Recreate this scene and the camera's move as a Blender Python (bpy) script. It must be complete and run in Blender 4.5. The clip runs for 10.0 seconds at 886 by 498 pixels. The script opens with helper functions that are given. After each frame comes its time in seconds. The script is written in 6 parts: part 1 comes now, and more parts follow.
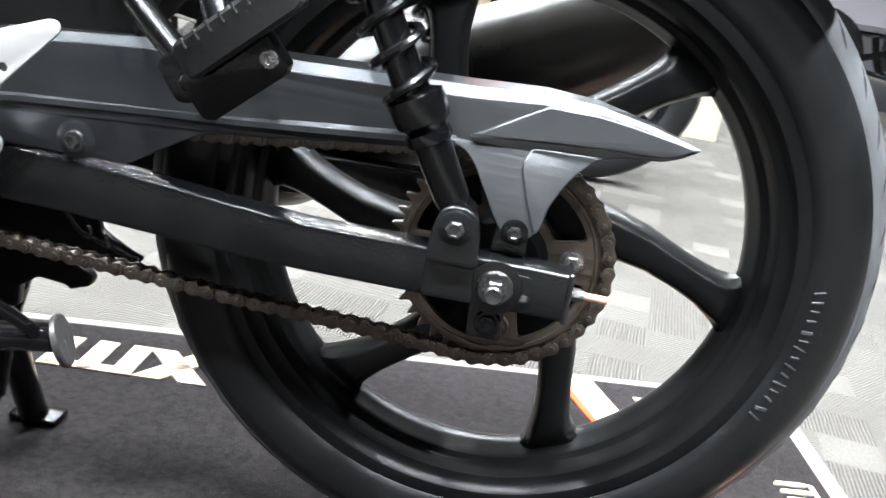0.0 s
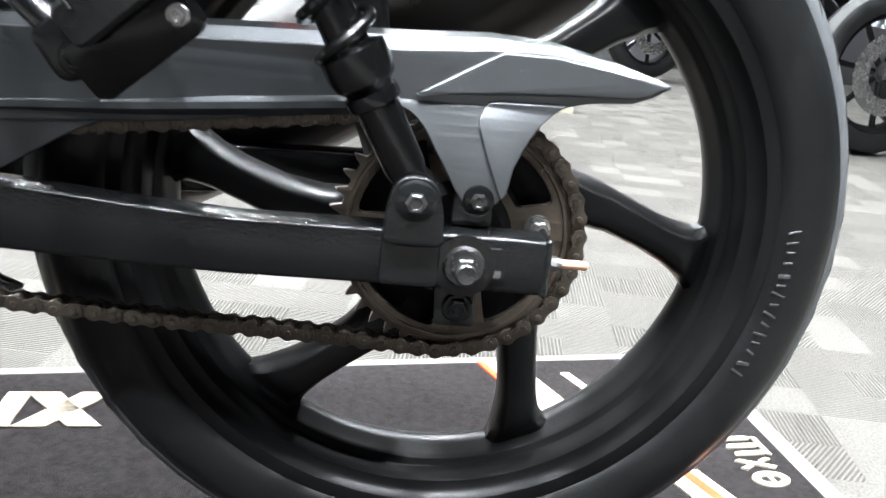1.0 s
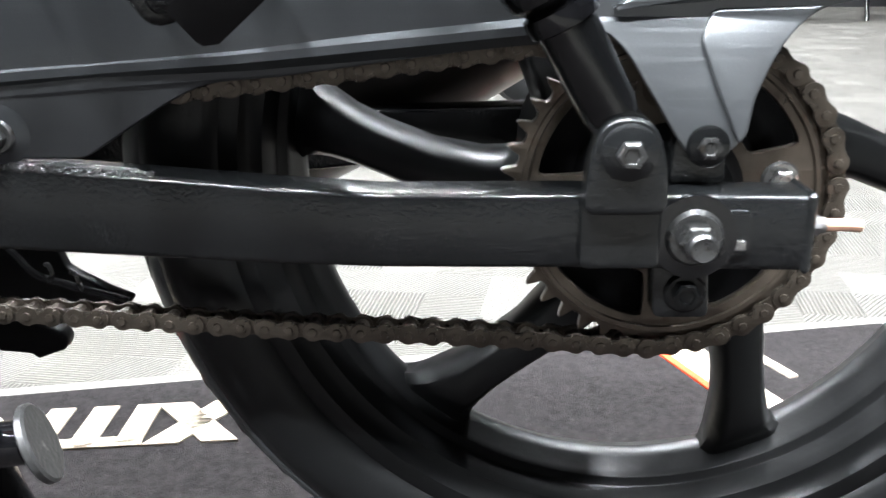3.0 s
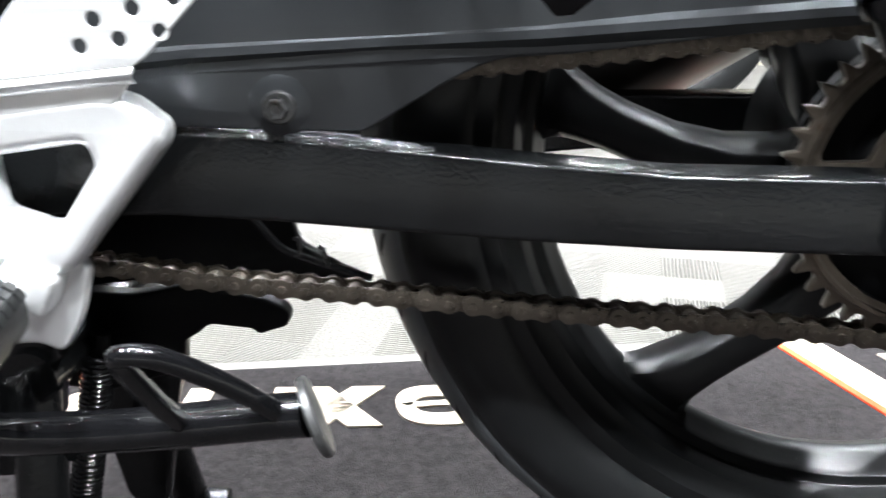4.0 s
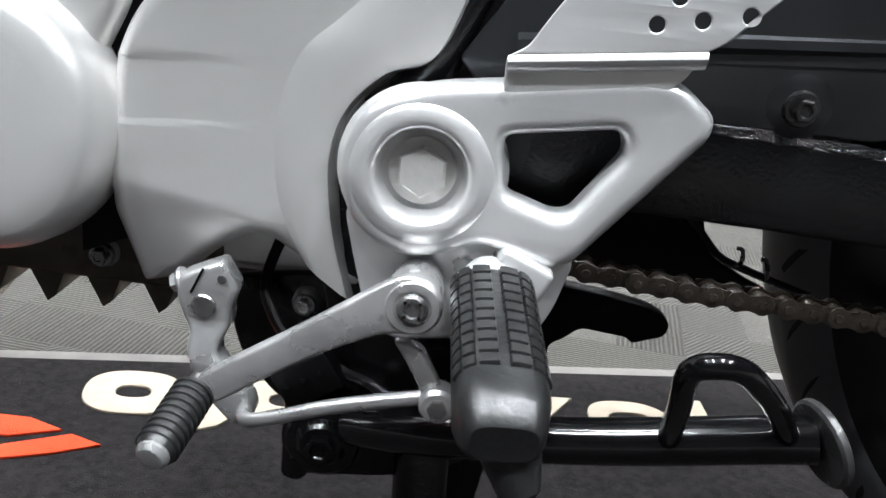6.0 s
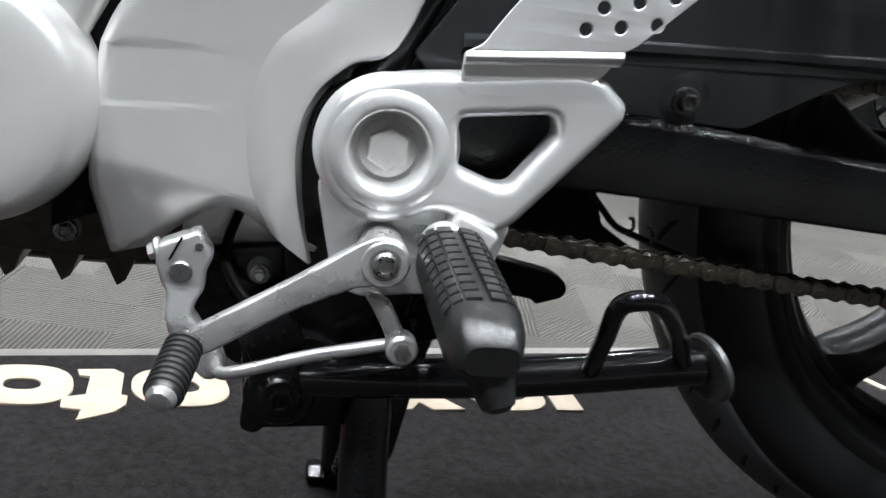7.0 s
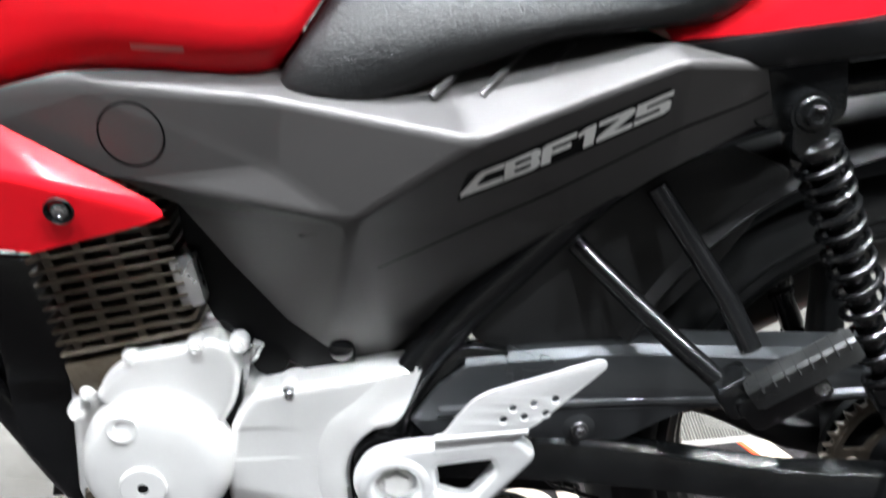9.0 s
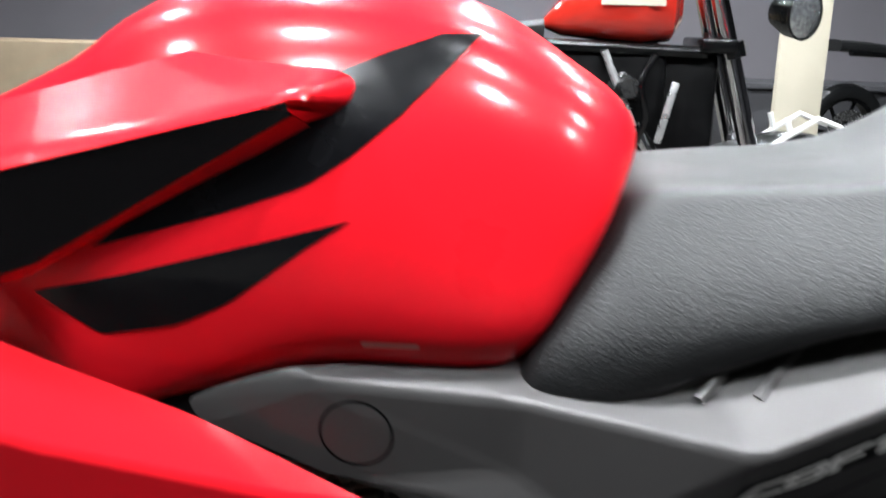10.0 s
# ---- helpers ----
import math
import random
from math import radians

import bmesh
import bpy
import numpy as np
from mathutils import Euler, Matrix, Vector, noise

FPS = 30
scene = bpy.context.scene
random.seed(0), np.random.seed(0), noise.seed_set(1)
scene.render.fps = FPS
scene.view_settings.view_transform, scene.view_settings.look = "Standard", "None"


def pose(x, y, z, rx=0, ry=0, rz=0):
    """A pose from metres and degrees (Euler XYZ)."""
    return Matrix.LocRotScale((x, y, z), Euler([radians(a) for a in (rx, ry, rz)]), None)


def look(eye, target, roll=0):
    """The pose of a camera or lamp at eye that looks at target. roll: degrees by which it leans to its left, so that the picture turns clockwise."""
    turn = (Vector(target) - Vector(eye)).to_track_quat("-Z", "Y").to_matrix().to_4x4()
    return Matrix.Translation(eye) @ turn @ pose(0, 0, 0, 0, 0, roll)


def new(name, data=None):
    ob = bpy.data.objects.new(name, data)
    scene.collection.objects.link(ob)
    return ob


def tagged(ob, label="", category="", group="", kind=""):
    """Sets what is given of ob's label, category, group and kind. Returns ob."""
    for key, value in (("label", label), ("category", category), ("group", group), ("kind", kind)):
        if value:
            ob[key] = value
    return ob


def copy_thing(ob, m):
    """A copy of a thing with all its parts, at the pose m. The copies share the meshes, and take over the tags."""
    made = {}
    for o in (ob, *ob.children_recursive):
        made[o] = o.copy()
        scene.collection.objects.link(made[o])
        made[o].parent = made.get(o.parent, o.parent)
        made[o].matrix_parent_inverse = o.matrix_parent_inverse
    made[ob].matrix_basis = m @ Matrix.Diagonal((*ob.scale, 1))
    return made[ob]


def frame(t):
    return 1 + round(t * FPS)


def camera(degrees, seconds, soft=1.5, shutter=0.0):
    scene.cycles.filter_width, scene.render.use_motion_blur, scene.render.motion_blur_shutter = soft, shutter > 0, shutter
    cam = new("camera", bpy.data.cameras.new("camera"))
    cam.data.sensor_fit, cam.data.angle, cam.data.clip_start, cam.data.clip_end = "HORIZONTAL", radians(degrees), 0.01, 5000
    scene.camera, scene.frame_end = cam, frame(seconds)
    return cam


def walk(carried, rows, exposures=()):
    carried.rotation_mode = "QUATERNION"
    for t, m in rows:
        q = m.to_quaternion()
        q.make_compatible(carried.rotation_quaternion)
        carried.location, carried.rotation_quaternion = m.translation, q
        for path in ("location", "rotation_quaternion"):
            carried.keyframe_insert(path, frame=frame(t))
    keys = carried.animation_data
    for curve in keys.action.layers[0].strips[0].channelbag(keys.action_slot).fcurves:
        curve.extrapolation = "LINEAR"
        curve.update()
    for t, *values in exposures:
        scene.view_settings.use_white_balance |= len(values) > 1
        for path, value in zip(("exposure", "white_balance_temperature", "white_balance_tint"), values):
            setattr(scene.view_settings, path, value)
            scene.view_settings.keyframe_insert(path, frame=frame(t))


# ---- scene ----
cam = camera(51.8, 10.0, shutter=0.4)
PATH = [
    (0, (-0.001, -0.712, 0.57), (-0.117, 1.188, -0.044), 9.6),
    (0.5, (-0.046, -0.722, 0.57), (0.033, 1.188, -0.018), 8.0),
    (1, (-0.065, -0.633, 0.524), (0.129, 1.271, -0.058), 5.7),
    (1.5, (-0.053, -0.568, 0.506), (0.161, 1.329, -0.09), 4.6),
    (2, (-0.044, -0.527, 0.502), (0.07, 1.371, -0.117), 1.7),
    (2.2, (-0.059, -0.527, 0.498), (0.005, 1.374, -0.12), 0.7),
    (3.3, (-0.121, -0.492, 0.477), (-0.198, 1.395, -0.18), -0.8),
    (3.5, (-0.145, -0.493, 0.474), (-0.236, 1.394, -0.181), -0.9),
    (4, (-0.221, -0.5, 0.472), (-0.338, 1.386, -0.182), 0.6),
    (4.5, (-0.286, -0.499, 0.474), (-0.427, 1.388, -0.171), 2.1),
    (5, (-0.368, -0.49, 0.477), (-0.49, 1.399, -0.17), 2.8),
    (5.5, (-0.432, -0.481, 0.468), (-0.548, 1.401, -0.199), 4.2),
    (5.7, (-0.449, -0.48, 0.459), (-0.552, 1.405, -0.201), 4.7),
    (6.8, (-0.544, -0.535, 0.431), (-0.214, 1.354, -0.135), 9.3),
    (7, (-0.55, -0.555, 0.438), (-0.174, 1.326, -0.128), 9.0),
    (7.5, (-0.545, -0.632, 0.513), (-0.133, 1.216, -0.131), 10.0),
    (8, (-0.536, -0.696, 0.627), (-0.187, 1.135, -0.097), 8.0),
    (8.5, (-0.526, -0.741, 0.737), (-0.293, 1.103, 0.0), 6.6),
    (9, (-0.528, -0.783, 0.832), (-0.363, 1.084, 0.134), 3.9),
    (9.5, (-0.546, -0.763, 0.899), (-0.544, 1.147, 0.306), 2.2),
    (10, (-0.638, -0.67, 0.934), (-0.683, 1.269, 0.444), 1.5),
]
EXPOSURE = [(0, 1.38), (0.5, 1.5), (1.0, 1.42), (2.2, 2.05), (3.3, 1.58), (4.0, 1.6), (4.5, 0.98), (5.0, 0.82), (5.5, 0.1), (7.0, 0.05), (7.5, 0.15), (8.5, 0.25), (8.8, 0.1), (9.0, 1.0), (9.5, 1.0), (10.0, 0.05)]
walk(cam, [(t, look(eye, target, roll)) for t, eye, target, roll in PATH], EXPOSURE)
# ---- place ----
# ---- world and light ----
world = bpy.data.worlds.new("world")
world.use_nodes = True
scene.world = world
world.node_tree.nodes["Background"].inputs[0].default_value = (0.9, 0.95, 1.0, 1)
world.node_tree.nodes["Background"].inputs[1].default_value = 0.05


# ---- materials ----
def mat(name, base, rough=0.5, metal=0.0, var=0.12, vscale=18.0, bump=0.0, bscale=300.0, coat=0.0, rvar=0.1, stain=None, stain_at=0.62, spec=0.5):
    """A surface with grain and blotches at two sizes, fine relief and uneven gloss."""
    m = bpy.data.materials.new(name)
    m.use_nodes = True
    nt = m.node_tree
    b = nt.nodes["Principled BSDF"]
    L = nt.links.new
    co = nt.nodes.new("ShaderNodeTexCoord")
    n1 = nt.nodes.new("ShaderNodeTexNoise")
    n1.inputs["Scale"].default_value, n1.inputs["Detail"].default_value = vscale, 6
    n2 = nt.nodes.new("ShaderNodeTexNoise")
    n2.inputs["Scale"].default_value, n2.inputs["Detail"].default_value = bscale, 3
    L(co.outputs["Object"], n1.inputs["Vector"])
    L(co.outputs["Object"], n2.inputs["Vector"])
    ramp = nt.nodes.new("ShaderNodeMapRange")
    ramp.inputs["From Min"].default_value, ramp.inputs["From Max"].default_value = 0.3, 0.7
    ramp.inputs["To Min"].default_value, ramp.inputs["To Max"].default_value = 1 - var, 1 + var
    L(n1.outputs["Fac"], ramp.inputs["Value"])
    mul = nt.nodes.new("ShaderNodeVectorMath")
    mul.operation = "SCALE"
    mul.inputs[0].default_value = base
    L(ramp.outputs["Result"], mul.inputs["Scale"])
    colour = mul.outputs["Vector"]
    if stain:
        n3 = nt.nodes.new("ShaderNodeTexNoise")
        n3.inputs["Scale"].default_value, n3.inputs["Detail"].default_value = vscale * 2.3, 8
        L(co.outputs["Object"], n3.inputs["Vector"])
        st = nt.nodes.new("ShaderNodeMapRange")
        st.inputs["From Min"].default_value, st.inputs["From Max"].default_value = stain_at, stain_at + 0.12
        L(n3.outputs["Fac"], st.inputs["Value"])
        mx = nt.nodes.new("ShaderNodeMix")
        mx.data_type = "RGBA"
        L(st.outputs["Result"], mx.inputs["Factor"])
        L(colour, mx.inputs["A"])
        mx.inputs["B"].default_value = (*stain, 1)
        colour = mx.outputs["Result"]
    L(colour, b.inputs["Base Color"])
    rr = nt.nodes.new("ShaderNodeMapRange")
    rr.inputs["From Min"].default_value, rr.inputs["From Max"].default_value = 0.3, 0.7
    rr.inputs["To Min"].default_value, rr.inputs["To Max"].default_value = max(0.02, rough - rvar), min(1, rough + rvar)
    L(n1.outputs["Fac"], rr.inputs["Value"])
    L(rr.outputs["Result"], b.inputs["Roughness"])
    b.inputs["Metallic"].default_value = metal
    b.inputs["Specular IOR Level"].default_value = spec
    if coat:
        b.inputs["Coat Weight"].default_value, b.inputs["Coat Roughness"].default_value = coat, 0.04
    if bump:
        bp = nt.nodes.new("ShaderNodeBump")
        bp.inputs["Strength"].default_value, bp.inputs["Distance"].default_value = min(1, bump), 0.002
        L(n2.outputs["Fac"], bp.inputs["Height"])
        L(bp.outputs["Normal"], b.inputs["Normal"])
    return m


def glow(name, colour, strength):
    m = bpy.data.materials.new(name)
    m.use_nodes = True
    b = m.node_tree.nodes["Principled BSDF"]
    b.inputs["Base Color"].default_value = (0.8, 0.8, 0.8, 1)
    b.inputs["Emission Color"].default_value = (*colour, 1)
    b.inputs["Emission Strength"].default_value = strength
    return m


BLACK_PAINT = mat("black paint", (0.0034, 0.0036, 0.0038), 0.18, 0, 0.2, 12, 0.16, 260, rvar=0.07, spec=0.32)
GLOSS_BLACK = mat("gloss black", (0.003, 0.003, 0.0034), 0.12, 0, 0.1, 12, rvar=0.05, spec=0.5)
# Dust plus the lamp sheen of the upper tread, both put into the grey.
TREAD = mat("dusty lit tread rubber", (0.075, 0.079, 0.083), 0.55, 0, 0.18, 25, 0.10, 240, spec=0.4)
SATIN_BLACK = mat("satin black tube paint", (0.0025, 0.0026, 0.0028), 0.22, 0, 0.2, 12, 0.06, 260, rvar=0.05, spec=0.55)
WHEEL_BLACK = mat("satin wheel black", (0.0036, 0.0038, 0.0040), 0.36, 0, 0.2, 10, 0.04, 260, rvar=0.06, spec=0.26)
FLAP = mat("dull black moulding", (0.009, 0.009, 0.0092), 0.5, 0, 0.2, 14, 0.1, 300, spec=0.3)
DEEP_BLACK = mat("matt black plastic", (0.0020, 0.0020, 0.0022), 0.45, 0, 0.15, 20, 0.08, 400, spec=0.12)
RUBBER = mat("tyre rubber", (0.0062, 0.0066, 0.0069), 0.40, 0, 0.2, 14, 0.10, 240, rvar=0.08, spec=0.3)
PEG_RUBBER = mat("peg rubber", (0.012, 0.0125, 0.0125), 0.34, 0, 0.25, 30, 0.15, 300, spec=0.5, stain=(0.09, 0.075, 0.055), stain_at=0.70)
DARK_STEEL = mat("dull dark steel", (0.085, 0.085, 0.085), 0.30, 0.8, 0.25, 60, 0.08, 400, stain=(0.04, 0.035, 0.03), stain_at=0.60)
# The chain guard's one plastic twice: darkened for shaded faces, lighter for the lit tail.
GUARD_SHADED = mat("shaded grey plastic", (0.066, 0.070, 0.074), 0.30, 0.75, 0.08, 8, 0.04, 900, rvar=0.04, spec=0.3)
GUARD = mat("metallic grey plastic", (0.120, 0.126, 0.132), 0.31, 0.80, 0.06, 8, 0.03, 900, rvar=0.03)
PANEL = mat("matt grey panel", (0.074, 0.071, 0.070), 0.42, 0.58, 0.05, 8, 0.05, 1200, rvar=0.03, spec=0.3)
SILVER = mat("painted silver casting", (0.80, 0.80, 0.80), 0.33, 0.66, 0.06, 14, 0.06, 130, rvar=0.06, stain=(0.40, 0.41, 0.42), stain_at=0.72)
CASE = mat("cast engine silver", (0.80, 0.795, 0.78), 0.35, 0.60, 0.06, 9, 0.04, 160, rvar=0.06, stain=(0.38, 0.37, 0.36), stain_at=0.76)
BOLT_SILVER = mat("aged silver paint", (0.66, 0.655, 0.63), 0.42, 0.40, 0.10, 60, 0.12, 300, rvar=0.08, stain=(0.42, 0.38, 0.33), stain_at=0.62)
ALLOY = mat("bare alloy", (0.62, 0.62, 0.62), 0.30, 0.8, 0.12, 40, 0.08, 250, rvar=0.1, stain=(0.35, 0.33, 0.30), stain_at=0.66)
STEEL = mat("bright steel", (0.30, 0.30, 0.295), 0.25, 0.9, 0.15, 60, 0.05, 400, stain=(0.16, 0.12, 0.09), stain_at=0.62)
CHAIN = mat("worn chain steel", (0.088, 0.074, 0.060), 0.33, 0.75, 0.3, 120, 0.15, 700, stain=(0.055, 0.045, 0.035), stain_at=0.58)
RUSTY = mat("tarnished sprocket steel", (0.085, 0.070, 0.056), 0.34, 0.7, 0.3, 40, 0.15, 300, stain=(0.06, 0.04, 0.028), stain_at=0.58)
FIN = mat("dusty cylinder alloy", (0.062, 0.050, 0.036), 0.5, 0.3, 0.25, 40, 0.15, 300, stain=(0.05, 0.038, 0.025), stain_at=0.52)
RED = mat("red paint", (0.68, 0.008, 0.016), 0.30, 0.0, 0.02, 5, spec=0.05, coat=0.30, rvar=0.03)
RED.node_tree.nodes["Principled BSDF"].inputs["Coat Roughness"].default_value = 0.15
DECAL_BLACK = mat("black decal", (0.0035, 0.0035, 0.0042), 0.22, 0, 0.1, 20, spec=0.3)
SEAT = None
WHITE = mat("white print", (0.78, 0.78, 0.76), 0.5, 0, 0.05, 60)
COPPER = mat("copper stud", (0.62, 0.36, 0.26), 0.4, 0.5, 0.15, 60)
EXHAUST = mat("black silencer", (0.018, 0.016, 0.014), 0.36, 0.3, 0.2, 12, 0.04, 300)
CHROME = mat("chrome", (0.72, 0.72, 0.73), 0.08, 1.0, 0.05, 30, rvar=0.04)
WALL = mat("painted wall", (0.25, 0.235, 0.26), 0.8, 0, 0.05, 2, 0.05, 120)
# Dark tone for the bench and for unseen walls that should reflect little.
DARK_WALL = mat("dark painted wall", (0.05, 0.05, 0.055), 0.8, 0, 0.1, 2, 0.05, 120)
CEIL = mat("grey ceiling paint", (0.10, 0.10, 0.10), 0.85, 0, 0.03, 2)
CREAM = mat("cream board", (0.50, 0.46, 0.36), 0.6, 0, 0.05, 5)
BEIGE = mat("beige skirting", (0.30, 0.23, 0.15), 0.6, 0, 0.1, 8)
DARK_RED = mat("old red paint", (0.50, 0.025, 0.015), 0.15, 0, 0.05, 6, coat=1.0)
GLASS = mat("lamp glass", (0.75, 0.78, 0.8), 0.12, 0.9, 0.5, 90, 0.6, 60)


def seat_material():
    """Black vinyl with a fine wrinkled grain."""
    m = mat("black vinyl", (0.009, 0.0094, 0.0098), 0.40, 0, 0.10, 12, rvar=0.05, spec=0.36)
    nt = m.node_tree
    b = nt.nodes["Principled BSDF"]
    co = nt.nodes.new("ShaderNodeTexCoord")
    mp = nt.nodes.new("ShaderNodeMapping")
    mp.inputs["Scale"].default_value = (210, 300, 640)
    v = nt.nodes.new("ShaderNodeTexNoise")
    v.inputs["Scale"].default_value, v.inputs["Detail"].default_value, v.inputs["Distortion"].default_value = 1.0, 2, 1.2
    bp = nt.nodes.new("ShaderNodeBump")
    bp.inputs["Strength"].default_value, bp.inputs["Distance"].default_value = 0.70, 0.0010
    nt.links.new(co.outputs["Object"], mp.inputs["Vector"])
    nt.links.new(mp.outputs["Vector"], v.inputs["Vector"])
    nt.links.new(v.outputs["Fac"], bp.inputs["Height"])
    nt.links.new(bp.outputs["Normal"], b.inputs["Normal"])
    return m


SEAT = seat_material()


def carpet_material():
    """Grey loop carpet woven in small squares, ribbed one way, the other way, aslant or in loose loops."""
    m = bpy.data.materials.new("patchwork carpet")
    m.use_nodes = True
    nt = m.node_tree
    b = nt.nodes["Principled BSDF"]
    N, L = nt.nodes.new, nt.links.new
    co = N("ShaderNodeTexCoord")
    turn = N("ShaderNodeMapping")
    turn.inputs["Rotation"].default_value = (0, 0, radians(8))
    L(co.outputs["Object"], turn.inputs["Vector"])
    cell = N("ShaderNodeVectorMath")
    cell.operation = "SCALE"
    cell.inputs["Scale"].default_value = 1 / 0.085
    L(turn.outputs["Vector"], cell.inputs[0])
    fl = N("ShaderNodeVectorMath")
    fl.operation = "FLOOR"
    L(cell.outputs["Vector"], fl.inputs[0])
    wn = N("ShaderNodeTexWhiteNoise")
    wn.noise_dimensions = "2D"
    L(fl.outputs["Vector"], wn.inputs["Vector"])

    def ribs(angle):
        mp = N("ShaderNodeMapping")
        mp.inputs["Rotation"].default_value = (0, 0, radians(angle))
        L(turn.outputs["Vector"], mp.inputs["Vector"])
        w = N("ShaderNodeTexWave")
        w.wave_profile = "SIN"
        w.inputs["Scale"].default_value, w.inputs["Distortion"].default_value = 55, 0.6
        w.inputs["Detail"].default_value, w.inputs["Detail Scale"].default_value = 1, 4
        L(mp.outputs["Vector"], w.inputs["Vector"])
        return w.outputs["Fac"]

    loop = N("ShaderNodeTexNoise")
    loop.inputs["Scale"].default_value, loop.inputs["Detail"].default_value = 260, 3
    L(co.outputs["Object"], loop.inputs["Vector"])
    kinds = [ribs(0), ribs(90), ribs(35), loop.outputs["Fac"]]
    out = kinds[0]
    for n, k in enumerate(kinds[1:]):
        step = N("ShaderNodeMath")
        step.operation = "GREATER_THAN"
        step.inputs[1].default_value = (n + 1) * 0.27
        L(wn.outputs["Value"], step.inputs[0])
        mx = N("ShaderNodeMix")
        L(step.outputs["Value"], mx.inputs["Factor"])
        L(out, mx.inputs["A"])
        L(k, mx.inputs["B"])
        out = mx.outputs["Result"]
    add = N("ShaderNodeMath")
    add.operation = "MULTIPLY_ADD"
    add.inputs[1].default_value = 0.35
    L(loop.outputs["Fac"], add.inputs[0])
    L(out, add.inputs[2])
    tone = N("ShaderNodeMapRange")
    tone.inputs["From Min"].default_value, tone.inputs["From Max"].default_value = 0.1, 1.25
    tone.inputs["To Min"].default_value, tone.inputs["To Max"].default_value = 0.048, 0.118
    L(add.outputs["Value"], tone.inputs["Value"])
    cellt = N("ShaderNodeMapRange")
    cellt.inputs["To Min"].default_value, cellt.inputs["To Max"].default_value = 0.88, 1.1
    L(wn.outputs["Value"], cellt.inputs["Value"])
    val = N("ShaderNodeMath")
    val.operation = "MULTIPLY"
    L(tone.outputs["Result"], val.inputs[0])
    L(cellt.outputs["Result"], val.inputs[1])
    hue = N("ShaderNodeVectorMath")
    hue.operation = "SCALE"
    hue.inputs[0].default_value = (1.0, 0.955, 0.87)
    L(val.outputs["Value"], hue.inputs["Scale"])
    L(hue.outputs["Vector"], b.inputs["Base Color"])
    b.inputs["Roughness"].default_value, b.inputs["Specular IOR Level"].default_value = 0.95, 0.1
    bp = N("ShaderNodeBump")
    bp.inputs["Strength"].default_value, bp.inputs["Distance"].default_value = 0.8, 0.003
    L(out, bp.inputs["Height"])
    L(bp.outputs["Normal"], b.inputs["Normal"])
    return m


CARPET = carpet_material()
MAT_PILE = mat("charcoal mat pile", (0.0150, 0.0132, 0.0136), 0.95, 0, 0.55, 110, 1.0, 700, spec=0.1, stain=(0.03, 0.027, 0.026), stain_at=0.60)
MAT_WHITE = mat("cream mat pile", (0.50, 0.43, 0.34), 0.95, 0, 0.08, 60, 0.8, 900, spec=0.1)
MAT_RED = mat("orange red mat pile", (0.72, 0.075, 0.03), 0.95, 0, 0.1, 60, 0.8, 900, spec=0.1)
MAT_EDGE = mat("grey rubber edging", (0.16, 0.15, 0.14), 0.8, 0, 0.15, 40, 0.2, 500, spec=0.2)


# ---- building helpers ----
def finish(me, material, smooth=35):
    me.materials.clear()
    me.materials.append(material)
    if smooth:
        me.shade_smooth()
        me.set_sharp_from_angle(angle=radians(smooth))
    return me


def thing(name, label, category, group="", at=(0, 0, 0)):
    ob = new(name)
    ob.empty_display_size = 0.05
    ob.location = at
    return tagged(ob, label, category, group)


def part(name, bm, material, parent, label="", smooth=35):
    """Links a bmesh, or a mesh, as one mesh object under a thing or part."""
    if isinstance(bm, bpy.types.Mesh):
        me = bm
        me.name = name
    else:
        me = bpy.data.meshes.new(name)
        bmesh.ops.recalc_face_normals(bm, faces=bm.faces)
        bm.to_mesh(me)
        bm.free()
    finish(me, material, smooth)
    ob = new(name, me)
    if parent:
        ob.parent = parent
        if parent.parent is None:
            ob.matrix_parent_inverse = Matrix.Translation(parent.location).inverted()
    return tagged(ob, label)


def from_curve(cu):
    ob = bpy.data.objects.new("tmp", cu)
    scene.collection.objects.link(ob)
    me = bpy.data.meshes.new_from_object(ob.evaluated_get(bpy.context.evaluated_depsgraph_get()))
    bpy.data.objects.remove(ob)
    bpy.data.curves.remove(cu)
    return me


def rounded(pts, radius=0.004, n=4):
    """A closed outline with its corners rounded; a point may carry its own radius."""
    out = []
    for i, p in enumerate(pts):
        r = p[2] if len(p) > 2 else radius
        a, b, c = Vector(pts[i - 1][:2]), Vector(p[:2]), Vector(pts[(i + 1) % len(pts)][:2])
        u, v = a - b, c - b
        r = min(r, u.length * 0.48, v.length * 0.48)
        if r < 1e-5:
            out.append(tuple(b))
            continue
        s, e = b + u.normalized() * r, b + v.normalized() * r
        for k in range(n + 1):
            f = k / n
            out.append(tuple((1 - f) ** 2 * s + 2 * f * (1 - f) * b + f * f * e))
    return out


def circle(x, z, r, n=28, a0=0.0):
    return [(x + r * math.cos(a0 + 2 * math.pi * k / n), z + r * math.sin(a0 + 2 * math.pi * k / n)) for k in range(n)]


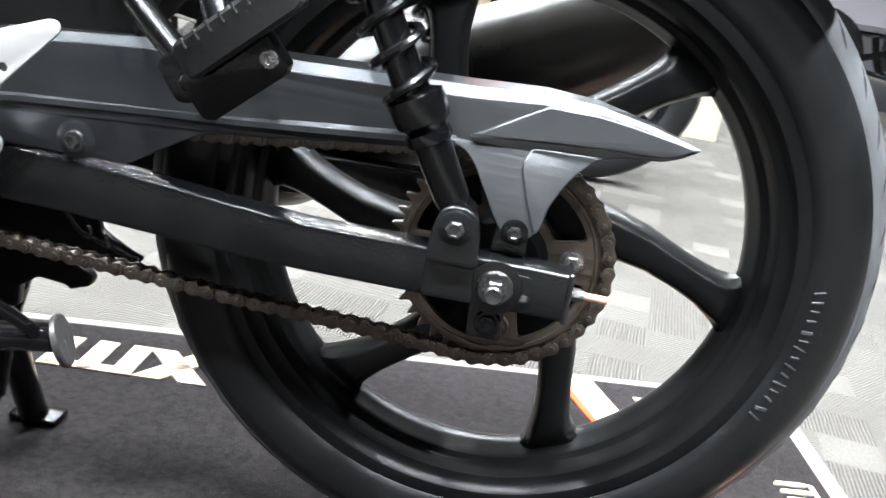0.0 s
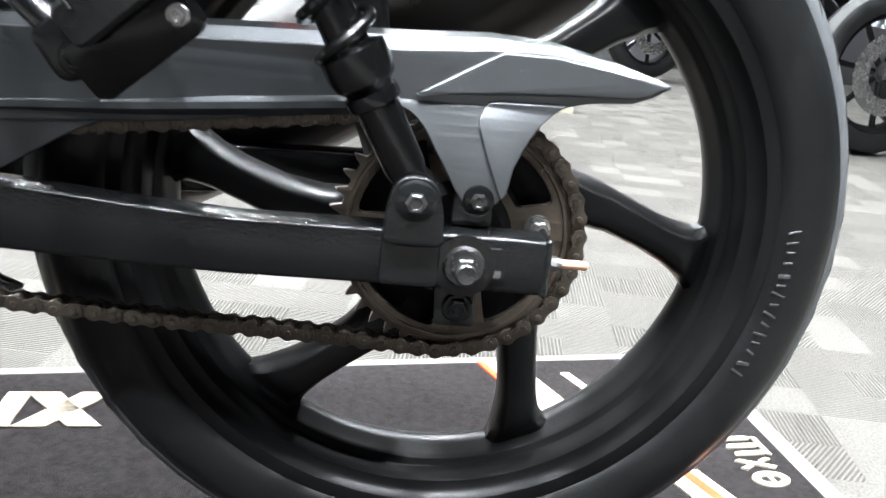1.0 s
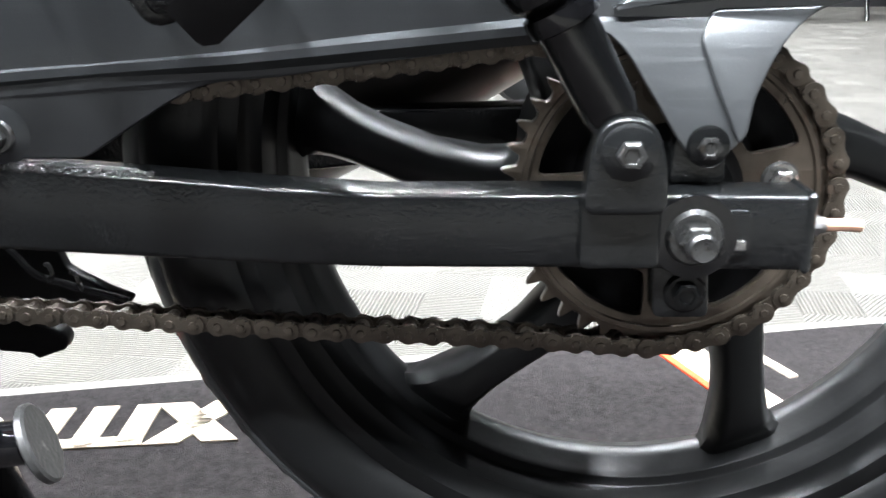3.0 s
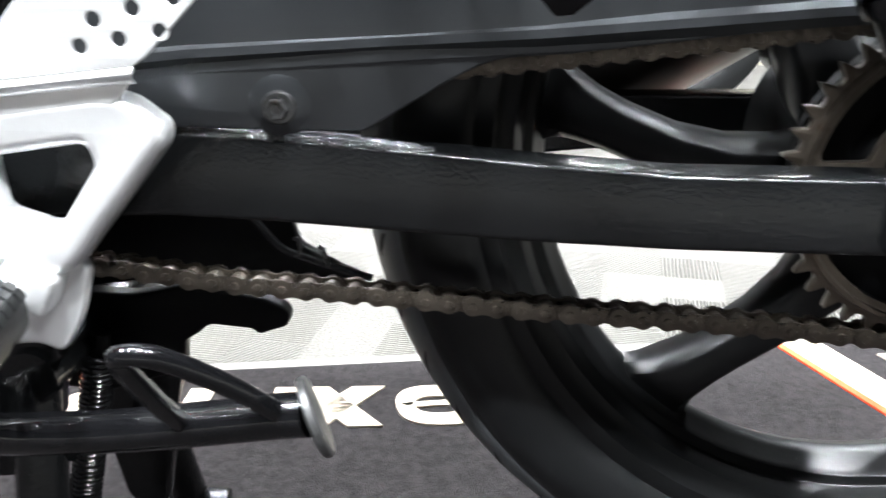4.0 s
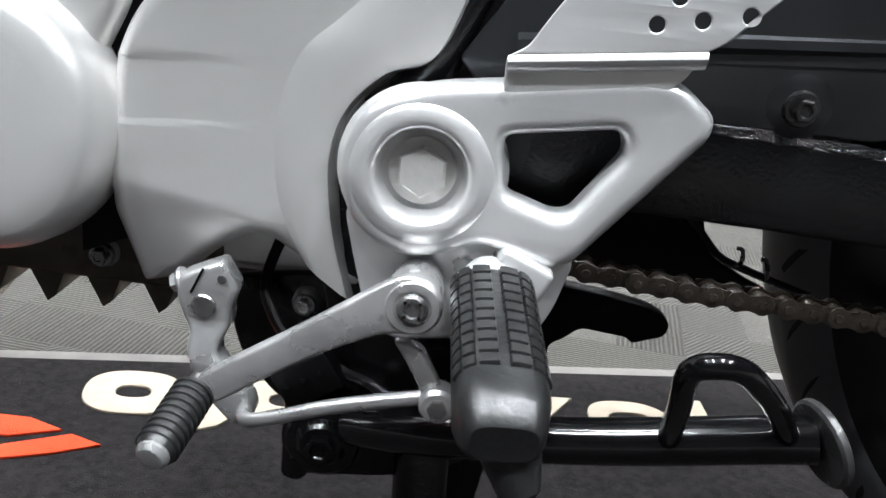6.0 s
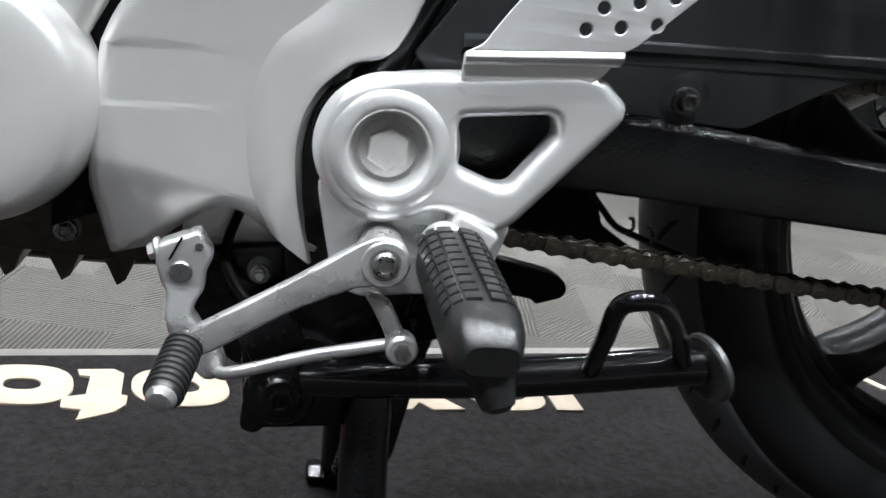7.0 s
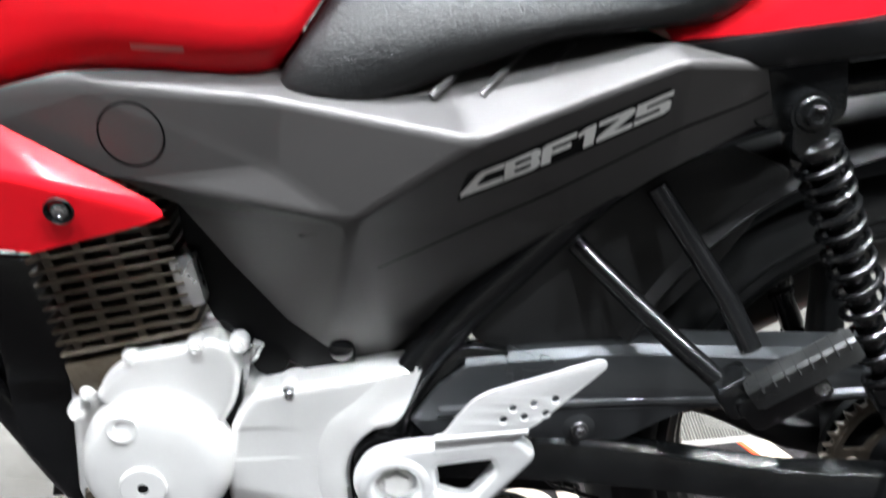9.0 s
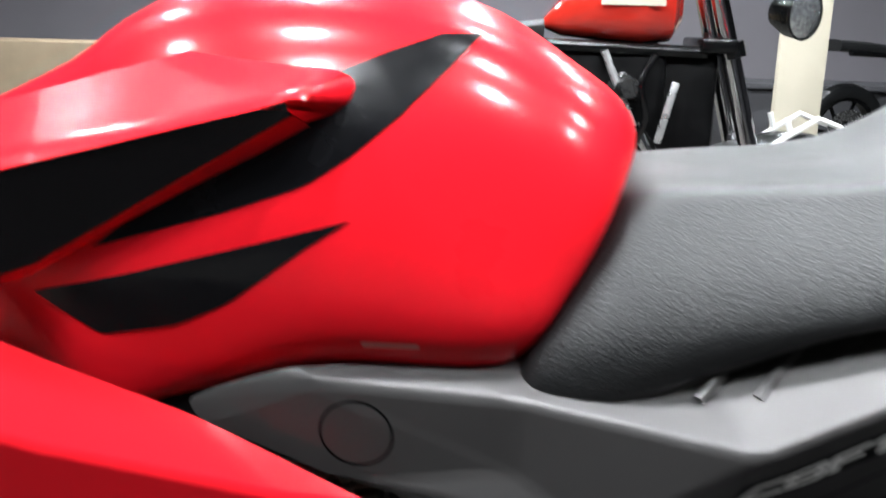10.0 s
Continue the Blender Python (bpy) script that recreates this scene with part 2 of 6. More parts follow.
def plate(outer, y0, y1, holes=(), bevel=0.001, res=2):
    """A slab with the outline outer (x, z) from y0 to y1, with bevelled rims and holes through it."""
    cu = bpy.data.curves.new("plate", "CURVE")
    cu.dimensions, cu.fill_mode = "2D", "BOTH"
    for loop in (outer, *holes):
        sp = cu.splines.new("POLY")
        sp.points.add(len(loop) - 1)
        for q, p in zip(sp.points, loop):
            q.co = (p[0], p[1], 0, 1)
        sp.use_cyclic_u = True
    half = abs(y1 - y0) / 2
    bevel = min(bevel, half * 0.9)
    cu.extrude, cu.bevel_depth, cu.bevel_resolution, cu.offset = half - bevel, bevel, res, -bevel
    me = from_curve(cu)
    me.transform(Matrix.Translation((0, (y0 + y1) / 2, 0)) @ Matrix.Rotation(radians(90), 4, "X"))
    bm = bmesh.new()
    bm.from_mesh(me)
    bmesh.ops.remove_doubles(bm, verts=bm.verts, dist=1e-5)
    bm.to_mesh(me)
    bm.free()
    return me


def merged(*meshes):
    bm = bmesh.new()
    for me in meshes:
        if isinstance(me, bmesh.types.BMesh):
            tmp = bpy.data.meshes.new("tmp")
            me.to_mesh(tmp)
            me.free()
            me = tmp
        bm.from_mesh(me)
        bpy.data.meshes.remove(me)
    out = bpy.data.meshes.new("merged")
    bm.to_mesh(out)
    bm.free()
    return out


def spline(pts, n=6):
    """Catmull-Rom through 3D points."""
    P = [Vector(p) for p in pts]
    out = []
    for i in range(len(P) - 1):
        a, b, c, d = P[max(i - 1, 0)], P[i], P[i + 1], P[min(i + 2, len(P) - 1)]
        for k in range(n):
            f = k / n
            out.append(0.5 * ((2 * b) + (c - a) * f + (2 * a - 5 * b + 4 * c - d) * f * f + (3 * b - a - 3 * c + d) * f ** 3))
    return out + [P[-1]]


def tube(pts, r, n=14, radii=None):
    """A round bar along points, closed at both ends."""
    P = [Vector(p) for p in pts]
    bm = bmesh.new()
    rings, side = [], None
    for i, p in enumerate(P):
        d = (P[min(i + 1, len(P) - 1)] - P[max(i - 1, 0)]).normalized()
        if side is None:
            side = d.cross(Vector((0, 0, 1)) if abs(d.z) < 0.9 else Vector((1, 0, 0))).normalized()
        side = (side - d * side.dot(d)).normalized()
        up = d.cross(side)
        rr = radii[i] if radii else r
        rings.append([bm.verts.new(p + rr * (math.cos(2 * math.pi * k / n) * side + math.sin(2 * math.pi * k / n) * up)) for k in range(n)])
    for a, b in zip(rings, rings[1:]):
        for k in range(n):
            bm.faces.new((a[k], a[(k + 1) % n], b[(k + 1) % n], b[k]))
    bm.faces.new(rings[0][::-1])
    bm.faces.new(rings[-1])
    return bm


def lathe(profile, centre=(0, 0, 0), axis=(0, -1, 0), n=32):
    """A turned shape: profile of (radius, distance along axis); radius 0 closes an end."""
    ax = Vector(axis).normalized()
    side = ax.cross(Vector((0, 0, 1)) if abs(ax.z) < 0.9 else Vector((1, 0, 0))).normalized()
    up = ax.cross(side)
    c = Vector(centre)
    bm = bmesh.new()
    rings = []
    for r, h in profile:
        if r < 1e-6:
            rings.append([bm.verts.new(c + ax * h)] * n)
        else:
            rings.append([bm.verts.new(c + ax * h + r * (math.cos(2 * math.pi * k / n) * side + math.sin(2 * math.pi * k / n) * up)) for k in range(n)])
    for a, b in zip(rings, rings[1:]):
        for k in range(n):
            quad = [a[k], a[(k + 1) % n], b[(k + 1) % n], b[k]]
            quad = [v for i, v in enumerate(quad) if v not in quad[:i]]
            if len(quad) > 2:
                bm.faces.new(quad)
    return bm


def loft(rings, closed=True, caps=True):
    """A skin over rows of points, all of one length."""
    bm = bmesh.new()
    V = [[bm.verts.new(p) for p in ring] for ring in rings]
    n = len(V[0])
    for a, b in zip(V, V[1:]):
        for k in range(n if closed else n - 1):
            bm.faces.new((a[k], a[(k + 1) % n], b[(k + 1) % n], b[k]))
    if caps and closed:
        bm.faces.new(V[0][::-1])
        bm.faces.new(V[-1])
    return bm


def box(x0, x1, y0, y1, z0, z1, bevel=0.003, seg=2):
    bm = bmesh.new()
    bmesh.ops.create_cube(bm, size=1)
    bmesh.ops.transform(bm, matrix=Matrix.Translation(((x0 + x1) / 2, (y0 + y1) / 2, (z0 + z1) / 2)) @ Matrix.Diagonal((x1 - x0, y1 - y0, z1 - z0, 1)), verts=bm.verts)
    if bevel:
        bmesh.ops.bevel(bm, geom=bm.edges, offset=bevel, segments=seg, profile=0.5, affect="EDGES")
    return bm


def turned(bm, m):
    bmesh.ops.transform(bm, matrix=m, verts=bm.verts)
    return bm


def hexbolt(centre, r, axis=(0, -1, 0), h=None, washer=True, dish=True):
    """A hexagon head on a round washer flange, standing out along axis."""
    h = h or r * 0.9
    prof = [(r * 1.02, h * 0.35), (r * 1.02, h * 0.9), (r * 0.86, h)]
    if dish:
        prof += [(r * 0.62, h), (r * 0.5, h * 0.86), (0, h * 0.86)]
    else:
        prof += [(0, h)]
    head = lathe([(0, 0.0)] + [(p[0], p[1]) for p in prof], centre, axis, 6)
    if washer:
        return merged(head, lathe([(0, -0.001), (r * 1.5, -0.001), (r * 1.55, h * 0.12), (r * 1.35, h * 0.34), (0, h * 0.36)], centre, axis, 24))
    return merged(head)


def facets(verts, faces, bevel=0.0, seg=2):
    bm = bmesh.new()
    V = [bm.verts.new(v) for v in verts]
    for fc in faces:
        bm.faces.new([V[i] for i in fc])
    if bevel:
        bmesh.ops.recalc_face_normals(bm, faces=bm.faces)
        bmesh.ops.bevel(bm, geom=[e for e in bm.edges if len(e.link_faces) == 2 and e.calc_face_angle(0) > 0.12], offset=bevel, segments=seg, profile=0.5, affect="EDGES")
    return bm


# ---- the room ----
def slab(name, x0, x1, y0, y1, z0, z1, material, label):
    ob = part(name, box(x0, x1, y0, y1, z0, z1, 0), material, None, label, 0)
    return tagged(ob, kind="structure", category=name.split("_")[0])


slab("floor", -7, 7, -5, 8, -0.1, 0.0, CARPET, "grey patchwork loop carpet floor")
slab("wall_north", -7.2, 7.2, 8, 8.2, -0.1, 3.2, WALL, "grey painted showroom wall")
# These three walls are unseen, kept dark so glossy blacks stay deep.
slab("wall_south", -7.2, 7.2, -5.2, -5, -0.1, 3.2, DARK_WALL, "unseen showroom wall, darkened to curb reflections")
slab("wall_west", -7.2, -7, -5, 8, -0.1, 3.2, DARK_WALL, "unseen showroom wall, darkened to curb reflections")
slab("wall_east", 7, 7.2, -5, 8, -0.1, 3.2, DARK_WALL, "unseen showroom wall, darkened to curb reflections")
# Unseen ceiling, toned down to lessen the fill from above.
slab("ceiling", -7.2, 7.2, -5.2, 8.2, 3.2, 3.35, CEIL, "unseen showroom ceiling, darkened to curb bounced light")
slab("baseboard", -6.98, 6.98, 7.96, 8.0, 0.0, 0.22, BEIGE, "beige wooden skirting board")

BULB_GLOW = glow("lamp lens", (0.95, 1.0, 1.05), 720.0)
TRIM = mat("white lamp trim", (0.7, 0.7, 0.7), 0.5)
lamp = thing("ceiling_light", "round white ceiling downlight", "ceiling light", "ceiling lights", (0, 0, 3.2))
part("housing", lathe([(0, 0.0), (0.12, 0.0), (0.125, 0.02), (0.11, 0.05), (0.10, 0.05), (0.095, 0.03), (0, 0.03)], (0, 0, 3.2), (0, 0, -1), 24), TRIM, lamp)
part("lens", lathe([(0, 0.045), (0.06, 0.043), (0.09, 0.036), (0.094, 0.03), (0, 0.03)], (0, 0, 3.2), (0, 0, -1), 24), BULB_GLOW, lamp, "bright lamp lens")
LAMPS = [(x, y) for y in (-1.5, -0.6, 1.1, 3.0, 5.2) for x in (-2.5, -1.2, 0.1, 1.4)]
for lx, ly in LAMPS[1:]:
    copy_thing(lamp, Matrix.Translation((lx, ly, 3.2)))
lamp.location = (LAMPS[0][0], LAMPS[0][1], 3.2)


# ---- floor mat ----
MT = Matrix.Translation((-0.119, 0.486, 0)) @ Matrix.Rotation(math.atan(0.196), 4, "Z")


def flat(outline, z0, z1, bevel=0.001):
    """A flat slab lying on the floor in the mat's own directions."""
    me = plate(outline, -z1, -z0, bevel=bevel, res=1)
    me.transform(MT @ Matrix.Rotation(radians(-90), 4, "X"))
    return me


floor_mat = thing("floor_mat", "charcoal pile floor mat with cream and orange print", "mat")
# The near side is unseen, drawn far out to darken light bounced from below.
part("mat_field", flat(rounded([(-1.75, -1.62), (0.395, -1.62), (0.573, 0.0), (-1.75, 0.0)], 0.02), 0.0, 0.006), MAT_PILE, floor_mat)
part("edging", flat(rounded([(-1.772, -1.642), (0.420, -1.642), (0.603, 0.022), (-1.772, 0.022)], 0.02), 0.0, 0.0035), MAT_EDGE, floor_mat, "grey rubber edging")


def mark(name, outline, material, holes=()):
    me = plate(outline, -0.0085, -0.005, holes, 0.0008, 1)
    me.transform(MT @ Matrix.Rotation(radians(-90), 4, "X"))
    return part(name, me, material, floor_mat)


TOP, BOT = -0.040, -0.124


def lean(pts):
    """The print runs slightly askew to the mat's edge."""
    return [(x - 0.022, y - 0.080 * (x + 0.36) - 0.0107) for x, y in pts]


def ring(cx, w, gap=0.5):
    mid, half = (TOP + BOT) / 2, (TOP - BOT) / 2
    turn = [2 * math.pi * k / 36 for k in range(36)]
    o = [(cx + 0.5 * w * math.copysign(abs(math.cos(a)) ** 0.8, math.cos(a)), mid + half * math.copysign(abs(math.sin(a)) ** 0.8, math.sin(a))) for a in turn]
    return lean(o), lean([(cx + (x - cx) * gap, mid + (y - mid) * gap * 0.8) for x, y in o])


def slant(x0, x1, w, z0=BOT, z1=TOP):
    return lean([(x0, z0), (x0 + w, z0), (x1 + w, z1), (x1, z1)])


for cx, w, g in ((-0.652, 0.092, 0.36), (-0.506, 0.094, 0.38), (-0.160, 0.088, 0.55)):
    o, i = ring(cx, w, g)
    mark("print_ring", o, MAT_WHITE, [i])
mark("print_bar", lean([(-0.160 - 0.038, -0.088), (-0.160 + 0.032, -0.080), (-0.160 + 0.032, -0.070), (-0.160 - 0.038, -0.078)]), MAT_WHITE)
mark("print_letter", [(-0.6250, -0.0390), (-0.5910, -0.0390), (-0.5810, -0.0500), (-0.5850, -0.0960), (-0.5790, -0.0990), (-0.5810, -0.1170), (-0.5910, -0.1310), (-0.6250, -0.1450), (-0.6210, -0.1250), (-0.6390, -0.1190), (-0.6380, -0.0990), (-0.6170, -0.0940), (-0.6130, -0.0560), (-0.6230, -0.0530)], MAT_WHITE)
for x0 in (-0.425, -0.380, -0.335):
    mark("print_bar", slant(x0 - 0.008, x0 + 0.006, 0.026), MAT_WHITE)
mark("print_bar", slant(-0.425, -0.425, 0.11, BOT, BOT + 0.018), MAT_WHITE)
mark("print_bar", slant(-0.315, -0.248, 0.036), MAT_WHITE)
mark("print_bar", slant(-0.256, -0.308, 0.036), MAT_WHITE)
mark("print_bar", slant(-0.114, -0.100, 0.032, BOT + 0.002, TOP + 0.012), MAT_WHITE)
mark("print_stripe", [(-0.8080, -0.1120), (-0.7530, -0.1220), (-0.7220, -0.1420), (-0.7630, -0.1530), (-0.8180, -0.1420)], MAT_RED)
mark("print_stripe", [(-0.7780, -0.1720), (-0.7120, -0.1490), (-0.6850, -0.1660), (-0.7220, -0.1800), (-0.7880, -0.1940)], MAT_RED)
mark("print_stripe", [(0.2490, -0.0040), (0.2960, -0.0040), (0.3400, -0.2190), (0.2930, -0.2260)], MAT_WHITE)
mark("print_stripe", [(0.2390, -0.0040), (0.2490, -0.0040), (0.2930, -0.2260), (0.2830, -0.2260)], MAT_RED)
mark("print_stripe", [(0.3480, -0.0450), (0.3600, -0.0450), (0.3780, -0.1200), (0.3660, -0.1230)], MAT_WHITE)
mark("print_stripe", [(0.3640, -0.3100), (0.3840, -0.3080), (0.4340, -0.5500), (0.4140, -0.5520)], MAT_WHITE)
mark("print_stripe", [(0.3980, -0.3070), (0.4100, -0.3060), (0.4600, -0.5480), (0.4480, -0.5490)], MAT_WHITE)
mark("print_stripe", [(0.3840, -0.3080), (0.3980, -0.3070), (0.4480, -0.5490), (0.4340, -0.5500)], MAT_RED)
# the same print again, running along the short end
for v0 in (-0.241, -0.2585, -0.276):
    mark("print_bar", rounded([(0.474 - 0.1 * (v0 + 0.24), v0 - 0.005), (0.518, v0 - 0.006), (0.522, v0), (0.514, v0 + 0.003), (0.480, v0 + 0.003)], 0.003, 2), MAT_WHITE)
mark("print_bar", [(0.5225, -0.240), (0.529, -0.243), (0.525, -0.284), (0.519, -0.282)], MAT_WHITE)
mark("print_bar", [(0.468, -0.2925), (0.475, -0.2895), (0.515, -0.309), (0.509, -0.314)], MAT_WHITE)
mark("print_bar", [(0.467, -0.308), (0.473, -0.313), (0.486, -0.306), (0.481, -0.302)], MAT_WHITE)
mark("print_bar", [(0.500, -0.2995), (0.497, -0.296), (0.511, -0.289), (0.516, -0.294)], MAT_WHITE)
o = [(0.4895 + 0.023 * math.cos(a), -0.3345 + 0.0160 * math.sin(a)) for a in [2 * math.pi * j / 28 for j in range(28)]]
mark("print_ring", o, MAT_WHITE, [[(0.4895 + (x - 0.4895) * 0.58, -0.3345 + (y + 0.3345) * 0.48) for x, y in o]])
mark("print_bar", [(0.4875, -0.3275), (0.4925, -0.3275), (0.4925, -0.3415), (0.4875, -0.3415)], MAT_WHITE)


# ---- the motorcycle: wheel, chain and swingarm ----
AX, AZ, WY = 0.002, 0.358, 0.03
bike = thing("motorcycle", "red and black naked motorcycle on its centre stand", "motorcycle")

wheel = part("rear_wheel", lathe([(0.026, -0.068), (0.056, -0.066), (0.062, -0.05), (0.060, -0.03), (0.054, 0.0), (0.062, 0.035), (0.070, 0.05), (0.026, 0.055)], (AX, WY, AZ), (0, 1, 0), 40), WHEEL_BLACK, bike, "black cast hub")


def rim():
    half = [(0.1970, 0.0), (0.1970, -0.0040), (0.1985, -0.0080), (0.2030, -0.0165), (0.2042, -0.0210), (0.2050, -0.0218), (0.2095, -0.0232), (0.2103, -0.0242), (0.2118, -0.0310), (0.2155, -0.0370), (0.2210, -0.0390), (0.2245, -0.042), (0.2270, -0.046), (0.2350, -0.0475), (0.2390, -0.046), (0.2400, -0.043)]
    return lathe(half + [(r, -h) for r, h in half[::-1]], (AX, WY, AZ), (0, 1, 0), 120)


part("rim", rim(), WHEEL_BLACK, wheel)


def spoke(a0):
    """A cast spoke, swept back from the hub, flaring into the rim."""
    rings = []
    for r, turn, w, d in ((0.040, 30, 0.026, 0.030), (0.060, 25, 0.024, 0.027), (0.090, 17.5, 0.0205, 0.023), (0.120, 11, 0.0172, 0.021), (0.150, 5.5, 0.0155, 0.020), (0.168, 3, 0.0162, 0.0205), (0.180, 1.5, 0.0182, 0.0215), (0.188, 0.7, 0.0205, 0.0195), (0.194, 0.2, 0.0240, 0.0165), (0.1985, 0, 0.0285, 0.0135), (0.205, 0, 0.034, 0.0120)):
        a = radians(a0 + turn)
        c = Vector((AX + r * math.cos(a), WY, AZ + r * math.sin(a)))
        t = Vector((-math.sin(a), 0, math.cos(a)))
        ring = []
        for u, v in ((-1, -0.45), (-0.72, -0.92), (-0.55, -1), (0.55, -1), (0.72, -0.92), (1, -0.45), (1, 0.45), (0.72, 0.92), (-0.72, 0.92), (-1, 0.45)):
            ring.append(c + t * w * u + Vector((0, d * v, 0)))
        rings.append(ring)
    return loft(rings)


for k in range(6):
    part("spoke", spoke(-8.2 + 60 * k), WHEEL_BLACK, wheel)


def squat(r):
    """The tyre's height over its bead."""
    return r if r < 0.2365 else 0.2365 + 0.89 * (r - 0.2365)


def tyre():
    side = [(0.2930, -0.0300), (0.2885, -0.0410), (0.2875, -0.0430), (0.279, -0.0490), (0.270, -0.0522), (0.258, -0.0527), (0.248, -0.0520), (0.2415, -0.0500), (0.2375, -0.0465), (0.2365, -0.0400)]
    return lathe([(squat(r), h) for r, h in side] + [(squat(r), -h) for r, h in side[::-1]], (AX, WY, AZ), (0, 1, 0), 160)


def tread():
    half = [(0.2840, -0.0428), (0.2885, -0.0424), (0.2930, -0.0390), (0.2985, -0.0330), (0.3050, -0.0235), (0.3095, -0.0150), (0.3122, -0.0075), (0.3130, 0.0)]
    return lathe([(squat(r), h) for r, h in half] + [(squat(r), -h) for r, h in half[-2::-1]], (AX, WY, AZ), (0, 1, 0), 160)


tyre_ob = part("tyre", tyre(), RUBBER, wheel, "black road tyre with slanted grooves")
part("tread", tread(), TREAD, tyre_ob, "dusty tread band, greyed for lamp sheen")


def groove(a, side):
    """A slanted tread groove: a thin dark tube, sunk into the shoulder in place of its shade."""
    pts = []
    for f in [k / 8 for k in range(9)]:
        y = side * (0.010 + 0.0345 * f)
        r = float(np.interp(abs(y), [0, 0.0075, 0.015, 0.0235, 0.033, 0.039, 0.0424, 0.05], [0.313, 0.3122, 0.3095, 0.305, 0.2985, 0.293, 0.2885, 0.281]))
        r = squat(r)
        t = a + 0.13 * (1 - f) ** 1.4
        pts.append((AX + (r - 0.0032) * math.cos(t), WY + y * 0.985, AZ + (r - 0.0032) * math.sin(t)))
    return tube(pts, 0.0018, 6, [0.0012 + 0.0026 * math.sin(math.pi * min(1, 0.15 + k / 9)) for k in range(9)])


# Shade of tyre grooves and peg notches, given as a dark colour.
GROOVE = mat("groove shade rubber", (0.006, 0.006, 0.006), 0.9, 0, 0.1, 20)
for k in range(46):
    part("groove", groove(2 * math.pi * k / 46, -1), GROOVE, tyre_ob)
    if k % 2 == 0:
        part("groove", groove(2 * math.pi * (k + 0.5) / 46, 1), GROOVE, tyre_ob)


def raised_bars():
    """Moulded sidewall writing, as plain raised bars."""
    rnd = random.Random(4)
    out = []
    a = radians(4)
    for k in range(15):
        w = rnd.choice((0.003, 0.004, 0.006))
        tall = rnd.choice((0.0035, 0.0045, 0.0055))
        a -= (w + 0.0042) / 0.2475
        c = Vector((AX + 0.2480 * math.cos(a), WY - 0.0521, AZ + 0.2480 * math.sin(a)))
        b = box(-tall, tall, -0.0005, 0.0007, -w / 4, w / 4, 0.0003, 1)
        out.append(turned(b, Matrix.Translation(c) @ Matrix.Rotation(-a + rnd.uniform(-0.3, 0.3), 4, "Y")))
    return merged(*out)


part("sidewall_marking", raised_bars(), mat("scuffed rubber", (0.028, 0.029, 0.030), 0.5, 0, 0.3, 60, 0.2, 400), tyre_ob, "raised sidewall marking")

# sprocket on its carrier
SY = -0.050


def sprocket():
    outer = []
    for k in range(42):
        a = 2 * math.pi * k / 42
        for da, r in ((-0.040, 0.0785), (-0.015, 0.0838), (0.0, 0.0858), (0.015, 0.0838), (0.040, 0.0785), (0.0748, 0.0778)):
            outer.append((AX + r * math.cos(a + da), AZ + r * math.sin(a + da)))
    holes = []
    for k in range(4):
        a = radians(52 + 90 * k)
        loop = [(AX + 0.0675 * math.cos(a + d), AZ + 0.0675 * math.sin(a + d)) for d in [radians(-30 + 60 * j / 8) for j in range(9)]]
        loop += [(AX + 0.043 * math.cos(a + d), AZ + 0.043 * math.sin(a + d)) for d in [radians(24 - 48 * j / 6) for j in range(7)]]
        holes.append(rounded(loop, 0.006, 2))
    return plate(outer, SY - 0.0032, SY + 0.0032, holes, 0.0006, 1)


sprocket_ob = part("sprocket", sprocket(), RUSTY, wheel, "tarnished steel rear sprocket")
part("sprocket_rim", lathe([(0.0715, 0.0), (0.0722, 0.0016), (0.0745, 0.0016), (0.0752, 0.0)], (AX, SY - 0.003, AZ), (0, -1, 0), 64), RUSTY, sprocket_ob)
for k in range(4):
    a = radians(8 + 90 * k)
    part("bolt", hexbolt((AX + 0.0545 * math.cos(a), SY - 0.003, AZ + 0.0545 * math.sin(a)), 0.0062, h=0.007), STEEL if k == 0 else RUSTY, sprocket_ob)
part("carrier", lathe([(0.0, 0.012), (0.030, 0.012), (0.034, 0.006), (0.042, -0.002), (0.048, -0.012), (0.074, -0.016), (0.074, -0.026), (0.05, -0.045)], (AX, SY, AZ), (0, -1, 0), 40), DEEP_BLACK, wheel)

# chain
FX, FZ, FR, RR = -0.603, 0.346, 0.0324, 0.0820


def chain_path():
    pts = []
    slope = math.atan2(0.4415 - 0.3755, 0.593)
    up = math.pi / 2 + slope
    n = 40
    a = Vector((FX + FR * math.cos(up), FZ + FR * math.sin(up)))
    b = Vector((AX + RR * math.cos(up), AZ + RR * math.sin(up)))
    for k in range(n):
        f = k / n
        q = a.lerp(b, f)
        pts.append((q.x, q.y - 0.0055 * math.sin(math.pi * f)))
    for k in range(60):
        t = up - (up + math.pi / 2) * k / 60
        pts.append((AX + RR * math.cos(t), AZ + RR * math.sin(t)))
    low = spline([(0.002, 0, 0.2738), (-0.093, 0, 0.2803), (-0.194, 0, 0.2845), (-0.295, 0, 0.2908), (-0.396, 0, 0.2962), (-0.49, 0, 0.3030), (FX, 0, FZ - FR)], 14)
    pts += [(p.x, p.z) for p in low[:-1]]
    for k in range(30):
        t = -math.pi / 2 - (2 * math.pi - (up + math.pi / 2)) * k / 30
        pts.append((FX + FR * math.cos(t), FZ + FR * math.sin(t)))
    return pts


def even(pts, count):
    P = np.array(pts + [pts[0]])
    d = np.r_[0, np.cumsum(np.hypot(*np.diff(P, axis=0).T))]
    s = np.linspace(0, d[-1], count + 1)[:-1]
    return np.c_[np.interp(s, d, P[:, 0]), np.interp(s, d, P[:, 1])], d[-1]


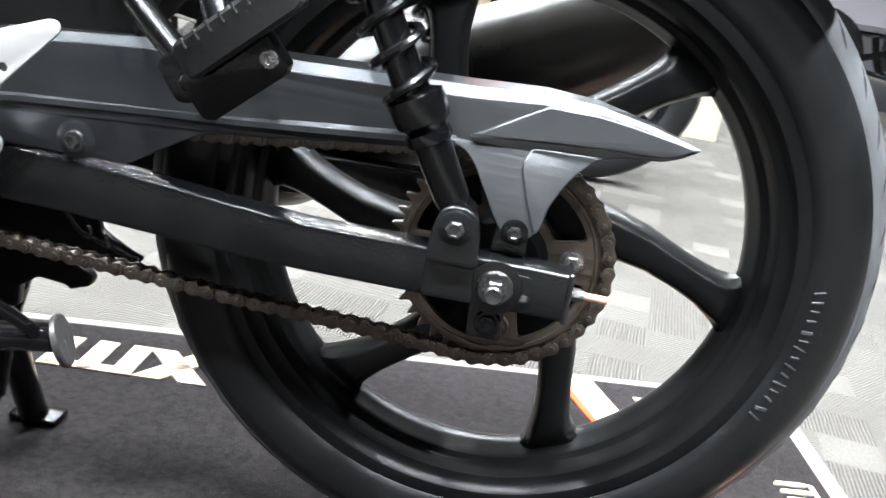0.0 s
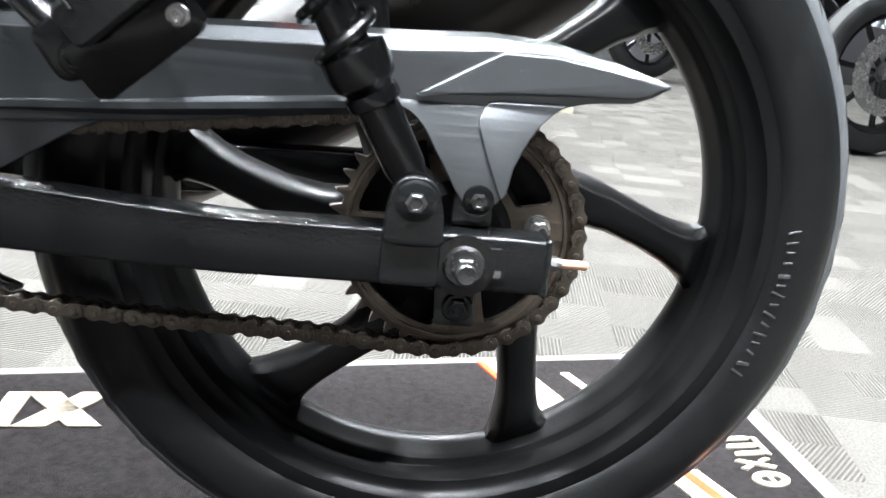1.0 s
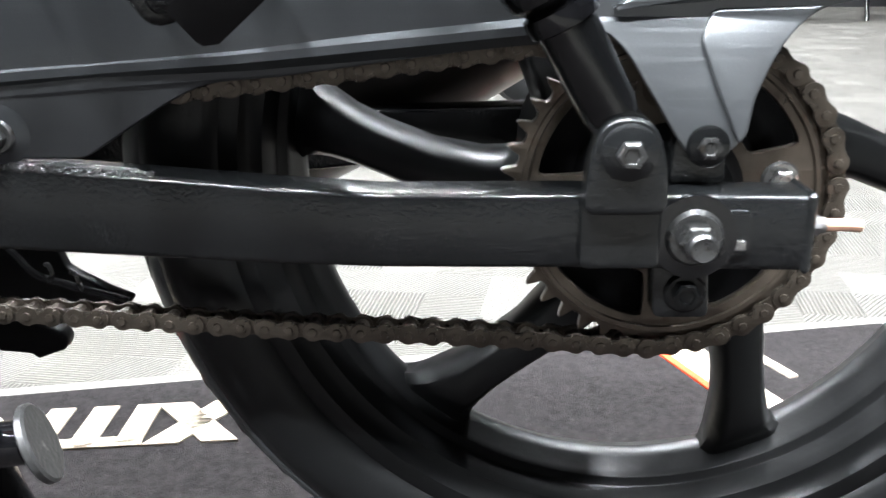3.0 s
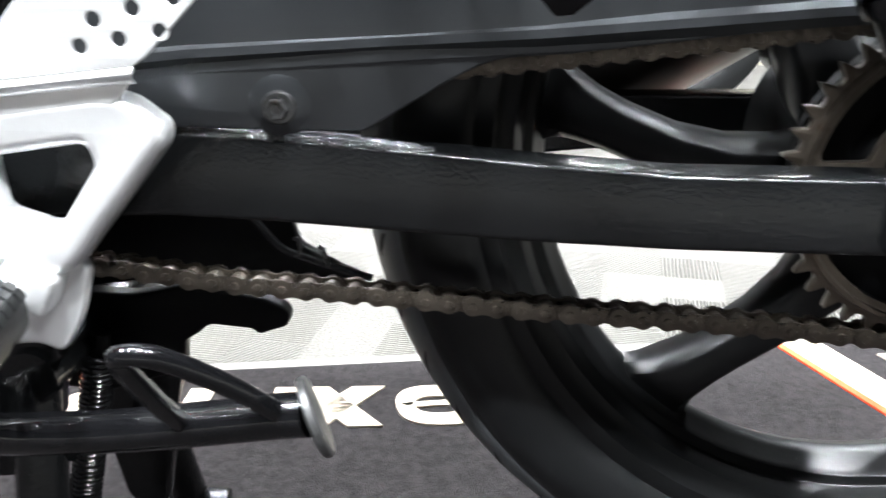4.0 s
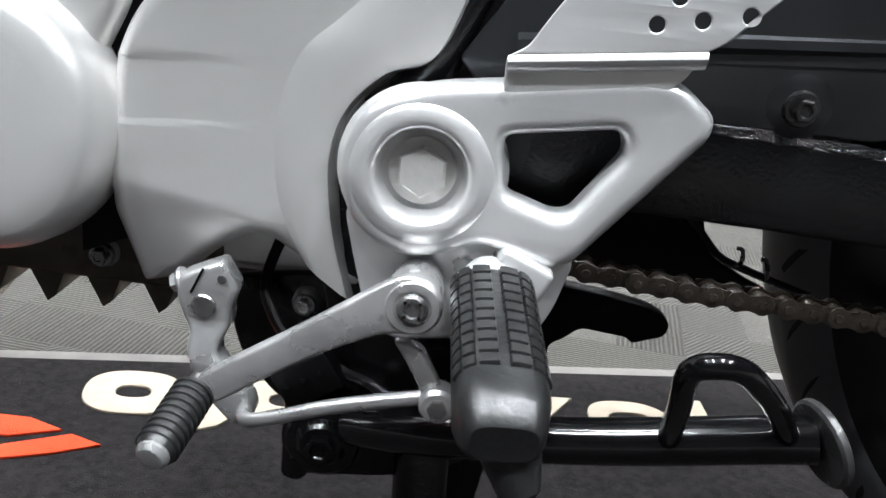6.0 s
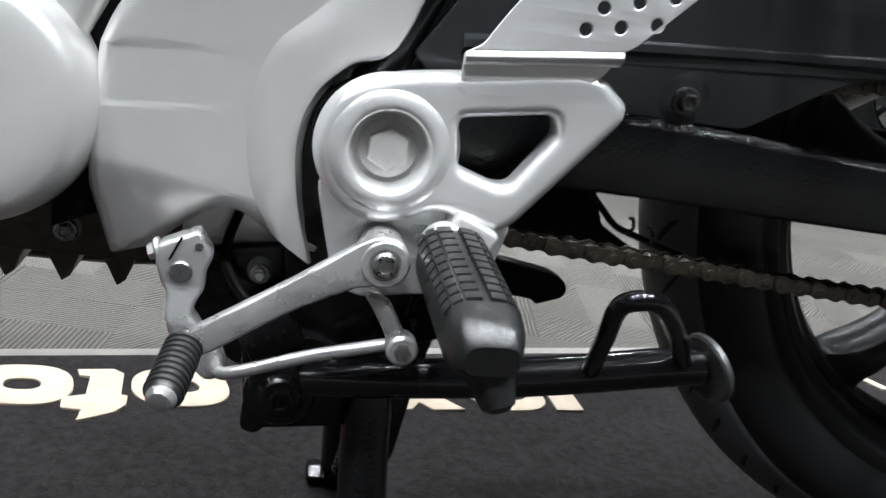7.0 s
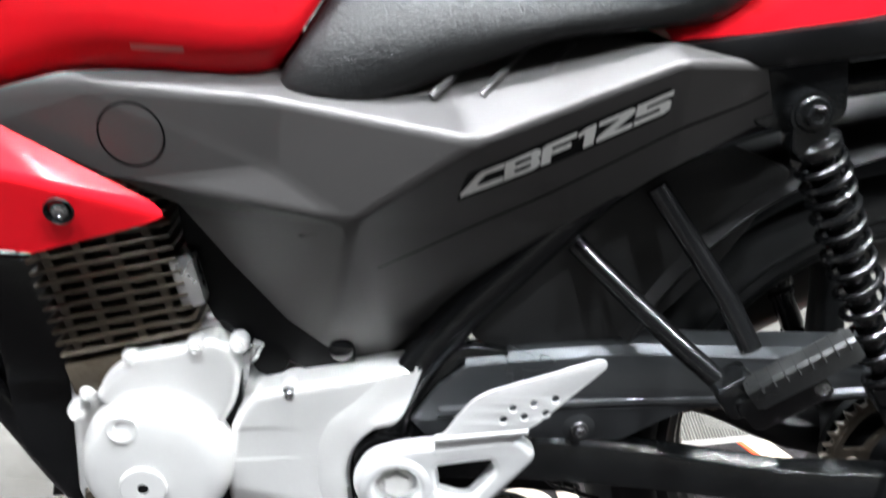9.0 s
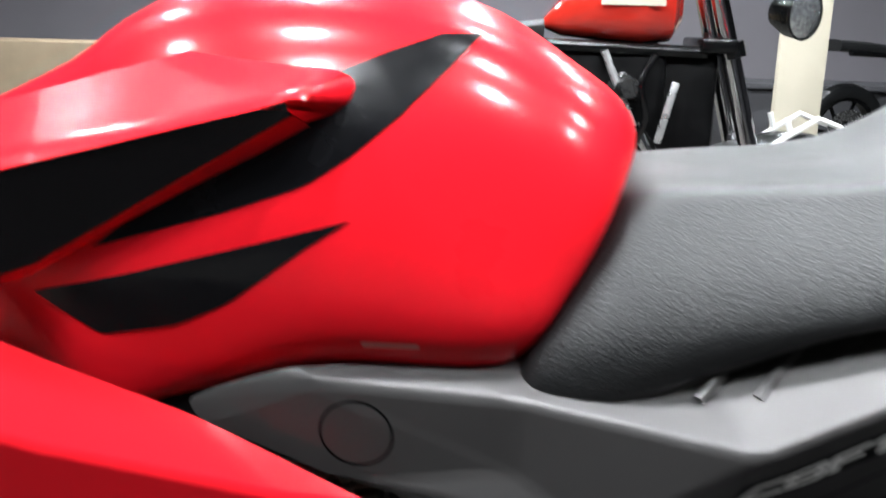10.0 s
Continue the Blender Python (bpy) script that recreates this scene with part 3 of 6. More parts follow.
def link(outer):
    """One chain link, pin at the origin, next pin along x."""
    p, r, w = 0.0127, 0.0056, 0.0040
    shape = [(p + r * math.cos(a), r * math.sin(a)) for a in [radians(-125 + 250 * k / 9) for k in range(10)]]
    shape += [(p / 2, w)] + [(-r * math.cos(a), r * math.sin(a)) for a in [radians(125 - 250 * k / 9) for k in range(10)]] + [(p / 2, -w)]
    y = 0.0066 if outer else 0.0046
    sides = [plate(shape, s * y - 0.0008, s * y + 0.0008, bevel=0.0004, res=1) for s in (-1, 1)]
    more = []
    for x in (0, p):
        if outer:
            more.append(lathe([(0, -0.0086), (0.0021, -0.0084), (0.0024, -0.0076), (0.0024, 0.0076), (0.0021, 0.0084), (0, 0.0086)], (x, 0, 0), (0, 1, 0), 8))
        else:
            more.append(lathe([(0, -0.0038), (0.0042, -0.0036), (0.0042, 0.0036), (0, 0.0038)], (x, 0, 0), (0, 1, 0), 10))
    me = merged(*sides, *more)
    return finish(me, CHAIN)


path_pts = chain_path()
_, length = even(path_pts, 10)
count = 2 * round(length / 0.0127 / 2)
pins, _ = even(path_pts, count)
chain_ob = thing("chain", "", "")
chain_ob.parent = bike
for key in ("label", "category"):
    if key in chain_ob:
        del chain_ob[key]
tagged(chain_ob, "worn brown-grey roller chain")
LINKS = [link(True), link(False)]
for k in range(count):
    a, b = pins[k], pins[(k + 1) % count]
    ob = new("link", LINKS[k % 2])
    ob.parent = chain_ob
    ob.matrix_basis = Matrix.Translation((a[0], SY + 0.12 * max(0.0, -0.36 - a[0]), a[1])) @ Matrix.Rotation(-math.atan2(b[1] - a[1], b[0] - a[0]), 4, "Y")

# swingarm
def arm_face(x):
    """The arm's outer face draws in towards the pivot."""
    return float(np.interp(x, [-0.49, -0.39, -0.33, -0.26, -0.20, -0.14, 0.0], [-0.056, -0.061, -0.065, -0.072, -0.083, -0.097, -0.104]))


def arm_side(s):
    rings = []
    for x, zt, zb in ((-0.49, 0.379, 0.328), (-0.39, 0.3777, 0.3325), (-0.33, 0.3763, 0.3322), (-0.26, 0.3730, 0.3308), (-0.20, 0.3708, 0.3315), (-0.14, 0.3704, 0.3345), (-0.05, 0.3718, 0.3358), (0.054, 0.3713, 0.3353)):
        y0 = arm_face(x)
        y1 = y0 + 0.027
        if s > 0:
            y0, y1 = 2 * 0.025 - y1, 2 * 0.025 - y0
        r = 0.0032
        ring = []
        for (cy, cz, a0) in ((y1 - r, zt - r, 0), (y0 + r, zt - r, 90), (y0 + r, zb + r, 180), (y1 - r, zb + r, 270)):
            for j in range(4):
                a = radians(a0 + 30 * j)
                ring.append((x, cy + r * math.cos(a), cz + r * math.sin(a)))
        rings.append(ring)
    return loft(rings)


ARM_PAINT = mat("thick brushed black paint", (0.0050, 0.0054, 0.0057), 0.20, 0, 0.25, 14, 0.20, 420, rvar=0.08, spec=0.5)
swing = part("swingarm", arm_side(-1), ARM_PAINT, bike, "black box-section swingarm in thick paint")
part("arm", arm_side(1), ARM_PAINT, swing)
part("cross_tube", tube([(-0.505, -0.070, 0.352), (-0.505, 0.12, 0.352)], 0.028, 20), DEEP_BLACK, swing)
part("end_cap", box(0.052, 0.0565, -0.1055, -0.076, 0.3345, 0.3725, 0.0015, 1), ARM_PAINT, swing)


def weld():
    """A rough bead of welding metal along the top edge of the arm."""
    rnd = random.Random(3)
    pts, rad = [], []
    for k in range(70):
        f = k / 69
        x = -0.392 + 0.14 * f
        pts.append((x, arm_face(x) + 0.0045 + rnd.uniform(-0.0007, 0.0007), 0.3765 - 0.0045 * f ** 1.3 + rnd.uniform(-0.0004, 0.0004)))
        rad.append(0.0018 + 0.0026 * math.sin(math.pi * f) ** 0.5 + rnd.uniform(-0.0006, 0.0006))
    return tube(pts, 0.003, 8, rad)


part("weld_bead", weld(), mat("lumpy painted weld", (0.03, 0.031, 0.032), 0.2, 0.3, 0.3, 60, 1.0, 420, spec=1.0), swing, "rough painted weld bead")
# lug that carries the shock, and the lug of the chain guard
part("shock_lug", plate(rounded([(-0.0495, 0.366), (-0.0125, 0.366), (-0.0135, 0.388), (-0.0200, 0.4090, 0.012), (-0.0420, 0.4090, 0.012), (-0.0475, 0.390)], 0.006), -0.117, -0.100, bevel=0.002), ARM_PAINT, swing)
part("lug_skirt", plate(rounded([(-0.049, 0.338), (-0.013, 0.338), (-0.013, 0.376), (-0.049, 0.376)], 0.004), -0.108, -0.100, bevel=0.0015), ARM_PAINT, swing)
part("guard_lug", plate(rounded([(-0.006, 0.372), (0.020, 0.372), (0.019, 0.392), (0.012, 0.402, 0.008), (0.002, 0.402, 0.008), (-0.005, 0.392)], 0.004), -0.084, -0.070, bevel=0.001), ARM_PAINT, swing)
part("lower_lug", plate(rounded([(-0.012, 0.310), (0.014, 0.310), (0.012, 0.34), (-0.014, 0.34)], 0.004), -0.098, -0.084, bevel=0.001), ARM_PAINT, swing)
part("lower_nut", hexbolt((0.002, -0.098, 0.323), 0.0065, h=0.007), BLACK_PAINT, swing)
part("shock_washer", lathe([(0, 0), (0.0125, 0), (0.0125, 0.002), (0.0105, 0.0032), (0, 0.0034)], (-0.0310, -0.117, 0.3945), (0, -1, 0), 28), ARM_PAINT, swing)
part("shock_bolt", hexbolt((-0.0310, -0.1195, 0.3945), 0.0064, h=0.007, washer=False), DARK_STEEL, swing, "steel hexagon bolt")
nut = part("axle_nut", hexbolt((0.0025, -0.1045, 0.3525), 0.0086, h=0.012), DARK_STEEL, swing, "large steel axle nut")
part("axle_end", lathe([(0, 0.006), (0.0068, 0.006), (0.0068, 0.018), (0.0055, 0.0195), (0, 0.0185)], (0.0025, -0.1045, 0.3525), (0, -1, 0), 20), DARK_STEEL, nut)
part("axle_washer", lathe([(0, 0), (0.0195, 0), (0.0200, 0.001), (0.0195, 0.0024), (0, 0.0026)], (0.0025, -0.1035, 0.3525), (0, -1, 0), 28), GLOSS_BLACK, nut)
part("axle_slot", plate(rounded([(-0.021, 0.343), (0.028, 0.343), (0.028, 0.365), (-0.021, 0.365)], 0.004), -0.1050, -0.1036, bevel=0.0005), ARM_PAINT, swing)
part("slot_mark", plate(rounded([(0.018, 0.346), (0.026, 0.346), (0.026, 0.351), (0.018, 0.351)], 0.001), -0.1058, -0.1046, bevel=0.0003), STEEL, swing)
part("adjuster", tube([(0.050, -0.090, 0.3535), (0.066, -0.090, 0.3535)], 0.004, 12), STEEL, swing, "steel chain adjuster")
part("adjuster_nut", lathe([(0, 0), (0.0052, 0), (0.0052, 0.005), (0, 0.005)], (0.058, -0.090, 0.3535), (1, 0, 0), 6), STEEL, swing)
part("adjuster_stud", tube([(0.062, -0.090, 0.3535), (0.075, -0.090, 0.3535), (0.083, -0.090, 0.353)], 0.003, 10), COPPER, swing, "copper-coloured adjuster stud")

# chain guard
def cut_mesh(me):
    """Cuts the big faces of a plate along rows, so that it can be bent."""
    bm = bmesh.new()
    bm.from_mesh(me)
    for z in [0.452 - 0.006 * k for k in range(11)]:
        bmesh.ops.bisect_plane(bm, geom=bm.verts[:] + bm.edges[:] + bm.faces[:], plane_co=(0, 0, z), plane_no=(0, 0, 1))
    bm.to_mesh(me)
    bm.free()
    return me


def guard():
    top = [(-0.485, 0.397), (-0.463, 0.431), (-0.438, 0.453), (-0.371, 0.461), (-0.281, 0.470), (-0.204, 0.475), (-0.098, 0.480), (-0.040, 0.482)]
    tail = [(0.012, 0.486), (0.050, 0.487), (0.080, 0.484), (0.105, 0.4805), (0.126, 0.476), (0.113, 0.468), (0.101, 0.4635, 0.002), (0.075, 0.4605), (0.058, 0.456, 0.01), (0.044, 0.446, 0.01), (0.033, 0.432, 0.01), (0.026, 0.416), (0.0235, 0.398), (0.021, 0.389, 0.004), (0.000, 0.386, 0.004), (-0.008, 0.399), (-0.016, 0.415), (-0.028, 0.436, 0.006), (-0.038, 0.446, 0.008), (-0.055, 0.4485)]
    low = [(-0.103, 0.4365), (-0.190, 0.4245), (-0.226, 0.4195, 0.01), (-0.246, 0.4075), (-0.289, 0.3795, 0.006), (-0.378, 0.380), (-0.47, 0.381)]
    return rounded(top + tail + low, 0.003, 3)


def leaned(me):
    """The guard's leg leans out towards its foot, so that it faces a little upward."""
    for v in me.vertices:
        if v.co.x > -0.065 and v.co.z < 0.452:
            d = 0.452 - v.co.z
            v.co.y -= 0.52 * d * (1 - d / 0.140)
    return me


def side_of(me, x, keep_front):
    bm = bmesh.new()
    bm.from_mesh(me)
    bmesh.ops.bisect_plane(bm, geom=bm.verts[:] + bm.edges[:] + bm.faces[:], plane_co=(x, 0, 0), plane_no=(1, 0, 0), clear_outer=keep_front, clear_inner=not keep_front)
    bm.to_mesh(me)
    bm.free()
    return me


# Split at x = -0.065: shade coloured into the front, light into the tail.
guard_ob = part("chain_guard", side_of(plate(guard(), -0.072, -0.068, bevel=0.0012), -0.065, True), GUARD_SHADED, bike, "grey plastic chain guard, darkened for shade ahead of its lit tail")
part("guard_tail", leaned(cut_mesh(side_of(plate(guard(), -0.072, -0.068, bevel=0.0012), -0.065, False))), GUARD, guard_ob, "metallic grey tail of the guard, lightened as lit")
# upper lip slopes back over the chain, the skirt bulges outward
def strip(a, b):
    """A faceted band between two rows of (x, y, z)."""
    return loft([a, b], closed=False)


TOPX = [-0.438, -0.371, -0.281, -0.204, -0.098, -0.040, 0.012, 0.050, 0.090, 0.124]
TOPZ = [0.453, 0.461, 0.470, 0.475, 0.480, 0.482, 0.486, 0.487, 0.483, 0.4765]
LIP = [1, 1, 1, 1, 1, 1, 0.9, 0.7, 0.4, 0.02]
part("top_lip", loft([[(x, y * k - 0.0715 * (1 - k), z + h * k) for x, z, k in zip(TOPX, TOPZ, LIP)] for y, h in ((-0.0715, -0.002), (-0.064, 0.007), (-0.036, 0.009), (-0.034, 0.006))], closed=False), GUARD_SHADED, guard_ob)
CX = [-0.46, -0.373, -0.279, -0.204, -0.12, -0.079, -0.045]
CZ = [0.4085, 0.4185, 0.4265, 0.4350, 0.4440, 0.4478, 0.4505]
part("skirt_ridge", loft([[(x, -0.0718, z + 0.0030) for x, z in zip(CX, CZ)], [(x, -0.0765, z) for x, z in zip(CX, CZ)], [(x, -0.0770, z - 0.004) for x, z in zip(CX, CZ)], [(x, -0.0718, z - 0.009) for x, z in zip(CX, CZ)]], closed=False), GUARD_SHADED, guard_ob)
# raised tail blade with its slanted step
part("tail_blade", plate(rounded([(-0.036, 0.4555), (0.016, 0.4855), (0.050, 0.4865), (0.080, 0.4835), (0.105, 0.480), (0.124, 0.476), (0.110, 0.4685), (0.099, 0.466), (0.060, 0.4635), (0.010, 0.4585)], 0.002, 2), -0.0765, -0.0715, bevel=0.002), GUARD, guard_ob)
part("leg_panel", leaned(cut_mesh(plate(rounded([(0.010, 0.4545), (0.060, 0.4575), (0.046, 0.447, 0.01), (0.035, 0.432, 0.01), (0.028, 0.416), (0.025, 0.398), (0.0215, 0.392), (0.0035, 0.443, 0.01)], 0.003, 3), -0.0745, -0.0715, bevel=0.0014))), GUARD, guard_ob)
part("washer", lathe([(0, 0), (0.0098, 0), (0.0098, 0.0015), (0.0080, 0.0026), (0, 0.0028)], (0.009, -0.0905, 0.391), (0, -1, 0), 24), BLACK_PAINT, guard_ob)
part("bolt", hexbolt((0.009, -0.0922, 0.391), 0.0054, h=0.005, washer=False), DARK_STEEL, guard_ob)
cb = part("bolt_boss", lathe([(0.0, 0.0030), (0.0085, 0.0030), (0.0120, 0.0022), (0.0175, 0.0)], (-0.328, -0.0635, 0.3945), (0, -1, 0), 24), GUARD_SHADED, guard_ob)
part("bolt", hexbolt((-0.328, -0.0662, 0.3915), 0.0056, h=0.0075), DARK_STEEL, guard_ob, "steel hexagon bolt")

for ob in [guard_ob, *guard_ob.children]:
    if not ob.name.startswith(("bolt", "washer")):
        for v in ob.data.vertices:
            c = v.co
            rise = min(1, max(0, (c.z - 0.388) / 0.035)) * min(1, max(0, (c.x + 0.30) / 0.12))
            c += Vector((0.0010, 0.008 * min(1, max(0, (-0.12 - c.x) / 0.16)), -0.005 * rise - 0.003 * min(1, max(0, (c.x - 0.02) / 0.08))))


# ---- shocks, frame and tail ----
YM = 0.02


def mirrored(y):
    return 2 * YM - y


def shock(top, low, n_coils=12):
    top, low = Vector(top), Vector(low)
    d = (top - low).normalized()
    L = (top - low).length
    base = low + d * 0.03
    ob = part("shock_absorber", lathe([(0, 0.010), (0.0115, 0.010), (0.0130, 0.016), (0.0135, 0.066), (0.0150, 0.068), (0.0185, 0.071), (0.0200, 0.078), (0.0200, 0.090), (0.0125, 0.093), (0.0115, 0.2), (0.0110, L - 0.036), (0.019, L - 0.036), (0.0205, L - 0.033), (0.0200, L - 0.027), (0.013, L - 0.022), (0, L - 0.02)], low, d, 28), SATIN_BLACK, bike, "black twin rear shock absorber")
    side = d.cross(Vector((0, 1, 0))).normalized()
    up = d.cross(side)
    pts = []
    h0, h1 = 0.092, L - 0.038
    for k in range(n_coils * 18 + 1):
        f = k / (n_coils * 18)
        # the lower windings stand wider apart than the upper ones
        h = h0 + (h1 - h0) * (0.62 * f + 0.38 * (1 - (1 - f) ** 2))
        a = 2 * math.pi * n_coils * f
        pts.append(low + d * h + 0.0186 * (math.cos(a) * side + math.sin(a) * up))
    part("spring", tube(pts, 0.0035, 8), SATIN_BLACK, ob, "glossy black coil spring")
    part("lower_eye", tube([low - Vector((0, 0.013, 0)), low + Vector((0, 0.013, 0))], 0.0135, 20), BLACK_PAINT, ob)
    part("upper_eye", tube([top - Vector((0, 0.014, 0)), top + Vector((0, 0.014, 0))], 0.017, 20), BLACK_PAINT, ob)
    part("upper_link", plate(rounded([(top.x - 0.016, top.z + 0.008), (top.x + 0.016, top.z + 0.008), (top.x + 0.020, top.z - 0.03), (top.x - 0.008, top.z - 0.034)], 0.006), top.y - 0.012, top.y + 0.012, bevel=0.003), BLACK_PAINT, ob)
    part("collar", lathe([(0.0135, 0.056), (0.0160, 0.057), (0.0166, 0.061), (0.0160, 0.065), (0.0135, 0.066)], low, d, 28), GLOSS_BLACK, ob)
    return ob


shock((-0.200, -0.115, 0.706), (-0.0310, -0.100, 0.397))
shock((-0.200, mirrored(-0.115), 0.706), (-0.0310, mirrored(-0.100), 0.397))
part("shock_top_nut", hexbolt((-0.200, -0.129, 0.706), 0.009, h=0.010), BLACK_PAINT, bike)

frame_ob = part("frame", tube(spline([(-0.16, -0.075, 0.715), (-0.30, -0.070, 0.655), (-0.40, -0.055, 0.55), (-0.47, -0.045, 0.455), (-0.505, -0.045, 0.36), (-0.505, -0.03, 0.25)], 6), 0.019, 16), BLACK_PAINT, bike, "black tubular frame")
part("right_rail", tube(spline([(-0.16, 0.115, 0.715), (-0.30, 0.11, 0.655), (-0.40, 0.095, 0.55), (-0.47, 0.085, 0.455), (-0.505, 0.085, 0.36), (-0.505, 0.07, 0.25)], 6), 0.019, 16), BLACK_PAINT, frame_ob)
part("gusset", plate(rounded([(-0.475, 0.455), (-0.435, 0.470), (-0.395, 0.465), (-0.44, 0.40), (-0.48, 0.37), (-0.53, 0.37), (-0.53, 0.40), (-0.50, 0.41)], 0.008), -0.058, -0.045, bevel=0.002), BLACK_PAINT, frame_ob)
part("pivot_plate", plate(rounded([(-0.545, 0.41), (-0.47, 0.41), (-0.455, 0.33), (-0.47, 0.20), (-0.525, 0.19), (-0.545, 0.30)], 0.01), -0.055, -0.035, bevel=0.002), BLACK_PAINT, frame_ob)
part("seat_rail", tube(spline([(-0.62, -0.06, 0.66), (-0.40, -0.075, 0.68), (-0.20, -0.078, 0.715), (0.02, -0.075, 0.76)], 5), 0.014, 14), BLACK_PAINT, frame_ob)
part("cross_bar", tube([(-0.205, -0.12, 0.706), (-0.205, mirrored(-0.12), 0.706)], 0.011, 14), BLACK_PAINT, frame_ob)

# inner mudguard: a curved black shell over the tyre, and its front flap
def shell(a0, a1, r, half, sag, n=26):
    rings = []
    for k in range(n + 1):
        a = radians(a0 + (a1 - a0) * k / n)
        ring = []
        for j in range(13):
            f = -1 + 2 * j / 12
            rr = r - sag * abs(f) ** 3
            ring.append((AX + rr * math.cos(a), YM + half * f, AZ + rr * math.sin(a)))
        for j in range(12, -1, -1):
            f = -1 + 2 * j / 12
            rr = r - sag * abs(f) ** 3 - 0.003
            ring.append((AX + rr * math.cos(a), YM + (half - 0.003) * f, AZ + rr * math.sin(a)))
        rings.append(ring)
    return loft(rings)


part("inner_mudguard", shell(48, 158, 0.345, 0.075, 0.03), FLAP, bike, "black plastic inner mudguard")
part("splash_flap", plate(rounded([(-0.435, 0.475), (-0.375, 0.570), (-0.275, 0.680), (-0.165, 0.640), (-0.215, 0.555), (-0.262, 0.500), (-0.30, 0.455), (-0.36, 0.440)], 0.01), -0.046, -0.041, bevel=0.001), FLAP, bike)
part("battery_box", box(-0.46, -0.36, -0.035, 0.075, 0.50, 0.66, 0.012), DEEP_BLACK, bike)
part("air_box", box(-0.60, -0.44, -0.04, 0.08, 0.47, 0.66, 0.02), DEEP_BLACK, bike)

# red tail cowl with black underside
def tail_cowl():
    rings = []
    for x, zt, zb, w in ((-0.312, 0.758, 0.752, 0.138), (-0.27, 0.800, 0.758, 0.136), (-0.20, 0.835, 0.768, 0.130), (-0.10, 0.865, 0.790, 0.120), (0.02, 0.885, 0.825, 0.105), (0.14, 0.895, 0.855, 0.085)):
        ring = []
        for j in range(9):
            f = j / 8
            ring.append((x, YM - w * (1 - 0.18 * f ** 2), zb + (zt - zb) * f))
        for j in range(8, -1, -1):
            f = j / 8
            ring.append((x, YM + w * (1 - 0.18 * f ** 2), zb + (zt - zb) * f))
        rings.append(ring)
    return loft(rings)


part("tail_cowl", tail_cowl(), RED, bike, "glossy red tail cowl")
part("tail_under", facets([(-0.33, -0.118, 0.738), (-0.24, -0.122, 0.735), (-0.13, -0.112, 0.752), (0.05, -0.09, 0.80), (0.05, -0.09, 0.83), (-0.13, -0.118, 0.782), (-0.30, -0.128, 0.752),
                           (-0.33, 0.158, 0.738), (-0.24, 0.162, 0.735), (-0.13, 0.152, 0.752), (0.05, 0.13, 0.80), (0.05, 0.13, 0.83), (-0.13, 0.158, 0.782), (-0.30, 0.168, 0.752)],
                          [(0, 1, 6), (1, 2, 5, 6), (2, 3, 4, 5), (7, 13, 8), (8, 13, 12, 9), (9, 12, 11, 10), (0, 7, 8, 1), (1, 8, 9, 2), (2, 9, 10, 3), (3, 10, 11, 4), (6, 13, 7, 0), (5, 12, 13, 6), (4, 11, 12, 5)], 0.004), DEEP_BLACK, bike, "black plastic underside of the tail")
part("tail_bracket", plate(rounded([(-0.245, 0.745), (-0.17, 0.755), (-0.16, 0.70), (-0.19, 0.685), (-0.235, 0.69)], 0.01), -0.105, -0.095, bevel=0.002), BLACK_PAINT, bike)

# silencer on the far side
SA, SD = Vector((-0.31, 0.205, 0.324)), Vector((1.0, 0.0, 0.52)).normalized()
sil = part("silencer", lathe([(0, -0.005), (0.035, 0.0), (0.060, 0.03), (0.070, 0.07), (0.070, 0.22), (0.060, 0.38), (0.054, 0.45), (0.046, 0.485), (0.030, 0.490), (0.027, 0.47), (0, 0.47)], SA, SD, 36), EXHAUST, bike, "black tubular exhaust silencer")
SU = SD.cross(Vector((0, 1, 0))).normalized()
if SU.z < 0:
    SU = -SU
part("heat_shield", loft([[SA + SD * (0.20 + 0.024 * k) + 0.0585 * (math.sin(a) * SU - math.cos(a) * Vector((0, 1, 0))) for a in [radians(60 + 14 * j / 6) for j in range(7)]] for k in range(11)], closed=False), CHROME, sil, "bright metal heat shield strip")
part("exhaust_pipe", tube(spline([SA, SA - SD * 0.06, (-0.45, 0.15, 0.26), (-0.62, 0.13, 0.215), (-0.85, 0.06, 0.24)], 6), 0.017, 16), EXHAUST, sil)

# ---- foot controls ----
# pillion footrest hanger
hanger = part("pillion_hanger", tube(spline([(-0.347, -0.045, 0.566), (-0.326, -0.060, 0.549), (-0.268, -0.100, 0.503), (-0.224, -0.121, 0.471)], 6), 0.0095, 14), SATIN_BLACK, bike, "black bent-tube pillion footrest hanger")
part("upper_tube", tube([(-0.290, -0.066, 0.626), (-0.273, -0.074, 0.604), (-0.228, -0.103, 0.543), (-0.206, -0.119, 0.504)], 0.0095, 14), SATIN_BLACK, hanger)
part("clevis", plate(rounded([(-0.240, 0.474), (-0.212, 0.494), (-0.198, 0.478), (-0.200, 0.456), (-0.222, 0.448)], 0.008), -0.142, -0.112, bevel=0.003), BLACK_PAINT, hanger)
part("clevis_pin", hexbolt((-0.214, -0.142, 0.463), 0.006, h=0.006), BLACK_PAINT, hanger)


def pillion_peg():
    """A folded peg: a flat metal tray with a rubber pad whose upper edge is notched."""
    a, b = Vector((-0.208, -0.148, 0.4715)), Vector((-0.1385, -0.163, 0.5300))
    d = (b - a).normalized()
    out = Vector((0.10, -1, 0)).normalized()
    out = (out - d * out.dot(d)).normalized()
    up = d.cross(out)
    if up.z < 0:
        up = -up
    return a, d, out, up, (b - a).length


pa, pd, po, pu, pl = pillion_peg()


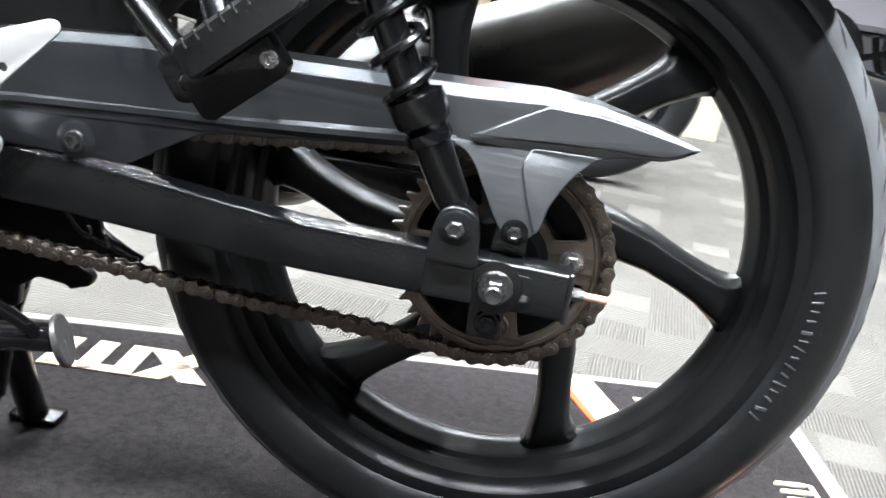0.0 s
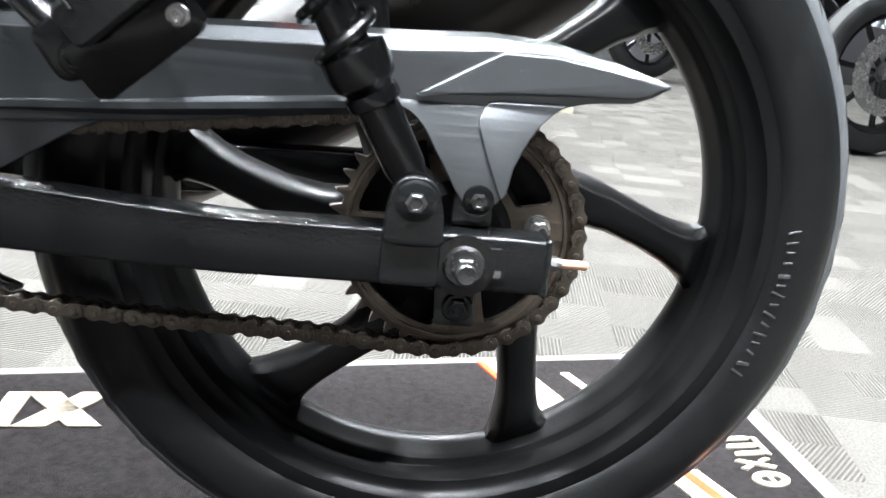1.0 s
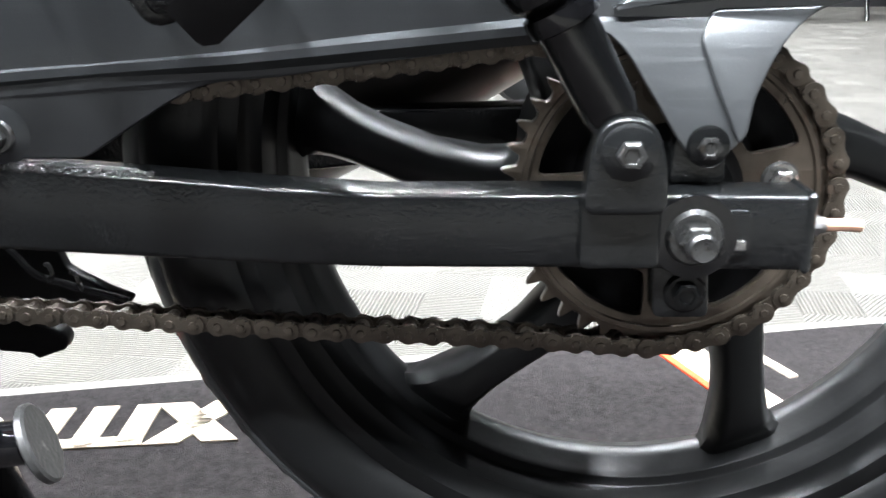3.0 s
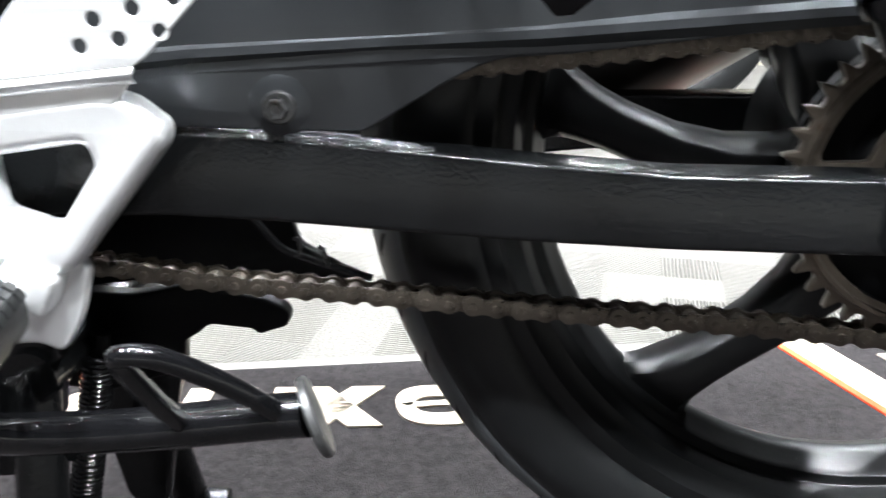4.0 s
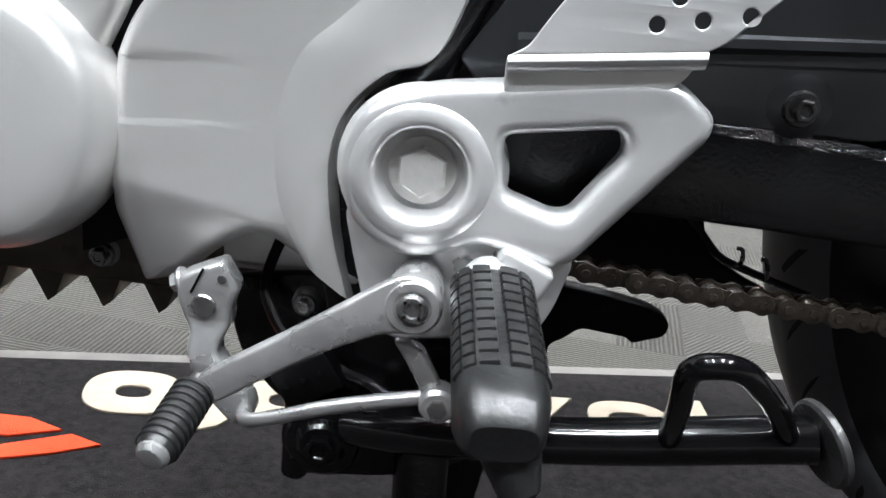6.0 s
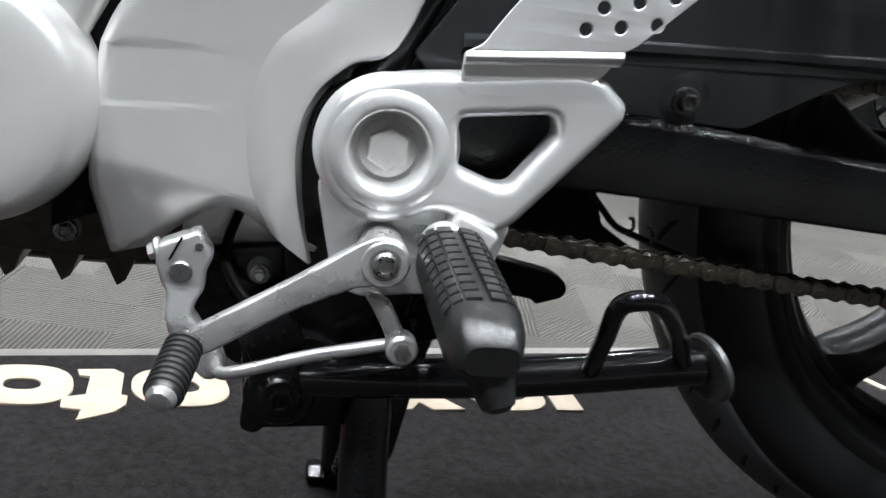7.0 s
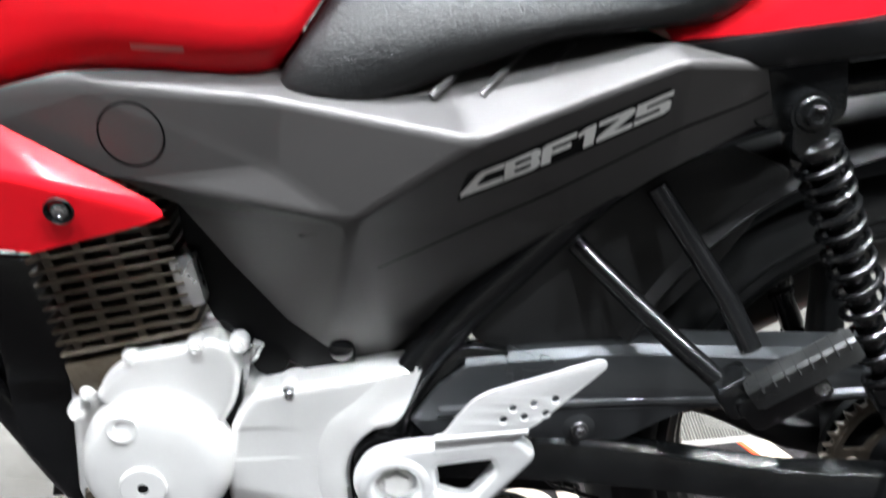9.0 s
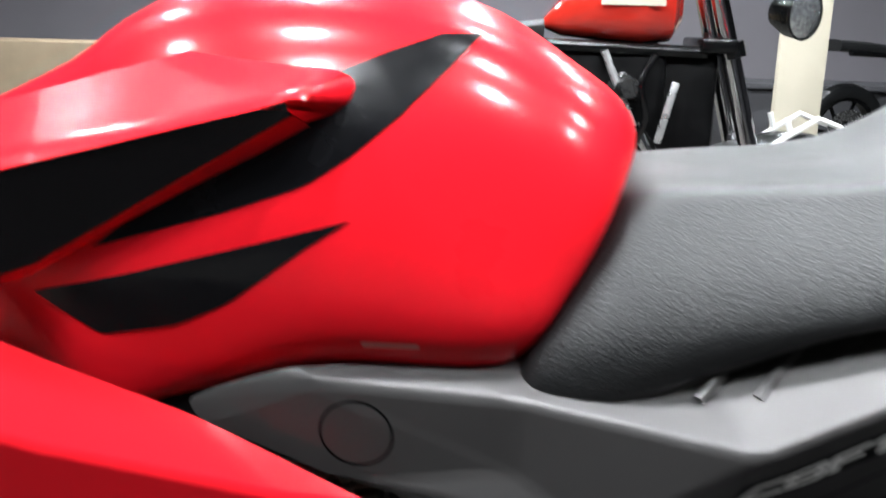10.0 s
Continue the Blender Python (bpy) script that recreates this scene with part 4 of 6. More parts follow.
def peg_block(h0, h1, w0, w1, t0, t1, r):
    rings = []
    for h, k in ((h0, 0.80), (h0 + r, 1.0), (h1 - r, 1.0), (h1, 0.80)):
        ring = []
        for u, v in ((-1, -0.7), (-0.8, -1), (0.8, -1), (1, -0.7), (1, 0.7), (0.8, 1), (-0.8, 1), (-1, 0.7)):
            ring.append(pa + pd * h + pu * ((w0 + w1) / 2 + u * k * (w1 - w0) / 2) + po * ((t0 + t1) / 2 + v * k * (t1 - t0) / 2))
        rings.append(ring)
    return loft(rings)


ppeg = part("pillion_peg", peg_block(-0.014, pl * 0.62, -0.030, 0.006, -0.012, 0.003, 0.006), BLACK_PAINT, hanger, "folded black pillion peg")
pad = part("peg_pad", peg_block(0.000, pl, -0.003, 0.0225, -0.008, 0.012, 0.005), PEG_RUBBER, ppeg, "notched black rubber pad")
for k in range(8):
    q = pa + pd * (0.012 + 0.0105 * k) + pu * 0.0215 + po * 0.002
    part("notch", tube([q - po * 0.008, q + po * 0.0106, q + po * 0.0108 - pu * 0.006], 0.0011, 6), GROOVE, pad)
part("peg_bolt", hexbolt(tuple(pa + pd * 0.05 - pu * 0.0165 + po * 0.003), 0.004, tuple(po), h=0.004), STEEL, ppeg)

# rider's footrest bracket: a thick silver casting
PX, PZ = -0.4945, 0.350
BR_OUT = [(-0.4945, 0.3895, 0.02), (-0.461, 0.394), (-0.402, 0.4030, 0.006), (-0.389, 0.4008, 0.008), (-0.3732, 0.388, 0.007), (-0.3738, 0.379, 0.007), (-0.4235, 0.317, 0.008), (-0.433, 0.312, 0.006), (-0.449, 0.316, 0.010), (-0.466, 0.322, 0.012), (-0.480, 0.314, 0.014), (-0.500, 0.310, 0.020), (-0.523, 0.322, 0.020), (-0.5335, 0.350, 0.024), (-0.524, 0.378, 0.020)]
BR_HOLE = [(-0.4605, 0.3708, 0.004), (-0.4115, 0.3785, 0.005), (-0.4083, 0.3685, 0.004), (-0.4283, 0.3393, 0.004), (-0.4355, 0.3382, 0.004), (-0.4578, 0.3453, 0.005)]
bracket = part("footrest_bracket", plate(rounded(BR_OUT, 0.006, 6), -0.102, -0.080, [rounded(BR_HOLE, 0.004, 5), circle(PX, PZ, 0.0205, 36)], bevel=0.0068, res=6), SILVER, bike, "silver painted cast footrest bracket", 60)
part("pivot_boss", lathe([(0.0203, 0.0040), (0.0212, 0.0062), (0.0230, 0.0074), (0.0265, 0.0072), (0.0305, 0.0056), (0.0345, 0.0022), (0.0372, -0.0030), (0.0385, -0.0080)], (PX, -0.097, PZ), (0, -1, 0), 64), SILVER, bracket, "", 60)
part("pivot_cup", lathe([(0, -0.0045), (0.0162, -0.0045), (0.0182, -0.0036), (0.0196, 0.0030), (0.0205, 0.0060)], (PX, -0.0955, PZ), (0, -1, 0), 48), SILVER, bracket, "", 50)
upright = Matrix.Translation((PX, 0, PZ)) @ Matrix.Rotation(radians(30), 4, "Y") @ Matrix.Translation((-PX, 0, -PZ))
part("pivot_bolt", merged(lathe([(0, 0.0), (0.0150, 0.0), (0.0152, 0.0014), (0.0140, 0.0022), (0, 0.0022)], (PX, -0.0912, PZ), (0, -1, 0), 36), turned(lathe([(0, 0.001), (0.0119, 0.001), (0.0119, 0.0050), (0.0108, 0.0060), (0.0064, 0.0058), (0, 0.0052)], (PX, -0.0912, PZ), (0, -1, 0), 6), upright)), BOLT_SILVER, bracket, "silver painted hexagon pivot bolt in its recess")
part("lower_plate", plate(rounded([(-0.529, 0.330), (-0.5215, 0.300), (-0.5135, 0.272, 0.006), (-0.500, 0.2655, 0.006), (-0.468, 0.270, 0.006), (-0.452, 0.272), (-0.441, 0.266, 0.006), (-0.4285, 0.287), (-0.4210, 0.315, 0.006), (-0.45, 0.335), (-0.50, 0.34)], 0.008, 4), -0.089, -0.081, bevel=0.002), SILVER, bracket)
# heel plate, a folded sheet with six holes
hx = [(-0.4058, 0.4237), (-0.3879, 0.4270), (-0.3694, 0.4307), (-0.3985, 0.4352), (-0.3808, 0.4403), (-0.3625, 0.4451)]
HEEL = [(-0.4637, 0.4050), (-0.4559, 0.4096), (-0.4453, 0.4276, 0.02), (-0.4335, 0.4430, 0.012), (-0.420, 0.4514, 0.01), (-0.3285, 0.4843, 0.004), (-0.3218, 0.4826, 0.004), (-0.3212, 0.4762, 0.004), (-0.3770, 0.4190, 0.004), (-0.3835, 0.4150)]
heel = part("heel_plate", plate(rounded(HEEL, 0.003, 4), -0.1055, -0.1035, [circle(x, z, 0.0034, 18) for x, z in hx], bevel=0.0007), SILVER, bracket, "silver sheet heel plate with six holes")
part("fold", loft([[(-0.4637, y, z), (-0.3832, y, z + 0.0098)] for y, z in ((-0.1052, 0.4054), (-0.1060, 0.4044), (-0.1066, 0.4026), (-0.1058, 0.4004), (-0.1040, 0.3984), (-0.1012, 0.3976))], closed=False), SILVER, heel)
part("tab", plate(rounded([(-0.464, 0.405), (-0.3832, 0.4150), (-0.3895, 0.403), (-0.396, 0.397), (-0.464, 0.389)], 0.003), -0.1015, -0.0995, bevel=0.0006), SILVER, heel)

# footpeg
PEG0, PEG1 = Vector((-0.4590, -0.112, 0.3025)), Vector((-0.4522, -0.208, 0.2865))
peg = part("footpeg", tube([(-0.460, -0.084, 0.303), PEG0, PEG1], 0.009, 14), SILVER, bracket, "rider's footpeg with a black ribbed rubber")
pdir = (PEG1 - PEG0).normalized()
pup = (Vector((0, 0, 1)) - pdir * pdir.z).normalized()
pside = pdir.cross(pup)


def peg_rubber():
    rings = []
    for f, w, h in ((0.0, 0.0135, 0.0125), (0.03, 0.0165, 0.015), (0.08, 0.0170, 0.0155), (0.74, 0.0175, 0.0160), (0.85, 0.0176, 0.0160), (0.93, 0.0162, 0.0135), (1.00, 0.0138, 0.0092), (1.015, 0.0120, 0.0075)):
        c = PEG0.lerp(PEG1, f)
        rings.append([c + pside * w * math.copysign(abs(math.cos(a)) ** 0.6, math.cos(a)) + pup * h * math.copysign(abs(math.sin(a)) ** 0.6, math.sin(a)) for a in [2 * math.pi * k / 32 for k in range(32)]])
    return loft(rings)


part("peg_rubber", peg_rubber(), PEG_RUBBER, peg, "black rubber sleeve with raised blocks")
def tread_column(col):
    """One raised block of the peg's tread, curved round the sleeve."""
    a0 = 90 + (col - 2.5) * 25
    wide = 10.4 if 0 < col < 5 else 11.4
    rings = []
    for h, k in ((-0.0030, 0.75), (-0.0026, 1.0), (0.0026, 1.0), (0.0030, 0.75)):
        ring = []
        for lift in (0.0, 0.0027):
            span = [radians(a0 + wide * d * (1 if lift == 0 else 0.93)) for d in (-1, -0.5, 0, 0.5, 1)]
            for a in (span if lift == 0 else span[::-1]):
                n = pside * math.copysign(abs(math.cos(a)) ** 0.7, math.cos(a)) * 0.0172 + pup * math.copysign(abs(math.sin(a)) ** 0.7, math.sin(a)) * 0.0158
                ring.append(n + n.normalized() * (lift * k - 0.0008) + pdir * h)
        rings.append(ring)
    me = bpy.data.meshes.new("tread_block")
    b = loft(rings)
    bmesh.ops.recalc_face_normals(b, faces=b.faces)
    b.to_mesh(me)
    b.free()
    return finish(me, PEG_RUBBER)


for col in range(6):
    tread = tread_column(col)
    for row in range(10):
        ob = new("tread_block", tread)
        ob.parent = peg
        ob.matrix_basis = Matrix.Translation(PEG0 + pdir * (0.0070 + 0.0072 * row))
part("peg_lug", lathe([(0, -0.014), (0.012, -0.014), (0.0135, -0.008), (0.0135, -0.003), (0.010, 0.002), (0, 0.002)], PEG0, pdir, 24), SILVER, peg, "rough silver painted peg lug")
part("lug_block", turned(box(-0.013, 0.013, -0.012, 0.010, -0.011, 0.011, 0.003, 3), Matrix.Translation((-0.447, -0.096, 0.308)) @ Matrix.Rotation(radians(24), 4, "Y")), SILVER, peg)
part("peg_nub", tube([(-0.4515, -0.186, 0.288), (-0.4480, -0.194, 0.274), (-0.4430, -0.199, 0.261), (-0.4422, -0.200, 0.2585)], 0.009, 16, [0.0135, 0.0115, 0.0080, 0.0045]), PEG_RUBBER, peg, "rubber feeler nub")

# gear lever: pivot on the bracket, arm forward to the toe rubber, rod back to the shaft
lever = part("gear_lever", plate(rounded([(-0.478, 0.293, 0.008), (-0.482, 0.3085, 0.008), (-0.495, 0.311, 0.008), (-0.503, 0.307, 0.008), (-0.539, 0.2815, 0.03), (-0.584, 0.2520, 0.006), (-0.590, 0.2405, 0.004), (-0.577, 0.2380, 0.006), (-0.536, 0.2665, 0.03), (-0.503, 0.283, 0.008), (-0.488, 0.283, 0.008)], 0.006, 4), -0.122, -0.114, bevel=0.002), ALLOY, bike, "alloy gear change lever")
lever_piv = part("lever_boss", lathe([(0, -0.024), (0.0125, -0.024), (0.0130, 0.004), (0.0115, 0.006), (0.0085, 0.006), (0.0080, 0.0045), (0, 0.0045)], (-0.4915, -0.117, 0.2965), (0, -1, 0), 28), ALLOY, lever)
part("lever_bolt", lathe([(0, 0), (0.0070, 0), (0.0070, 0.003), (0.0055, 0.0042), (0.0040, 0.0042), (0.0036, 0.003), (0, 0.003)], (-0.4915, -0.1212, 0.2965), (0, -1, 0), 24), STEEL, lever)
for k in range(4):
    ka = math.pi / 4 + k * math.pi / 2
    part("bolt_notch", lathe([(0, 0), (0.0009, 0), (0.0007, 0.0006), (0, 0.0006)], (-0.4915 + 0.0046 * math.cos(ka), -0.1252, 0.2965 + 0.0046 * math.sin(ka)), (0, -1, 0), 8), DEEP_BLACK, lever)
part("down_arm", plate(rounded([(-0.500, 0.278), (-0.486, 0.276), (-0.480, 0.266, 0.01), (-0.473, 0.253, 0.006), (-0.470, 0.243, 0.006), (-0.479, 0.241, 0.006), (-0.485, 0.255, 0.01), (-0.494, 0.270, 0.01)], 0.005), -0.116, -0.109, bevel=0.002), ALLOY, lever)
part("toe_shaft", tube([(-0.585, -0.112, 0.2445), (-0.5920, -0.160, 0.2320)], 0.0055, 14), STEEL, lever)
T0, T1 = Vector((-0.5858, -0.118, 0.2430)), Vector((-0.5914, -0.157, 0.2328))
toe = part("toe_rubber", tube([T0, T0.lerp(T1, 0.06), T0.lerp(T1, 0.94), T1], 0.009, 20, [0.0075, 0.0088, 0.0088, 0.0075]), PEG_RUBBER, lever, "ribbed black toe rubber")
for k in range(9):
    q = T0.lerp(T1, 0.08 + 0.103 * k)
    part("rib", lathe([(0.0085, -0.0014), (0.0098, -0.0008), (0.0100, 0), (0.0098, 0.0008), (0.0085, 0.0014)], q, (T1 - T0).normalized(), 20), PEG_RUBBER, toe)
part("shaft_end", lathe([(0, 0), (0.0074, 0), (0.0074, 0.0015), (0.0056, 0.0040), (0, 0.0050)], T1, (T1 - T0).normalized(), 20), ALLOY, lever, "bright rounded shaft end")
# shaft clamp on the engine and its short arm
def tucked(me):
    """The clamp's head sits further in than its foot."""
    if not isinstance(me, bpy.types.Mesh):
        me = merged(me)
    bm = bmesh.new()
    bm.from_mesh(me)
    for k in range(8):
        bmesh.ops.bisect_plane(bm, geom=bm.verts[:] + bm.edges[:] + bm.faces[:], plane_co=(0, 0, 0.230 + 0.0042 * k), plane_no=(0, 0, 1))
    bmesh.ops.triangulate(bm, faces=[fc for fc in bm.faces if len(fc.verts) > 4])
    bm.to_mesh(me)
    bm.free()
    for v in me.vertices:
        w = min(1.0, max(0.0, (v.co.z - 0.232) / 0.026))
        v.co += Vector((-0.0080, 0.0060, -0.0060)) * w + Vector((0, 0, 0.0080))
    return me


clamp = part("shift_clamp", tucked(plate(rounded([(-0.600, 0.2685, 0.005), (-0.599, 0.2795, 0.003), (-0.578, 0.2895, 0.003), (-0.5695, 0.2755, 0.003), (-0.5735, 0.2655, 0.005), (-0.573, 0.257, 0.006), (-0.581, 0.246, 0.006), (-0.585, 0.2375, 0.006), (-0.580, 0.226, 0.006), (-0.568, 0.2145, 0.005), (-0.566, 0.204, 0.005), (-0.576, 0.198, 0.006), (-0.589, 0.211, 0.006), (-0.599, 0.2265, 0.008), (-0.600, 0.238, 0.008), (-0.594, 0.252, 0.006)], 0.004, 4), -0.086, -0.070, bevel=0.003, res=3)), ALLOY, lever, "alloy clamp arm on the gear shaft")
part("clamp_shaft", tucked(lathe([(0, -0.02), (0.0062, -0.02), (0.0062, 0.001), (0.0052, 0.002), (0, 0.002)], (-0.586, -0.086, 0.266), (0, -1, 0), 24)), STEEL, lever)
part("clamp_bolt", tucked(hexbolt((-0.5985, -0.078, 0.2745), 0.0046, (-1, 0, -0.35), h=0.006)), ALLOY, lever)
part("clamp_slit", tucked(turned(box(-0.0006, 0.0006, -0.0868, -0.0855, -0.007, 0.007, 0), Matrix.Translation((-0.5895, 0, 0.2785)) @ Matrix.Rotation(radians(24), 4, "Y"))), DEEP_BLACK, lever)
part("clamp_eye", tucked(lathe([(0, 0), (0.0024, 0), (0.0022, 0.0006), (0, 0.0006)], (-0.5775, -0.0861, 0.2805), (0, -1, 0), 16)), STEEL, lever)
part("rod", tube(spline([(-0.572, -0.076, 0.2145), (-0.5705, -0.090, 0.2170), (-0.562, -0.100, 0.2205), (-0.524, -0.104, 0.2350), (-0.482, -0.110, 0.2485)], 6), 0.0036, 12), ALLOY, lever, "thin bright shift rod")
part("rod_end", lathe([(0, -0.012), (0.0075, -0.012), (0.0085, -0.008), (0.0085, 0.001), (0.0070, 0.003), (0, 0.003)], (-0.4762, -0.119, 0.2495), (0, -1, 0), 24), ALLOY, lever)
part("rod_bolt", lathe([(0, 0), (0.0046, 0), (0.0046, 0.0025), (0, 0.003)], (-0.4762, -0.122, 0.2495), (0, -1, 0), 6), STEEL, lever)

# black shift shaft bracket behind the linkage
part("linkage_plate", plate(rounded([(-0.602, 0.262), (-0.520, 0.275), (-0.505, 0.215), (-0.530, 0.185), (-0.565, 0.190), (-0.588, 0.215)], 0.01), -0.024, -0.016, bevel=0.002), BLACK_PAINT, bike)

# side stand, folded up
stand = part("side_stand", tube(spline([(-0.518, -0.068, 0.206), (-0.47, -0.098, 0.2235), (-0.40, -0.108, 0.2350), (-0.33, -0.117, 0.2505), (-0.308, -0.120, 0.2550)], 5), 0.0112, 18), GLOSS_BLACK, bike, "folded black tubular side stand")
part("tang", tube(spline([(-0.370, -0.113, 0.240), (-0.376, -0.140, 0.272), (-0.380, -0.158, 0.297), (-0.374, -0.166, 0.305), (-0.360, -0.162, 0.302), (-0.338, -0.142, 0.280), (-0.321, -0.123, 0.256)], 6), 0.0052, 12), GLOSS_BLACK, stand, "bent wire tang")
part("weld_bead", tube([(-0.378, -0.116, 0.244), (-0.370, -0.117, 0.246), (-0.362, -0.116, 0.248)], 0.0055, 8, [0.003, 0.0062, 0.004]), GLOSS_BLACK, stand)
foot = lathe([(0, 0), (0.019, 0), (0.0205, 0.0012), (0.0205, 0.004), (0.019, 0.0052), (0, 0.0052)], (0, 0, 0), (1, 0, 0), 24)
part("stand_foot", turned(foot, Matrix.Translation((-0.307, -0.121, 0.253)) @ Matrix.Rotation(radians(-20), 4, "Y") @ Matrix.Rotation(radians(15), 4, "Z")), mat("scuffed stand foot", (0.06, 0.06, 0.06), 0.38, 0.6, 0.4, 60, 0.2, 300, stain=(0.30, 0.30, 0.29), stain_at=0.62), stand, "worn round stand foot")
part("stand_pivot", lathe([(0, -0.012), (0.020, -0.012), (0.022, 0), (0.022, 0.010), (0.014, 0.014), (0.010, 0.018), (0, 0.018)], (-0.534, -0.054, 0.193), (0, -1, 0), 28), GLOSS_BLACK, stand)
part("pivot_bolt", hexbolt((-0.534, -0.070, 0.193), 0.008, h=0.008), BLACK_PAINT, stand)
part("stand_switch", turned(box(-0.016, 0.016, -0.012, 0.012, -0.011, 0.011, 0.002), Matrix.Translation((-0.5430, -0.062, 0.2300)) @ Matrix.Rotation(radians(-32), 4, "Y")), DEEP_BLACK, stand, "small black stand switch")
for dx in (-0.008, 0.0, 0.008):
    part("switch_dimple", lathe([(0, 0), (0.0018, 0), (0.0016, 0.001), (0, 0.0012)], (-0.5445 + dx, -0.0740, 0.231 + 0.6 * dx), (0, -1, 0), 8), GLOSS_BLACK, stand)
part("pivot_lug", plate(rounded([(-0.556, 0.186), (-0.541, 0.180), (-0.541, 0.168), (-0.547, 0.163), (-0.556, 0.166)], 0.004), -0.062, -0.048, bevel=0.002), GLOSS_BLACK, stand)
part("pivot_flange", lathe([(0.013, 0.004), (0.0185, 0.004), (0.0200, 0.0025), (0.0200, -0.004)], (-0.534, -0.064, 0.193), (0, -1, 0), 28), GLOSS_BLACK, stand)
part("switch_arm", tube(spline([(-0.538, -0.060, 0.242), (-0.528, -0.062, 0.232), (-0.516, -0.064, 0.229), (-0.502, -0.066, 0.222)], 5), 0.0035, 8), GLOSS_BLACK, stand)
part("switch_wire", tube(spline([(-0.552, -0.056, 0.238), (-0.566, -0.046, 0.250), (-0.574, -0.036, 0.266), (-0.568, -0.028, 0.290)], 6), 0.0030, 8), DEEP_BLACK, stand)
part("stand_bracket", plate(rounded([(-0.560, 0.225), (-0.530, 0.235), (-0.470, 0.205), (-0.455, 0.18), (-0.50, 0.165), (-0.555, 0.160)], 0.01), -0.050, -0.040, bevel=0.002), BLACK_PAINT, stand)

# centre stand, down on the floor
cst = part("centre_stand", tube(spline([(-0.482, -0.045, 0.235), (-0.480, -0.062, 0.15), (-0.472, -0.105, 0.020), (-0.468, -0.112, 0.010)], 5), 0.015, 14), BLACK_PAINT, bike, "black centre stand standing on the mat")
part("leg", tube(spline([(-0.482, mirrored(-0.045), 0.235), (-0.480, mirrored(-0.062), 0.15), (-0.472, mirrored(-0.105), 0.020), (-0.468, mirrored(-0.112), 0.010)], 5), 0.015, 14), BLACK_PAINT, cst)
part("cross_tube", tube([(-0.478, -0.06, 0.235), (-0.478, mirrored(-0.06), 0.235)], 0.016, 16), BLACK_PAINT, cst)
part("leg_web", plate(rounded([(-0.505, 0.245), (-0.415, 0.245), (-0.435, 0.165), (-0.446, 0.09), (-0.474, 0.09), (-0.490, 0.165)], 0.01), 0.036, 0.048, bevel=0.003), BLACK_PAINT, cst)
part("hook_arm", plate(rounded([(-0.500, 0.262), (-0.446, 0.2585), (-0.411, 0.2665), (-0.387, 0.2635), (-0.361, 0.2590), (-0.350, 0.2537), (-0.3462, 0.2480), (-0.349, 0.2405), (-0.356, 0.2385), (-0.367, 0.2343), (-0.3705, 0.2380), (-0.398, 0.2405), (-0.4070, 0.2325), (-0.4145, 0.2285), (-0.4160, 0.2080), (-0.470, 0.190), (-0.510, 0.195)], 0.004, 3), 0.010, 0.024, bevel=0.003), DEEP_BLACK, cst, "black cast hook of the stand")
part("sole", box(-0.498, -0.443, -0.130, -0.098, 0.006, 0.016, 0.004), BLACK_PAINT, cst)
part("sole", box(-0.498, -0.443, mirrored(-0.098), mirrored(-0.130), 0.006, 0.016, 0.004), BLACK_PAINT, cst)


def coil(a, b, r, turns, w):
    a, b = Vector(a), Vector(b)
    d = (b - a).normalized()
    s = d.cross(Vector((0, 1, 0))).normalized()
    u = d.cross(s)
    return tube([a + (b - a) * (k / (turns * 12)) + r * (math.cos(k * math.pi / 6) * s + math.sin(k * math.pi / 6) * u) for k in range(turns * 12 + 1)], w, 6)


spring = part("stand_spring", coil((-0.460, -0.010, 0.228), (-0.484, -0.012, 0.110), 0.0085, 34, 0.0019), BLACK_PAINT, cst, "tightly wound black return spring")
part("spring_core", tube([(-0.458, -0.010, 0.242), (-0.460, -0.010, 0.228), (-0.484, -0.012, 0.110)], 0.006, 10), DEEP_BLACK, spring)

# dark web between the frame and the wheel, with the brake hose and its clips
part("frame_web", plate(rounded([(-0.500, 0.345), (-0.352, 0.345), (-0.336, 0.2985), (-0.3134, 0.2855), (-0.2985, 0.2795), (-0.302, 0.2745), (-0.36, 0.2790), (-0.40, 0.2780), (-0.500, 0.262)], 0.003), 0.0, 0.010, bevel=0.002), DEEP_BLACK, bike)
hose = part("brake_hose", tube(spline([(-0.368, -0.026, 0.335), (-0.3505, -0.028, 0.3176), (-0.339, -0.030, 0.3065), (-0.324, -0.030, 0.3010), (-0.3078, -0.030, 0.2959), (-0.289, -0.030, 0.2905)], 6), 0.0022, 8), SATIN_BLACK, bike)
part("hose_clip", tube(spline([(-0.3320, -0.031, 0.3030), (-0.3285, -0.033, 0.3060), (-0.3292, -0.033, 0.3125), (-0.3320, -0.032, 0.3130)], 5), 0.0012, 8), DARK_STEEL, hose)
part("hose_clip", tube(spline([(-0.3135, -0.031, 0.2975), (-0.3140, -0.033, 0.3020), (-0.3160, -0.033, 0.3080), (-0.3185, -0.032, 0.3085)], 5), 0.0012, 8), DARK_STEEL, hose)


